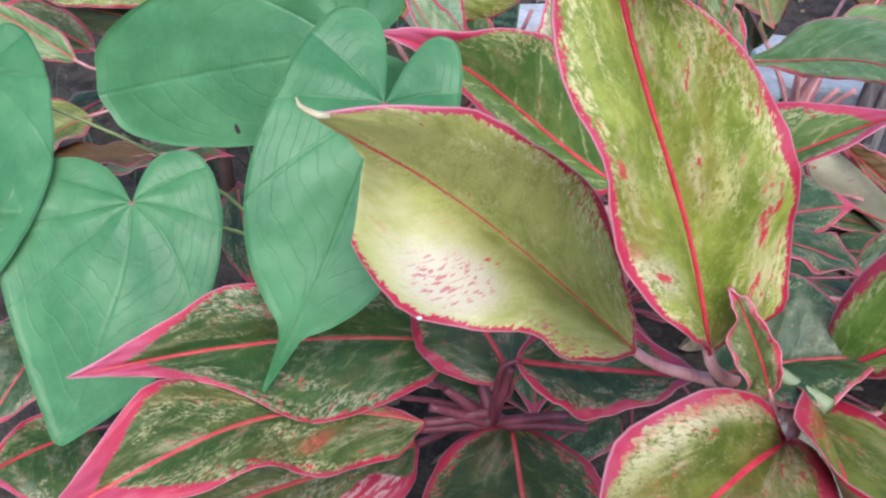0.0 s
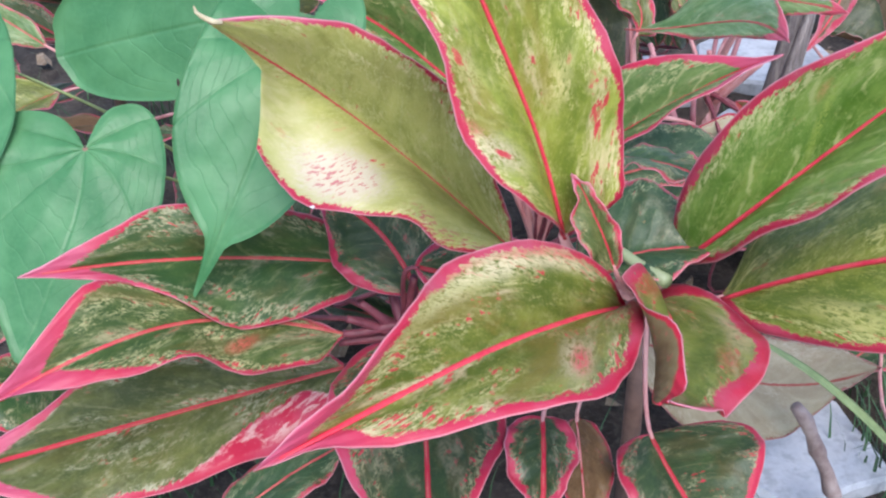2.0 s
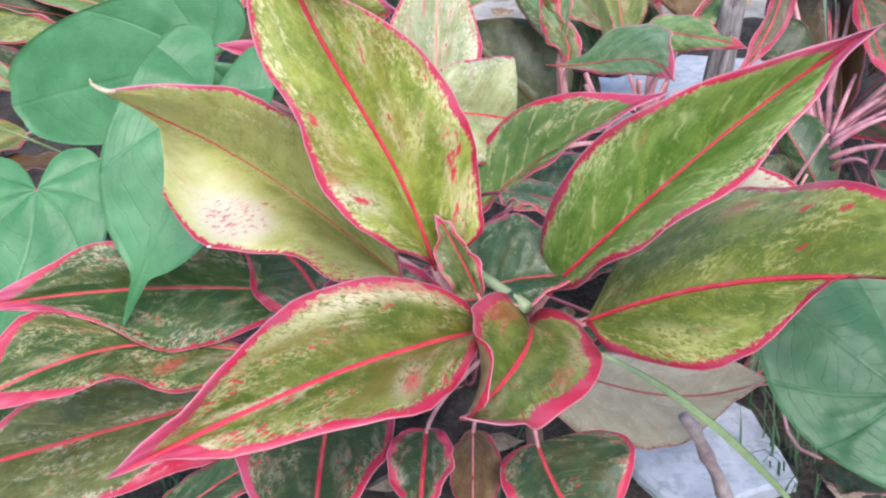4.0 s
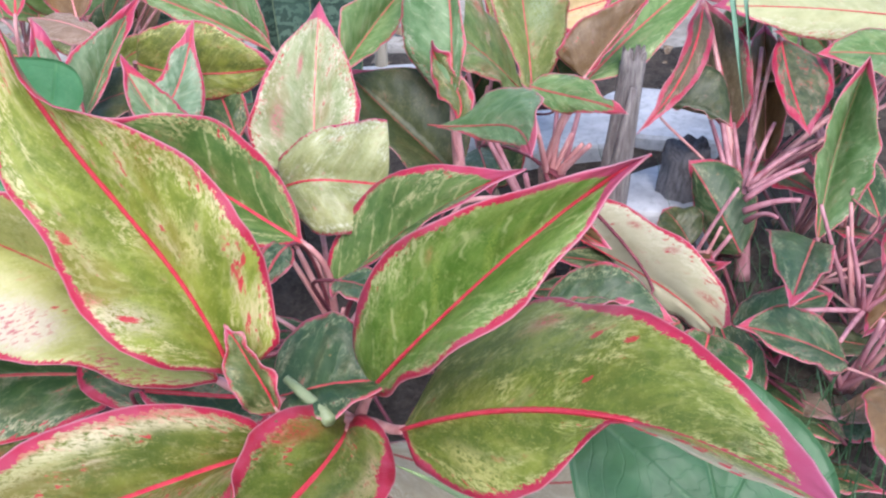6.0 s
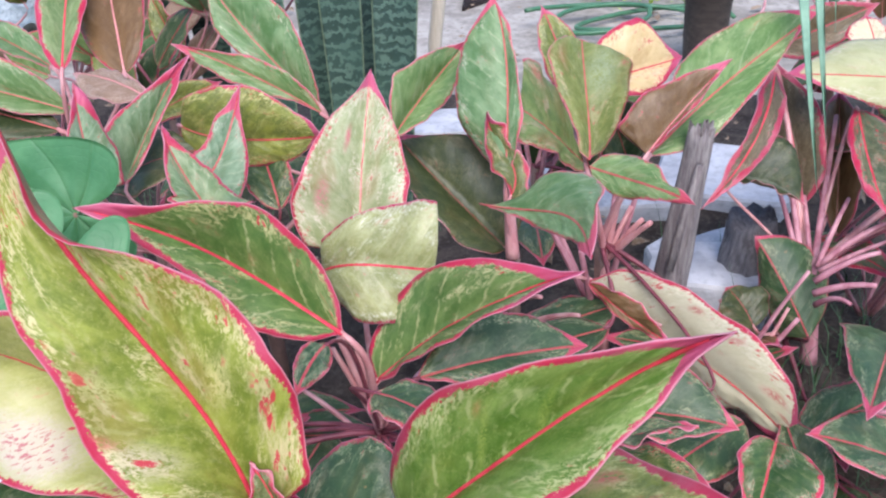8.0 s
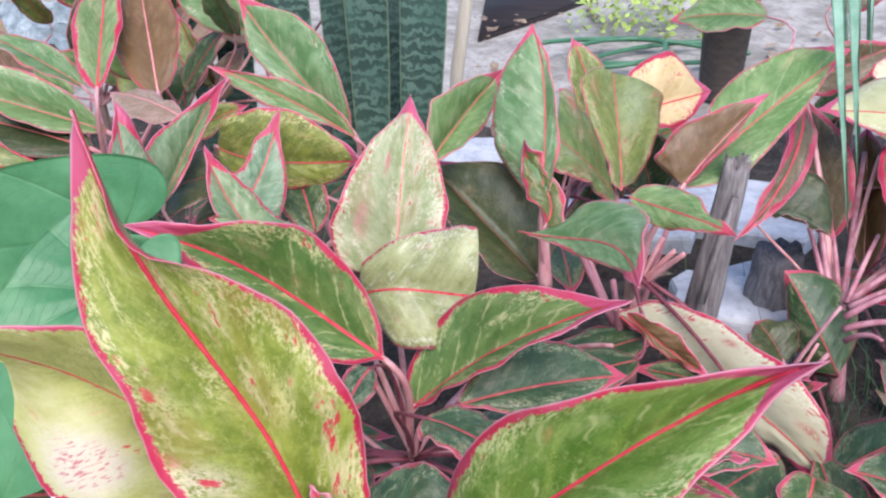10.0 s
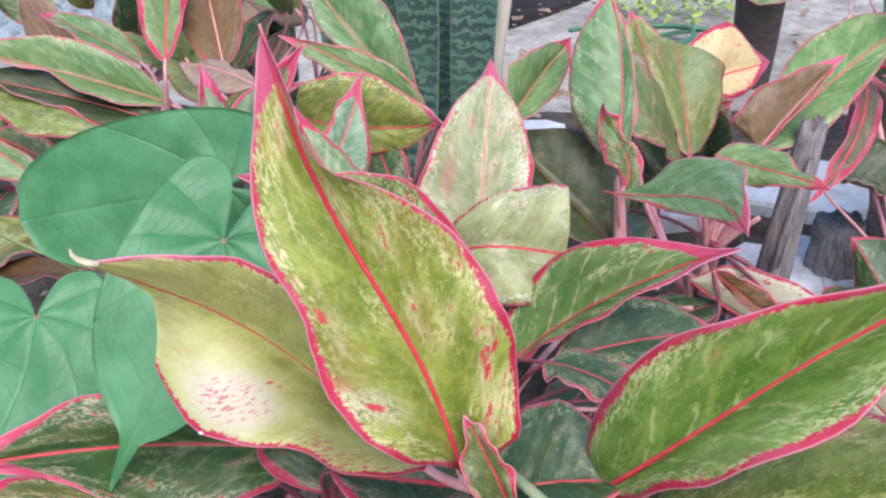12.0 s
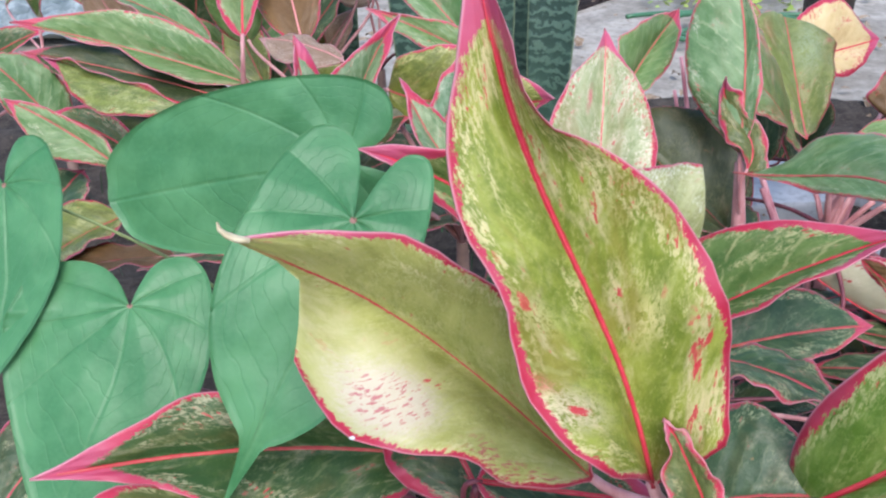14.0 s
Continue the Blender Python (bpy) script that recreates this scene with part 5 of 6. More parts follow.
leaf("backl", "crimson", (-0.251, 0.961, 0.377), (-0.269, 1.046, 0.435), (-0.288, 1.131, 0.481), (-0.302, 1.042, 0.426), (-0.245, 1.048, 0.428), um=.5, p=.5)
leaf("backl", "dry", (-0.124, 0.882, 0.378), (-0.174, 0.908, 0.387), (-0.224, 0.933, 0.384), (-0.160, 0.876, 0.373), (-0.183, 0.929, 0.389), um=.5, p=.5)
leaf("right", "pale", (0.351, 0.862, 0.165), (0.432, 0.805, 0.134), (0.566, 0.710, 0.062), (0.369, -0.168, 0.914), (-0.332, 0.139, -0.933), um=.33, um2=.67, more=(0.494, 0.729, 0.131), fold=0, facing=1, wl=[(0.05, 0.0413, -0.0013), (0.15, 0.0561, -0.0029), (0.27, 0.0637, -0.0036), (0.40, 0.0641, -0.0032), (0.54, 0.0582, -0.0018), (0.68, 0.0613, -0.0054), (0.80, 0.0455, -0.0061), (0.91, 0.0186, -0.0034)], wr=[(0.05, 0.0010, -0.0055), (0.15, 0.0010, -0.0110), (0.27, 0.0010, -0.0138), (0.40, 0.0139, -0.0115), (0.54, 0.0320, -0.0068), (0.68, 0.0372, -0.0049), (0.80, 0.0245, -0.0059), (0.91, 0.0174, -0.0021)])
leaf("right", "dark", (0.656, 0.769, 0.167), (0.614, 0.682, 0.193), (0.572, 0.594, 0.206), (0.665, 0.698, 0.178), (0.590, 0.750, 0.182), um=.5, p=.4, wl=[(0.117, 0.0225), (0.508, 0.0245), (0.833, 0.0125)], wr=[(0.233, 0.0481), (0.567, 0.0331), (0.846, 0.0093)])
leaf("right", "green", (0.698, 0.860, 0.109), (0.730, 0.937, 0.190), (0.745, 0.933, 0.314), (0.679, 0.901, 0.211), (0.765, 0.903, 0.233), um=.5, p=.45, wl=[(0.112, 0.0238), (0.321, 0.0495), (0.625, 0.0589), (0.833, 0.0444), (0.929, 0.0182)], wr=[(0.133, 0.0321), (0.354, 0.0587), (0.638, 0.0546), (0.867, 0.0322), (0.962, 0.0102)])
leaf("right", "dark", (0.618, 0.884, 0.075), (0.588, 0.922, 0.128), (0.558, 0.960, 0.170), (0.575, 0.938, 0.105), (0.639, 0.951, 0.115), um=.5, p=.45, wl=[(0.1, 0.0347), (0.475, 0.033), (0.8, 0.0154)], wr=[(0.125, 0.03), (0.379, 0.0535), (0.675, 0.0504), (0.892, 0.0288)])
leaf("right", "dark", (0.660, 0.644, 0.100), (0.598, 0.632, 0.139), (0.535, 0.621, 0.165), (0.590, 0.601, 0.130), (0.617, 0.667, 0.140), um=.5, p=.45)
leaf("right", "mid", (0.509, 0.615, 0.159), (0.493, 0.576, 0.149), (0.477, 0.536, 0.128), (0.537, 0.573, 0.146), (0.466, 0.577, 0.156), um=.5, p=.45, stalk=0)
leaf("right", "ivory", (0.904, 1.125, 0.287), (0.745, 1.088, 0.319), (0.586, 1.051, 0.339), (0.721, 1.060, 0.291), (0.693, 1.152, 0.345), um=.5, p=.5)
leaf("right", "brownred", (0.587, 1.099, 0.325), (0.547, 0.986, 0.282), (0.480, 0.912, 0.231), (0.572, 1.002, 0.279), (0.537, 0.994, 0.296), um=.5, p=.35)
leaf("right", "brownred", (0.632, 1.042, 0.169), (0.623, 1.112, 0.242), (0.606, 1.183, 0.310), (0.562, 1.086, 0.254), (0.656, 1.092, 0.245), um=.5, p=.45)
leaf("right", "brown", (0.682, 1.042, 0.124), (0.692, 1.117, 0.201), (0.701, 1.192, 0.267), (0.652, 1.090, 0.206), (0.716, 1.099, 0.210), um=.5, p=.5)
leaf("mid", "dark", (0.328, 0.468, 0.276), (0.366, 0.468, 0.297), (0.403, 0.467, 0.307), (0.363, 0.481, 0.294), (0.364, 0.441, 0.306), um=.5, p=.45)
leaf("mid", "mid", (0.342, 0.496, 0.249), (0.381, 0.468, 0.261), (0.420, 0.440, 0.261), (0.387, 0.486, 0.263), (0.367, 0.444, 0.256), um=.5, p=.45)
leaf("back", "green", (0.574, 1.297, 0.382), (0.509, 1.314, 0.379), (0.444, 1.331, 0.363), (0.505, 1.275, 0.355), (0.521, 1.345, 0.394), um=.5, p=.45)
leaf("right", "green", (0.880, 1.047, 0.258), (0.795, 1.025, 0.281), (0.710, 1.002, 0.292), (0.780, 0.982, 0.256), (0.793, 1.064, 0.290), um=.5, p=.45)
leaf("right", "pale", (0.799, 1.350, 0.258), (0.794, 1.374, 0.284), (0.789, 1.398, 0.299), (0.757, 1.358, 0.277), (0.816, 1.367, 0.283), um=.5, p=.45)
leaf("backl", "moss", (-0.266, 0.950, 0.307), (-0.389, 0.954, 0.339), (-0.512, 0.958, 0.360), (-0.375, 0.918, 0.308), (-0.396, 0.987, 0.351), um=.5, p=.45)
leaf("backl", "mid", (-0.356, 0.874, 0.274), (-0.410, 0.887, 0.299), (-0.463, 0.900, 0.311), (-0.408, 0.857, 0.284), (-0.404, 0.908, 0.305), um=.5, p=.45)
leaf("backl", "olive", (-0.324, 0.753, 0.262), (-0.362, 0.716, 0.253), (-0.400, 0.680, 0.231), (-0.339, 0.685, 0.248), (-0.392, 0.743, 0.259), um=.5, p=.45)
leaf("backl", "brown", (-0.256, 0.706, 0.248), (-0.318, 0.686, 0.251), (-0.379, 0.666, 0.243), (-0.299, 0.656, 0.249), (-0.328, 0.709, 0.247), um=.5, p=.45)
leaf("right", "rosy", (0.691, 1.082, 0.281), (0.680, 0.982, 0.255), (0.691, 0.924, 0.217), (0.729, 1.007, 0.250), (0.661, 1.004, 0.256), um=.5, p=.45)
leaf("right", "moss", (0.524, 0.978, 0.236), (0.566, 0.970, 0.231), (0.609, 0.961, 0.213), (0.566, 1.013, 0.266), (0.564, 0.958, 0.235), um=.5, p=.45)
leaf("main", "brown", (0.157, 0.364, 0.179), (0.156, 0.320, 0.172), (0.155, 0.277, 0.153), (0.177, 0.319, 0.164), (0.139, 0.319, 0.165), um=.5, p=.45)
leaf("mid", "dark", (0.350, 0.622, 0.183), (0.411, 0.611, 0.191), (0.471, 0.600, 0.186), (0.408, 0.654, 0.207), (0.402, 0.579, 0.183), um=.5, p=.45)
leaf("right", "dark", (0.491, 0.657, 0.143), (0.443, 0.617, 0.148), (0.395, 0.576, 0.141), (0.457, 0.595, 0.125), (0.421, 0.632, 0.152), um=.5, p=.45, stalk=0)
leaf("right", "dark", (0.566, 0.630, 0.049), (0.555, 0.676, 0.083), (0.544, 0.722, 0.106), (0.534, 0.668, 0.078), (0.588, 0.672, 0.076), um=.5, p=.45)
leaf("right", "moss", (0.549, 0.872, 0.099), (0.535, 0.891, 0.120), (0.520, 0.911, 0.128), (0.506, 0.876, 0.112), (0.564, 0.909, 0.118), um=.5, p=.45)
leaf("right", "brown", (0.342, 0.694, 0.273), (0.382, 0.680, 0.244), (0.418, 0.666, 0.226), (0.387, 0.685, 0.260), (0.369, 0.685, 0.244), um=.5, p=.45, rib=0, stalk=0)
leaf("left", "dark", (-0.319, 0.603, 0.148), (-0.341, 0.553, 0.135), (-0.362, 0.502, 0.109), (-0.323, 0.532, 0.117), (-0.373, 0.576, 0.145), um=.5, p=.45)
leaf("left", "mid", (-0.287, 0.534, 0.084), (-0.316, 0.494, 0.103), (-0.346, 0.455, 0.111), (-0.312, 0.456, 0.078), (-0.326, 0.517, 0.113), um=.5, p=.45)
leaf("vine", "dark", (-0.187, 0.711, 0.214), (-0.173, 0.663, 0.195), (-0.160, 0.615, 0.165), (-0.145, 0.660, 0.193), (-0.194, 0.665, 0.183), um=.5, p=.45)
leaf("right", "brown", (0.715, 0.625, 0.065), (0.694, 0.578, 0.064), (0.674, 0.532, 0.051), (0.710, 0.567, 0.068), (0.661, 0.566, 0.069), um=.5, p=.45)
leaf("right", "dark", (0.657, 0.633, 0.025), (0.607, 0.602, 0.042), (0.558, 0.571, 0.046), (0.614, 0.578, 0.016), (0.606, 0.627, 0.038), um=.5, p=.45)
leaf("right", "moss", (0.673, 0.806, 0.075), (0.643, 0.771, 0.075), (0.612, 0.737, 0.062), (0.660, 0.753, 0.066), (0.633, 0.801, 0.070), um=.5, p=.45)
leaf("backl", "green", (-0.454, 0.918, 0.276), (-0.491, 0.914, 0.332), (-0.527, 0.909, 0.376), (-0.507, 0.897, 0.311), (-0.475, 0.951, 0.337), um=.5, p=.45)
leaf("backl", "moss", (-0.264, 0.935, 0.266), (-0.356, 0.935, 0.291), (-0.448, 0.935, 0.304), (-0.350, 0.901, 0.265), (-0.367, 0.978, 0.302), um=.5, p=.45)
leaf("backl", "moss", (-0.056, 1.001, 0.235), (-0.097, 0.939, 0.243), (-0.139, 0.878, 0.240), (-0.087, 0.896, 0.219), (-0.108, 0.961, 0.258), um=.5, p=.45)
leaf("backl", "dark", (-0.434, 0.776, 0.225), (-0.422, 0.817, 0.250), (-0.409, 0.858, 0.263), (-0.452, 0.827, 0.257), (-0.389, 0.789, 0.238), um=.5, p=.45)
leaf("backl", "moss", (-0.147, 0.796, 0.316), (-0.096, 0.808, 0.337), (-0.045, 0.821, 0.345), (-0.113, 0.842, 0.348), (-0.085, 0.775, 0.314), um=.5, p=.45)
leaf("backl", "dark", (0.039, 0.775, 0.301), (0.022, 0.810, 0.326), (0.004, 0.845, 0.340), (-0.002, 0.807, 0.318), (0.046, 0.813, 0.322), um=.5, p=.45)
vine_leaf("vine2", "vine_dark", (0.479, 0.337, 0.186), (0.487, 0.299, 0.188), (0.494, 0.262, 0.178), (0.515, 0.317, 0.189), (0.454, 0.294, 0.175))
# a leaf added only to darken the gap below the small vine leaf
leaf("right", "moss", (0.455, 0.417, 0.088), (0.479, 0.390, 0.098), (0.502, 0.364, 0.096), (0.492, 0.405, 0.106), (0.460, 0.371, 0.090), um=.5, p=.45)


# ---- bare leaf stalks ----
def stalk(key, a, b, radius=0.003, sag=0.01, mat="petiole"):
    """A leaf stalk from a (at the stem) to b."""
    who = PLANTS[key]
    a, b = Vector(a), Vector(b)
    bend = (a + b) / 2 + Vector((0, 0, sag))
    pts = bezier(a, a.lerp(bend, 0.7), b.lerp(bend, 0.7), b, 9)
    return part("petiole", tube(pts, [radius * (1.25 - 0.45 * i / 9) for i in range(10)], 8, who["at"]), mat, who["root"])


def stem(key, points, radius):
    who = PLANTS[key]
    pts = [Vector(q) for q in points]
    return part("stem", tube(pts, radius, 12, who["at"]), "stem", who["root"])


stem("main", [(0.215, 0.42, -0.02), (0.21, 0.41, 0.1), (0.200, 0.385, 0.262)], [0.008, 0.0075, 0.006])
stem("left", [(0.035, 0.47, -0.02), (0.037, 0.45, 0.1), (0.034, 0.425, 0.215)], [0.010, 0.009, 0.006])
stem("mid", [(0.155, 0.66, -0.02), (0.153, 0.64, 0.07), (0.151, 0.621, 0.150)], [0.011, 0.010, 0.007])
stem("back", [(0.272, 0.86, -0.02), (0.272, 0.85, 0.1), (0.272, 0.829, 0.22)], [0.010, 0.009, 0.007])
stem("back", [(0.38, 0.91, -0.02), (0.378, 0.90, 0.1), (0.37, 0.89, 0.20)], [0.012, 0.011, 0.008])
for x, y, z in ((0.0, 0.80, 0.22), (-0.13, 0.85, 0.2), (0.03, 1.02, 0.2), (-0.28, 1.0, 0.2)):
    stem("backl", [(x, y + 0.03, -0.02), (x, y + 0.02, 0.1), (x, y, z)], [0.010, 0.009, 0.006])
for x, y, z in ((0.60, 0.92, 0.07), (0.70, 0.84, 0.08), (0.56, 0.74, 0.05), (0.45, 0.86, 0.10)):
    stem("right", [(x, y + 0.01, -0.02), (x, y, z)], [0.011, 0.007])
for root, goal, thick, sag in (((0.617, 0.931, 0.108), (0.593, 1.011, 0.202), 0.0034, 0.012), ((0.618, 0.927, 0.119), (0.610, 1.024, 0.201), 0.0042, -0.006), ((0.624, 0.931, 0.125), (0.629, 1.030, 0.188), 0.0030, 0.004), ((0.625, 0.935, 0.131), (0.681, 1.124, 0.255), 0.0038, -0.012),
                               ((0.627, 0.932, 0.145), (0.670, 0.995, 0.203), 0.0030, 0.010), ((0.631, 0.934, 0.147), (0.710, 0.950, 0.199), 0.0036, 0.014), ((0.626, 0.921, 0.146), (0.693, 0.918, 0.189), 0.0028, 0.004), ((0.618, 0.905, 0.142), (0.683, 0.903, 0.184), 0.0034, 0.012),
                               ((0.617, 0.898, 0.130), (0.675, 0.874, 0.158), 0.0036, 0.010), ((0.619, 0.891, 0.119), (0.643, 0.852, 0.147), 0.0030, 0.016)):
    stalk("right", root, goal, thick, sag, "petiole_dusk")
stalk("right", (0.633, 0.913, 0.019), (0.627, 0.935, 0.131), 0.009, 0, "petiole_dusk")
for goal in ((0.359, 0.859, 0.260), (0.386, 0.891, 0.250), (0.413, 0.884, 0.234), (0.418, 0.856, 0.246), (0.404, 0.917, 0.232)):
    stalk("back", (0.376, 0.891, 0.175), goal, 0.0036, 0.004)
stalk("back", (0.376, 0.861, 0.070), (0.376, 0.892, 0.178), 0.0068, 0)
for a, b in (((0.272, 0.829, 0.19), (0.352, 0.850, 0.176)), ((0.268, 0.815, 0.16), (0.300, 0.740, 0.225)), ((0.150, 0.640, 0.10), (0.062, 0.690, 0.140)), ((0.276, 0.83, 0.12), (0.340, 0.760, 0.190)), ((0.380, 0.89, 0.10), (0.430, 0.800, 0.150))):
    stalk("back", a, b, 0.0028, 0.012)
stalk("back", (0.271, 0.825, 0.218), (0.265, 0.837, 0.295), 0.0062, 0)
for goal in ((0.696, 0.771, 0.169), (0.736, 0.749, 0.169), (0.700, 0.732, 0.144), (0.615, 0.694, 0.127), (0.655, 0.655, 0.117), (0.750, 0.743, 0.121)):
    stalk("right", (0.720, 0.753, 0.082), goal, 0.0028, 0.004, "petiole_dusk")
for goal in ((0.116, 0.617, 0.250), (0.134, 0.629, 0.248), (0.123, 0.614, 0.264), (0.162, 0.596, 0.210)):
    stalk("mid", (0.153, 0.614, 0.163), goal, 0.003, 0.003)
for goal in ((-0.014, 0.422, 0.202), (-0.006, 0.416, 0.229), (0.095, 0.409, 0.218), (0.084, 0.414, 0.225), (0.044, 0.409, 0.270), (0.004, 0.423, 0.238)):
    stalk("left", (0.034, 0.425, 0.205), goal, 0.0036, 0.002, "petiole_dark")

# the cut flower stalk in the heart of the front plant, and a blade under it
stub = PLANTS["main"]["root"]
tops = [Vector((0.163, 0.351, 0.334)), Vector((0.173, 0.343, 0.330)), Vector((0.184, 0.335, 0.325)), Vector((0.194, 0.319, 0.327))]
part("cut_stalk", tube(tops, [0.0028, 0.0036, 0.0040, 0.0044], 10, PLANTS["main"]["at"]), "stub", stub, "pale green cut flower stalk")


# ---- things round the plants ----
def thing(name, bm, material, label, category, group="", kind=""):
    return tagged(part(name, bm, material, None), label, category, group, kind)


def post(points, radii, sides=14, flute=0.12, seed=0.0, jag=0.0):
    """A weathered round post with long cracks and a ragged top."""
    bm = bmesh.new()
    rings = []
    pts = [Vector(q) for q in points]
    n = 26
    for i in range(n + 1):
        f = i / n * (len(pts) - 1)
        a = min(int(f), len(pts) - 2)
        c = pts[a].lerp(pts[a + 1], f - a)
        r = radii[a] + (radii[a + 1] - radii[a]) * (f - a)
        ring = []
        for j in range(sides * 2):
            ang = math.pi * j / sides
            rr = r * (1 + flute * noise.noise(Vector((math.cos(ang) * 2.5, math.sin(ang) * 2.5, seed + i * 0.06))) + 0.05 * noise.noise(Vector((math.cos(ang) * 7, math.sin(ang) * 7, seed + i * 0.3))))
            lift = jag * noise.noise(Vector((math.cos(ang) * 1.8, math.sin(ang) * 1.8, seed + 5))) if i == n else 0
            ring.append(bm.verts.new(c + Vector((rr * math.cos(ang), rr * math.sin(ang), lift))))
        rings.append(ring)
    m = sides * 2
    for a, b in zip(rings, rings[1:]):
        for j in range(m):
            bm.faces.new((a[j], a[(j + 1) % m], b[(j + 1) % m], b[j]))
    bm.faces.new(rings[0][::-1])
    mid = bm.verts.new(sum((v.co for v in rings[-1]), Vector()) / m - Vector((0, 0, jag * 0.4)))
    for j in range(m):
        bm.faces.new((rings[-1][j], rings[-1][(j + 1) % m], mid))
    return bm


stake = thing("wooden_stake", post([(0.438, 0.884, -0.03), (0.45, 0.88, 0.175), (0.463, 0.876, 0.345)], [0.022, 0.019, 0.0140], seed=2.0, jag=0.02), "old_wood", "weathered grey wooden stake with a broken top", "stake")
for dx, dy, dz, h in ((-0.008, -0.004, 0.334, 0.022), (0.005, -0.007, 0.330, 0.018), (0.003, 0.006, 0.332, 0.024)):
    foot = Vector((0.465 + dx, 0.876 + dy, dz))
    bm = bmesh.new()
    base = [bm.verts.new(foot + Vector((0.006 * math.cos(a), 0.0035 * math.sin(a), 0.004 * math.sin(2 * a)))) for a in (0.3, 1.6, 2.9, 4.1, 5.3)]
    high = [bm.verts.new(foot + Vector((0.003 * math.cos(a) - dx * 0.2, 0.002 * math.sin(a), h * (0.8 + 0.2 * math.cos(3 * a))))) for a in (0.3, 1.6, 2.9, 4.1, 5.3)]
    for j in range(5):
        bm.faces.new((base[j], base[(j + 1) % 5], high[(j + 1) % 5], high[j]))
    bm.faces.new(high)
    part("splinter", bm, "old_wood", stake)
thing("tree_stump", post([(0.588, 1.021, -0.047), (0.580, 1.049, 0.056), (0.582, 1.072, 0.131)], [0.042, 0.038, 0.032], flute=0.3, seed=7.0, jag=0.03), "dark_wood", "dark weathered wooden stump behind the stake", "stump")
stick = thing("stick", tube([Vector((0.442, 0.851, 0.188)), Vector((0.452, 0.862, 0.245)), Vector((0.462, 0.856, 0.314))], [0.0045, 0.005, 0.004], 8), "old_wood", "thin pale stick leaning on the stake", "stick")


def strap(root, foot, top, width, lean, material, twist=0.0, name="leaf"):
    """An upright strap-shaped leaf, channelled and pointed."""
    foot, top = Vector(foot), Vector(top)
    org = root.location
    side = Vector((math.cos(lean), math.sin(lean), 0))
    bm = bmesh.new()
    la, lr = bm.loops.layers.uv.new("along"), bm.loops.layers.uv.new("reach")
    rows, data = [], {}
    n, across = 22, 6
    for layer in (0, 1):
        rows.append([])
        for i in range(n + 1):
            s = i / n
            c = foot.lerp(top, s)
            w = width * (0.62 + 0.5 * math.sin(min(1, s * 1.3) * 1.6)) * (1 if s < 0.8 else max(0.02, 1 - ((s - 0.8) / 0.2) ** 1.6)) * 0.5
            sd = Matrix.Rotation(twist * s, 3, "Z") @ side
            nn = sd.cross((top - foot).normalized())
            row = []
            for j in range(-across, across + 1):
                v = j / across
                q = c + sd * w * v + nn * (0.25 * w * v * v + 0.003 * math.sin(s * 11 + foot.x * 50)) + nn * 0.0018 * (layer - 0.5)
                vert = bm.verts.new(q - org)
                data[vert] = (s, v, (1 - abs(v)) * w * 10, abs(v) * w * 10)
                row.append(vert)
            rows[layer].append(row)
    for layer in (0, 1):
        for i in range(n):
            for j in range(2 * across):
                q = (rows[layer][i][j], rows[layer][i][j + 1], rows[layer][i + 1][j + 1], rows[layer][i + 1][j])
                bm.faces.new(q if layer else q[::-1])
    for i in range(n):
        for j in (0, 2 * across):
            bm.faces.new((rows[0][i][j], rows[0][i + 1][j], rows[1][i + 1][j], rows[1][i][j]))
    bmesh.ops.recalc_face_normals(bm, faces=bm.faces)
    for f in bm.faces:
        for lo in f.loops:
            s, v, e, c = data[lo.vert]
            lo[la].uv, lo[lr].uv = (s, v), (e, c)
    return part(name, bm, material, root)


# the snake plant
k = Nodes("snake")
u, v = k.uv("along")
edge, mid = k.uv("reach")
obj = k.coords()
wob = k.noise(obj, 55.0, 5.0, 0.65)
wide = k.noise(obj, 14.0, 3.0)
bands = k.math("SINE", k.math("ADD", k.math("MULTIPLY", u, 210.0), k.math("MULTIPLY", wob, 20.0)))
col = k.mix(k.step(bands, -0.1, 0.5), (0.022, 0.050, 0.036), (0.080, 0.138, 0.100))
col = k.mix(k.step(wide, 0.4, 0.65, 0.6), col, (0.05, 0.105, 0.075))
col = k.mix(k.step(edge, 0.022, 0.012, 0.6), col, (0.20, 0.25, 0.14))
MATS["snake"] = k.finish(col, 0.45, k.math("ADD", wob, bands), 0.0008, 0.3, 0.5)
snake = new("snake_plant")
snake.location = (0.02, 1.36, 0.0)
tagged(snake, "dark green snake plant with pale banded upright leaves", "plant")
for fx, fy, tx, ty, tz, w, ln in ((-0.105, 1.35, -0.145, 1.40, 0.62, 0.065, 0.2), (0.002, 1.36, -0.008, 1.40, 0.66, 0.064, -0.1), (0.078, 1.33, 0.094, 1.36, 0.58, 0.068, -0.25), (-0.055, 1.42, -0.075, 1.5, 0.6, 0.06, 0.5), (-0.27, 1.55, -0.29, 1.58, 0.50, 0.062, 0.15), (-0.345, 1.60, -0.38, 1.62, 0.48, 0.056, -0.2), (0.030, 1.43, 0.036, 1.5, 0.55, 0.055, 0.3)):
    strap(snake, (fx, fy, -0.01), (tx, ty, tz), w, ln, "snake")


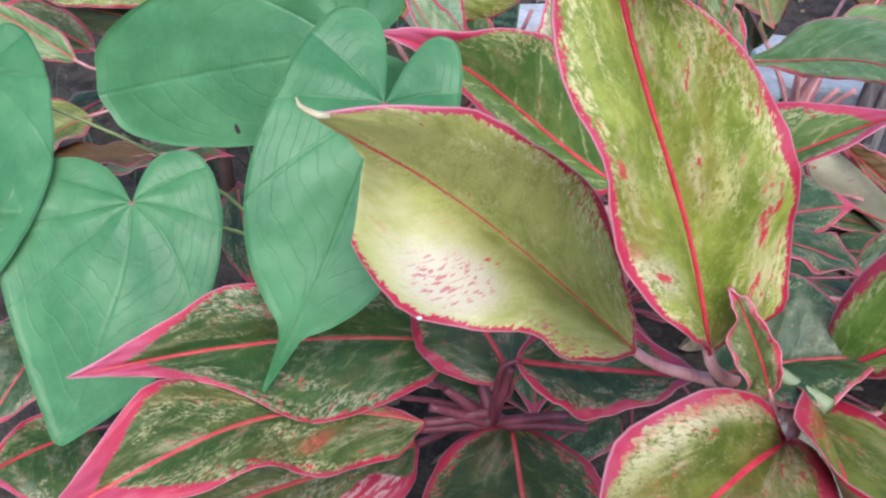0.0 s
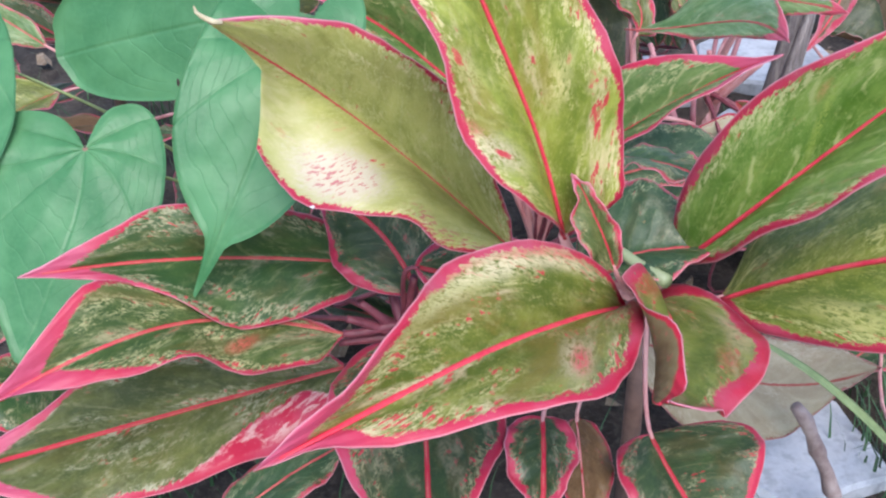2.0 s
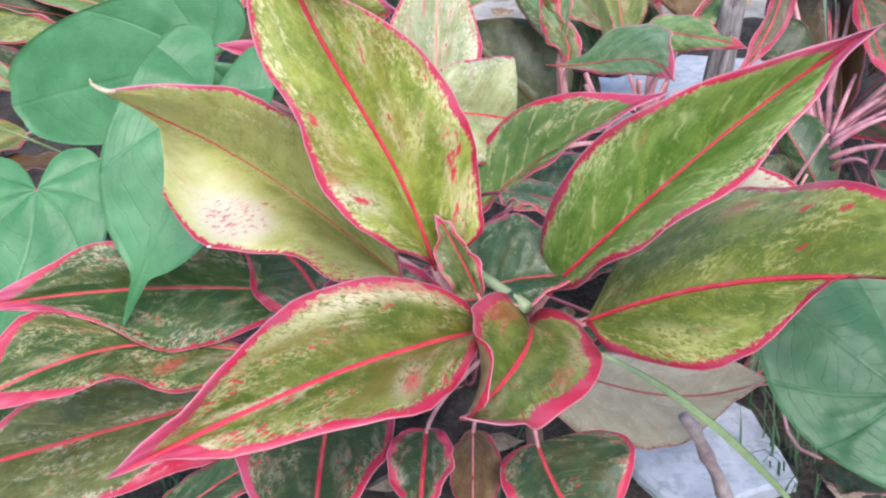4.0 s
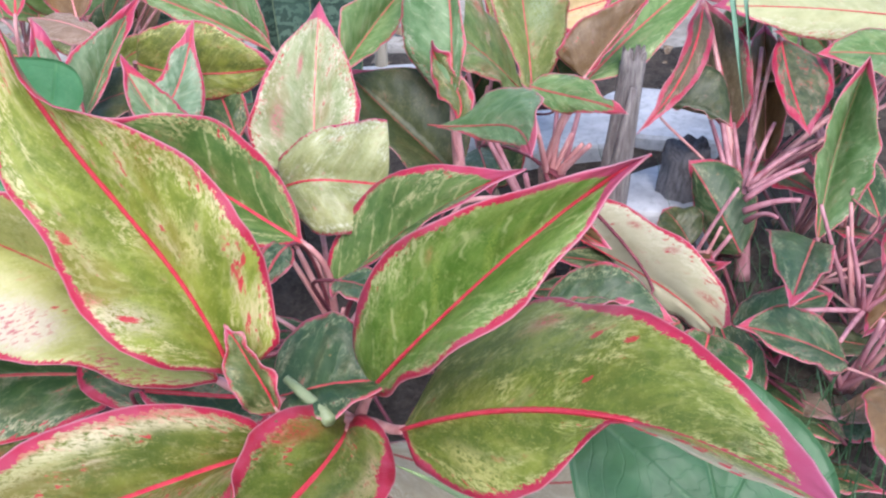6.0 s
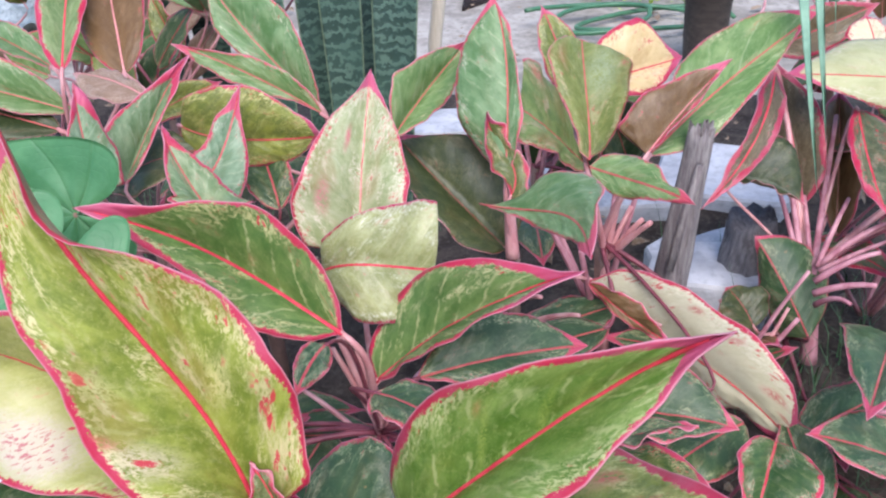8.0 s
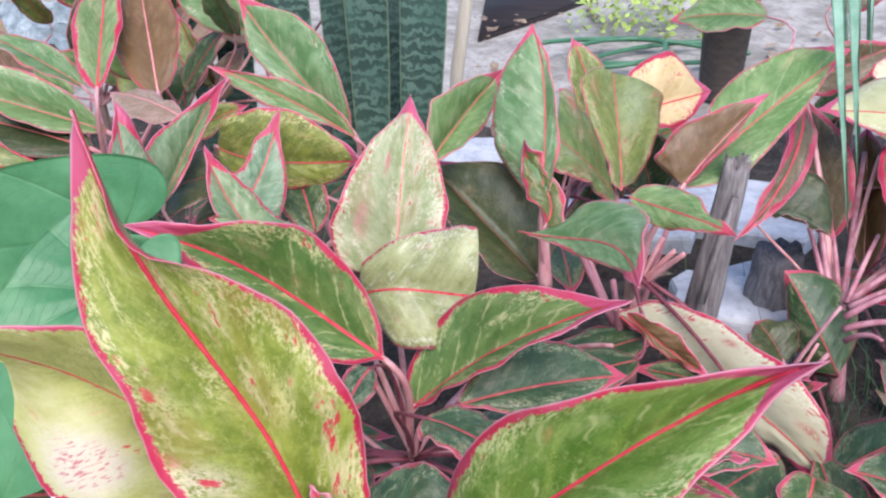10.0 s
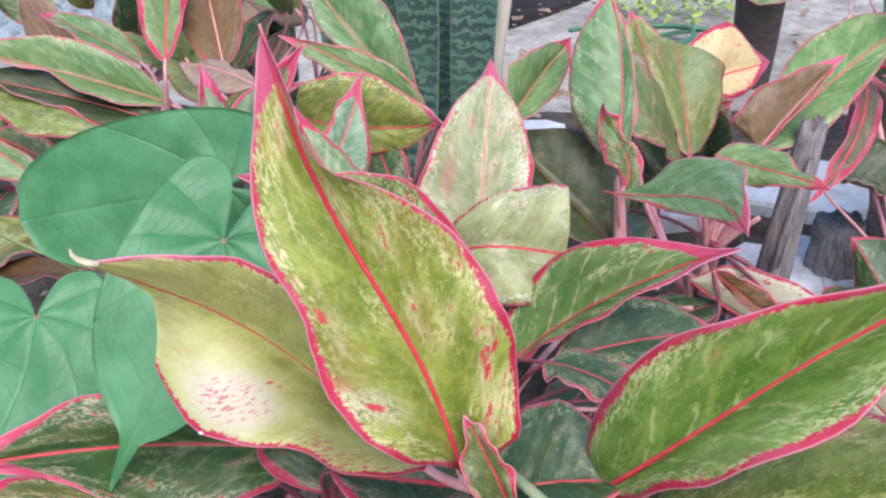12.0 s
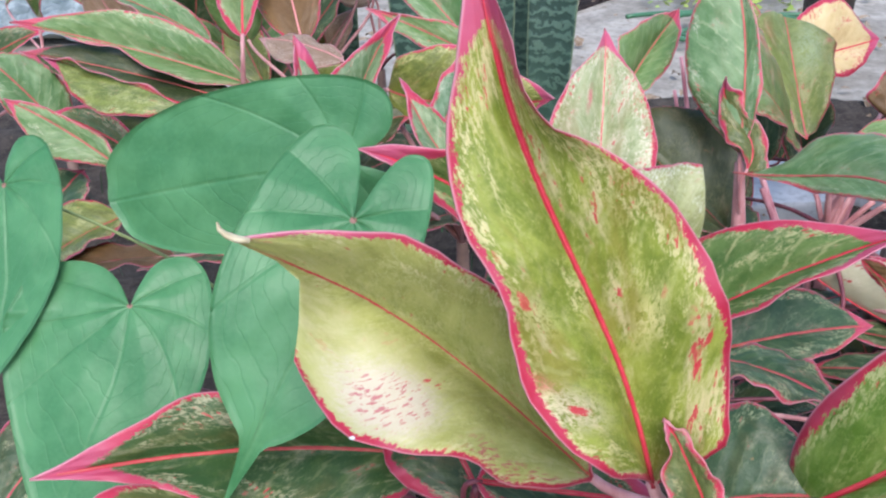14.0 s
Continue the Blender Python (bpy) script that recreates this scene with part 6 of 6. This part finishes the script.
# grass blades among the leaves
def blade(root, foot, mid, top, width, facing, mat="grass"):
    foot, mid, top = Vector(foot), Vector(mid), Vector(top)
    ctrl = mid * 2 - (foot + top) / 2
    face = Vector(facing)
    bm = bmesh.new()
    org = root.location
    n = 14
    lines = []
    for i in range(n + 1):
        s = i / n
        c = foot * (1 - s) ** 2 + ctrl * 2 * s * (1 - s) + top * s * s
        d = ((ctrl - foot) * (1 - s) + (top - ctrl) * s).normalized()
        sd = d.cross(face).normalized()
        w = width * 0.5 * min(1, 0.5 + 2 * s) * (1 - max(0, (s - 0.55) / 0.45) ** 1.8) + 0.0002
        nn = sd.cross(d)
        lines.append([bm.verts.new(c + sd * w * q + nn * h - org) for q, h in ((-1, 0.0008), (-0.5, 0.0002), (0, -0.0006), (0.5, 0.0002), (1, 0.0008), (0, -0.0012))])
    for a, b in zip(lines, lines[1:]):
        for j in range(6):
            bm.faces.new((a[j], a[(j + 1) % 6], b[(j + 1) % 6], b[j]))
    bmesh.ops.recalc_face_normals(bm, faces=bm.faces)
    return part("blade", bm, mat, root)


tuft = new("grass_tuft")
tuft.location = (0.92, 1.81, 0.0)
tagged(tuft, "tall pale green grass blades hanging over the leaves", "grass")
blade(tuft, (0.90, 1.80, 0.0), (0.595, 1.200, 0.600), (0.622, 0.966, 0.225), 0.020, (0, -1, 0.3), "grass_light")
blade(tuft, (0.92, 1.81, 0.0), (0.615, 1.210, 0.620), (0.627, 0.985, 0.281), 0.024, (0, -1, 0.3), "grass_light")
blade(tuft, (0.94, 1.82, 0.0), (0.690, 1.349, 0.600), (0.605, 0.959, 0.420), 0.012, (-0.3, -1, 0.4), "grass_light")
sprig = new("grass_sprig")
sprig.location = (0.42, 0.30, 0.0)
tagged(sprig, "single green grass stem arching under the leaves", "grass")
blade(sprig, (0.398, 0.287, 0.150), (0.313, 0.298, 0.247), (0.231, 0.306, 0.303), 0.0055, (0, -0.6, 0.8), "sprig")

# fine dark grass on the ground
verts, faces = [], []
rnd = random.Random(5)
for cx, cy, spread, count in ((0.66, 0.60, 0.10, 260), (0.52, 0.50, 0.06, 120), (-0.26, 0.36, 0.10, 220), (0.02, 0.22, 0.10, 200), (0.72, 0.95, 0.12, 160), (-0.08, 0.36, 0.06, 90), (-0.35, 1.25, 0.18, 160)):
    for i in range(count):
        x, y = rnd.gauss(cx, spread), rnd.gauss(cy, spread * 0.8)
        h, a = rnd.uniform(0.04, 0.13), rnd.uniform(0, 6.28)
        d = Vector((math.cos(a), math.sin(a), 0)) * h * rnd.uniform(0.2, 0.8)
        s = Vector((-math.sin(a), math.cos(a), 0)) * rnd.uniform(0.001, 0.0022)
        base = len(verts)
        for f in (0.0, 0.35, 0.7, 1.0):
            c = Vector((x, y, -0.01)) + d * f * f + Vector((0, 0, h * f * (1.25 - 0.35 * f)))
            w = s * (1 - f * 0.95)
            verts += [tuple(c - w), tuple(c + w)]
        faces += [(base + q, base + q + 1, base + q + 3, base + q + 2) for q in (0, 2, 4)]
mesh = bpy.data.meshes.new("grass")
mesh.from_pydata(verts, [], faces)
mesh.materials.append(MATS["grass"])
tagged(new("grass", mesh), "thin dark green grass growing on the soil", "grass", kind="stuff")

# the soil bed in which the plants grow
bm = bmesh.new()
nx, ny = 100, 70
grid = []
for i in range(nx + 1):
    row = []
    for j in range(ny + 1):
        x, y = -1.8 + 3.8 * i / nx, 0.02 + 2.0 * j / ny
        rim = min((x + 1.8) * 3, (2.0 - x) * 3, (y - 0.02) * 3, (2.02 - y) * 3, 1)
        z = -0.09 + 0.088 * max(0, min(1, rim * 1.6)) + 0.018 * noise.fractal(Vector((x * 7, y * 7, 1.0)), 1.0, 2.0, 4) 
        row.append(bm.verts.new((x, y, z)))
    grid.append(row)
for i in range(nx):
    for j in range(ny):
        bm.faces.new((grid[i][j], grid[i + 1][j], grid[i + 1][j + 1], grid[i][j + 1]))
thing("soil_bed", bm, "soil", "dark soil bed under the plants", "soil", kind="structure")


# pale slabs of broken concrete that show between the stalks
def slab(center, size, turn, height, seed):
    bm = bmesh.new()
    n = 14
    rnd = random.Random(seed)
    rim = []
    for i in range(n):
        a = 2 * math.pi * i / n
        r = 1.0 / max(abs(math.cos(a)), abs(math.sin(a))) * rnd.uniform(0.9, 1.02)
        rim.append((r * math.cos(a) * size[0] / 2, r * math.sin(a) * size[1] / 2))
    low = [bm.verts.new((x, y, -0.03)) for x, y in rim]
    up = [bm.verts.new((x, y, height - 0.006)) for x, y in rim]
    top = [bm.verts.new((x * 0.965, y * 0.965, height + rnd.uniform(-0.001, 0.001))) for x, y in rim]
    for a, b in ((low, up), (up, top)):
        for i in range(n):
            bm.faces.new((a[i], a[(i + 1) % n], b[(i + 1) % n], b[i]))
    bm.faces.new(top)
    bmesh.ops.transform(bm, matrix=pose(*center, 0, 0, turn), verts=bm.verts)
    ob = thing("concrete_slab", bm, "stone", "pale broken concrete slab lying on the soil", "slab", "concrete slabs")
    for q in ob.data.polygons:
        q.use_smooth = False
    return ob


slab((0.385, 0.50, 0.0), (0.15, 0.13), 20, 0.02, 1)
slab((0.40, 1.36, 0.0), (0.26, 0.16), 8, 0.03, 3)
slab((0.63, 1.42, 0.0), (0.24, 0.22), -15, 0.03, 4)
slab((0.58, 1.17, 0.0), (0.14, 0.12), 30, 0.02, 5)
slab((0.53, 1.05, 0.0), (0.17, 0.12), -8, 0.075, 9)
slab((0.12, 1.62, 0.0), (0.26, 0.12), 5, 0.03, 6)


# low leaves filling in under the plants, shade there put into their dark green
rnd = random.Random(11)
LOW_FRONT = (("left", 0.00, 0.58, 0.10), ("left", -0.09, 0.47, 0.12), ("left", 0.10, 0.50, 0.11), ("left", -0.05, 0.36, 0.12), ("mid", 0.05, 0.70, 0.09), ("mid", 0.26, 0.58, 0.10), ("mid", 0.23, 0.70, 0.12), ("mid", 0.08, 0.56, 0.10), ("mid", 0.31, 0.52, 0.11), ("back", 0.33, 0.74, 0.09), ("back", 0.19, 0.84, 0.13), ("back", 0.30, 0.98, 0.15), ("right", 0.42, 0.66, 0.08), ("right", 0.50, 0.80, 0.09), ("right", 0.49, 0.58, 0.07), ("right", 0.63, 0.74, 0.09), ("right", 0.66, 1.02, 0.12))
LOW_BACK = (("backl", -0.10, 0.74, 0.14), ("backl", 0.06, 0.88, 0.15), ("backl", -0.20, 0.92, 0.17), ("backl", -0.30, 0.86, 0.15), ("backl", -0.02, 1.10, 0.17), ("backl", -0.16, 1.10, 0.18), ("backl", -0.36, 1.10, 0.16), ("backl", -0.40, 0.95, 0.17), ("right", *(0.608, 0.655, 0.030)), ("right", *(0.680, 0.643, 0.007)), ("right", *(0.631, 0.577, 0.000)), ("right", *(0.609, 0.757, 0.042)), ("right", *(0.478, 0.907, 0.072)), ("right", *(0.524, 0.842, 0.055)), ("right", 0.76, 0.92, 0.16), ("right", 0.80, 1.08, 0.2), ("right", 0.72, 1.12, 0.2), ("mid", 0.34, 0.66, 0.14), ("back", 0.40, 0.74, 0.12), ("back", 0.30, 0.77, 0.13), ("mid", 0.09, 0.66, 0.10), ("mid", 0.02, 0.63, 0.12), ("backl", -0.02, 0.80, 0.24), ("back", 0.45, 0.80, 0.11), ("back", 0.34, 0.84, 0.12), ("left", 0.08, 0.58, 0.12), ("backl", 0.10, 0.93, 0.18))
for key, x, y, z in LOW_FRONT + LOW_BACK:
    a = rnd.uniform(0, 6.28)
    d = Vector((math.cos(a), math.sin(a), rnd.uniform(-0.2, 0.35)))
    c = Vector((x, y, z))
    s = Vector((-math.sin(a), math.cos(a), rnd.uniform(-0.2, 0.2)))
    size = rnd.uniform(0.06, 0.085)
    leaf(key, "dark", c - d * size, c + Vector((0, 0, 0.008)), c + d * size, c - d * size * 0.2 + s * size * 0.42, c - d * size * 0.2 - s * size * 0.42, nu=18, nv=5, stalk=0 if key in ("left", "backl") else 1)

# more bare stalks and small withered leaves at the foot of the leggy plant
rnd = random.Random(41)
for x, y, count in ((0.745, 0.80, 11), (0.690, 0.70, 8), (0.770, 0.93, 9), (0.735, 1.03, 7), (0.530, 0.86, 4)):
    for i in range(count):
        a = rnd.uniform(0, 6.28)
        r = rnd.uniform(0.03, 0.085)
        stalk("right", (x + rnd.uniform(-0.012, 0.012), y, 0.01), (x + r * math.cos(a), y + r * math.sin(a), rnd.uniform(0.07, 0.19)), rnd.uniform(0.0021, 0.0034), rnd.uniform(-0.015, 0.02), rnd.choice(("petiole_dusk", "petiole_dusk", "petiole")))
for mat, x, y, z in (("rosy", 0.755, 0.88, 0.10), ("brown", 0.765, 0.775, 0.07), ("moss", 0.685, 0.735, 0.05), ("dry", 0.72, 0.66, 0.04), ("brownred", 0.765, 1.05, 0.13), ("rosy", 0.70, 0.985, 0.12), ("brown", 0.55, 0.90, 0.06), ("moss", 0.43, 0.86, 0.06), ("brownred", 0.80, 0.84, 0.12), ("dry", 0.63, 0.66, 0.03)):
    a = rnd.uniform(0, 6.28)
    d = Vector((math.cos(a), math.sin(a), rnd.uniform(-0.2, 0.5))).normalized()
    c = Vector((x, y, z))
    side = Vector((-math.sin(a), math.cos(a), rnd.uniform(-0.3, 0.3)))
    size = rnd.uniform(0.045, 0.07)
    leaf("right", mat, c - d * size, c + Vector((0, 0, 0.006)), c + d * size, c + side * size * 0.42, c - side * size * 0.42, nu=18, nv=5)

# a pale knotty twig that rises from the slab
pts = [Vector((0.382, 0.384, 0.043)), Vector((0.373, 0.389, 0.069)), Vector((0.369, 0.391, 0.075)), Vector((0.362, 0.393, 0.094)), Vector((0.355, 0.395, 0.107)), Vector((0.352, 0.396, 0.113)), Vector((0.345, 0.398, 0.129)), Vector((0.339, 0.400, 0.141)), Vector((0.329, 0.402, 0.154))]
thing("twig", tube(pts, [0.0055, 0.0054, 0.0072, 0.0054, 0.0052, 0.0070, 0.0050, 0.0062, 0.0046], 9), "twig_bark", "short pale knotty twig over the slab", "twig")

# leaves of the plants further back
rnd = random.Random(23)
for key, count, xs, ys, zs, kinds in (("far_left", 34, (-0.85, -0.12), (1.22, 1.62), (0.18, 0.40), ("green", "green", "mid", "dark", "dry", "olive", "dark")),
                                      ("far_mid", 9, (0.18, 0.46), (1.16, 1.40), (0.08, 0.22), ("dark", "dark", "green")),
                                      ("far_right", 24, (0.76, 1.2), (1.22, 1.72), (0.12, 0.40), ("green", "brownred", "rosy", "dark", "brown", "green"))):
    for i in range(count):
        c = Vector((rnd.uniform(*xs), rnd.uniform(*ys), rnd.uniform(*zs)))
        d = Vector((rnd.uniform(-0.8, 0.8), rnd.uniform(-0.5, 0.3), rnd.uniform(0.15, 0.9))).normalized()
        face = Vector((rnd.uniform(-0.4, 0.4), -1, rnd.uniform(0.4, 1.1))).normalized()
        s = d.cross(face).normalized()
        size = rnd.uniform(0.065, 0.095)
        w = size * rnd.uniform(0.36, 0.46)
        fold = face * w * rnd.uniform(0.0, 0.5)
        leaf(key, rnd.choice(kinds), c - d * size, c + face * 0.006, c + d * size, c - d * size * 0.15 - s * w + fold, c - d * size * 0.15 + s * w + fold, nu=20, nv=5, p=0.4)
for x, y, z, key in ((-0.45, 1.25, 0.16, "far_left"), (-0.62, 1.20, 0.14, "far_left"), (-0.28, 1.32, 0.16, "far_left"), (0.30, 1.24, 0.12, "far_mid"), (0.86, 1.24, 0.16, "far_right"), (0.80, 1.10, 0.12, "far_right"), (-0.50, 1.47, 0.16, "far_left"), (-0.20, 1.50, 0.16, "far_left"), (-0.74, 1.44, 0.15, "far_left"), (0.94, 1.50, 0.16, "far_right"), (1.10, 1.42, 0.15, "far_right"), (0.84, 1.64, 0.16, "far_right")):
    stem(key, [(x, y + 0.01, -0.02), (x, y, z)], [0.011, 0.007])

rnd = random.Random(31)
for key, x, y, z, count in (("far_right", 0.86, 1.24, 0.04, 9), ("far_right", 0.80, 1.10, 0.03, 7), ("far_mid", 0.30, 1.24, 0.03, 6), ("back", 0.37, 0.89, 0.06, 5), ("backl", -0.13, 0.85, 0.05, 6), ("backl", 0.03, 1.02, 0.05, 6), ("far_left", -0.45, 1.25, 0.05, 8)):
    for i in range(count):
        a = rnd.uniform(0, 6.28)
        stalk(key, (x, y, z + rnd.uniform(0, 0.05)), (x + 0.07 * math.cos(a), y + 0.05 * math.sin(a), z + rnd.uniform(0.14, 0.24)), rnd.uniform(0.0028, 0.0040), rnd.uniform(-0.01, 0.012), "petiole_dusk")

# a hole eaten in one vine leaf, a white drip and the curled end of the torn leaf
bm = bmesh.new()
ring = [bm.verts.new((0.0022 * math.cos(a), 0.0040 * math.sin(a), 0.0002 * math.sin(3 * a))) for a in (i * math.pi / 8 for i in range(16))]
back = [bm.verts.new(v.co - Vector((0, 0, 0.0006))) for v in ring]
bm.faces.new(ring)
for i in range(16):
    bm.faces.new((ring[i], back[i], back[(i + 1) % 16], ring[(i + 1) % 16]))
way = Vector((0.22, -0.83, 0.51)).normalized()
bmesh.ops.transform(bm, matrix=Matrix.Translation(Vector((-0.142, 0.5629, 0.3511)) + way * 0.0008 - PLANTS["vine"]["at"]) @ way.to_track_quat("Z", "Y").to_matrix().to_4x4(), verts=bm.verts)
part("eaten_spot", bm, "soil", PLANTS["vine"]["root"], "small brown eaten spot")
pts = [Vector((-0.045, 0.329, 0.480)), Vector((-0.050, 0.328, 0.481)), Vector((-0.054, 0.326, 0.484)), Vector((-0.057, 0.327, 0.486)), Vector((-0.058, 0.328, 0.489))]
part("curled_tip", tube(pts, [0.0022, 0.0030, 0.0026, 0.0016, 0.0006], 8, PLANTS["main"]["at"], 0.5), "dry_tip", PLANTS["main"]["root"], "curled dry leaf tip")
bm = bmesh.new()
bmesh.ops.create_uvsphere(bm, u_segments=12, v_segments=8, radius=0.0010)
bmesh.ops.transform(bm, matrix=Matrix.Translation(Vector((-0.009, 0.3304, 0.3722)) - PLANTS["main"]["at"]) @ Matrix.Diagonal((1.8, 1, 0.9, 1)), verts=bm.verts)
part("drip", bm, "stone", PLANTS["main"]["root"], "white dried drip")

# far yard: a dark board, a coiled hose, a pale pole, a dark pot
bm = bmesh.new()
corners = ((0.100, 2.60), (0.56, 3.20), (0.36, 3.44), (0.10, 3.05))
low = [bm.verts.new((x, y, -0.066)) for x, y in corners]
top = [bm.verts.new((x, y, -0.046)) for x, y in corners]
for i in range(4):
    bm.faces.new((low[i], low[(i + 1) % 4], top[(i + 1) % 4], top[i]))
bm.faces.new(top)
bmesh.ops.bevel(bm, geom=list(bm.edges), offset=0.004, segments=2, affect="EDGES")
bmesh.ops.recalc_face_normals(bm, faces=bm.faces)
board = thing("wooden_board", bm, "wet_board", "dark wet wooden board lying on the yard", "board")
pts = []
for i in range(60):
    a = i * 0.26
    pts.append(Vector((0.66 + (0.17 + 0.03 * math.sin(a * 0.37)) * math.cos(a) - 0.004 * i, 2.42 + (0.10 + 0.02 * math.cos(a * 0.6)) * math.sin(a + 0.3), -0.035 + 0.012 * (i // 24) + 0.006 * math.sin(a * 1.7))))
thing("garden_hose", tube(pts, 0.0065, 8), "hose", "green garden hose lying in two loose loops", "hose")
thing("pole", tube([Vector((0.100, 1.68, -0.06)), Vector((0.112, 1.67, 0.17)), Vector((0.145, 1.66, 0.42)), Vector((0.170, 1.66, 0.62))], [0.013, 0.013, 0.012, 0.011], 12), "bamboo", "thin pale pole standing behind the snake plant", "pole")
bm = bmesh.new()
prof = [(0.046, -0.05), (0.050, 0.0), (0.057, 0.17), (0.064, 0.175), (0.064, 0.20), (0.057, 0.20), (0.054, 0.16), (0.0, 0.16)]
rings = []
for r, z in prof:
    rings.append([bm.verts.new((0.705 + r * math.cos(i * math.pi / 14), 2.17 + r * math.sin(i * math.pi / 14), z)) for i in range(28)] if r else [bm.verts.new((0.705, 2.17, z))])
for a, b in zip(rings, rings[1:]):
    for i in range(28):
        if len(b) == 1:
            bm.faces.new((a[i], a[(i + 1) % 28], b[0]))
        else:
            bm.faces.new((a[i], a[(i + 1) % 28], b[(i + 1) % 28], b[i]))
bmesh.ops.recalc_face_normals(bm, faces=bm.faces)
thing("flower_pot", bm, "plank", "dark empty plastic flower pot", "pot")

# a crumpled plastic sheet and a low sunlit shrub at the back of the yard
bm = bmesh.new()
n = 30
grid = [[bm.verts.new((-1.20 + 0.62 * (i / n - 0.5) + 0.03 * noise.noise(Vector((i, j, 2.0)) * 0.3), 2.51 + 0.5 * (j / n - 0.5), -0.03 + 0.075 * abs(noise.fractal(Vector((i * 0.22, j * 0.22, 4.0)), 0.8, 2.0, 4)))) for j in range(n + 1)] for i in range(n + 1)]
for i in range(n):
    for j in range(n):
        bm.faces.new((grid[i][j], grid[i + 1][j], grid[i + 1][j + 1], grid[i][j + 1]))
thing("plastic_sheet", bm, "plastic", "crumpled pale plastic sheet lying on the yard", "sheet")
verts, faces = [], []
rnd = random.Random(17)
for i in range(700):
    a, r, h = rnd.uniform(0, 6.28), 0.16 * rnd.random() ** 0.5, rnd.uniform(0.0, 0.16)
    c = Vector((0.60 + r * math.cos(a) * 1.5, 2.72 + r * math.sin(a), -0.05 + h))
    d = Vector((rnd.uniform(-1, 1), rnd.uniform(-1, 1), rnd.uniform(-0.2, 0.8))).normalized()
    s = d.cross(Vector((rnd.uniform(-1, 1), rnd.uniform(-1, 1), 1))).normalized()
    size = rnd.uniform(0.012, 0.03)
    base = len(verts)
    verts += [tuple(c), tuple(c + d * size * 0.5 + s * size * 0.3), tuple(c + d * size), tuple(c + d * size * 0.5 - s * size * 0.3)]
    faces.append((base, base + 1, base + 2, base + 3))
mesh = bpy.data.meshes.new("shrub")
mesh.from_pydata(verts, [], faces)
mesh.materials.append(MATS["shrub"])
tagged(new("shrub", mesh), "low yellow-green sunlit shrub behind the bed", "shrub", kind="stuff")

# dry leaf litter and grit on the ground
verts, faces = [], []
rnd = random.Random(8)
for i in range(900):
    x, y = rnd.uniform(-1.6, 1.7), rnd.uniform(0.15, 2.9)
    a, r = rnd.uniform(0, 6.28), rnd.uniform(0.004, 0.03) if i % 3 else rnd.uniform(0.003, 0.008)
    z = 0.014 if y < 1.9 else -0.045
    n = 7
    base = len(verts)
    verts.append((x, y, z + r * 0.3))
    for j in range(n):
        b = 2 * math.pi * j / n
        p = Vector((r * math.cos(b), r * 0.45 * math.sin(b) * (1 - 0.3 * math.cos(b)), r * 0.25 * math.sin(2 * b + i)))
        p.rotate(Euler((rnd.uniform(-0.3, 0.3), rnd.uniform(-0.3, 0.3), a)))
        verts.append((x + p.x, y + p.y, z + p.z))
    faces += [(base, base + 1 + j, base + 1 + (j + 1) % n) for j in range(n)]
mesh = bpy.data.meshes.new("leaf_litter")
mesh.from_pydata(verts, [], faces)
mesh.materials.append(MATS["litter"])
tagged(new("leaf_litter", mesh), "dry brown leaf scraps scattered on the soil", "leaf litter", kind="stuff")
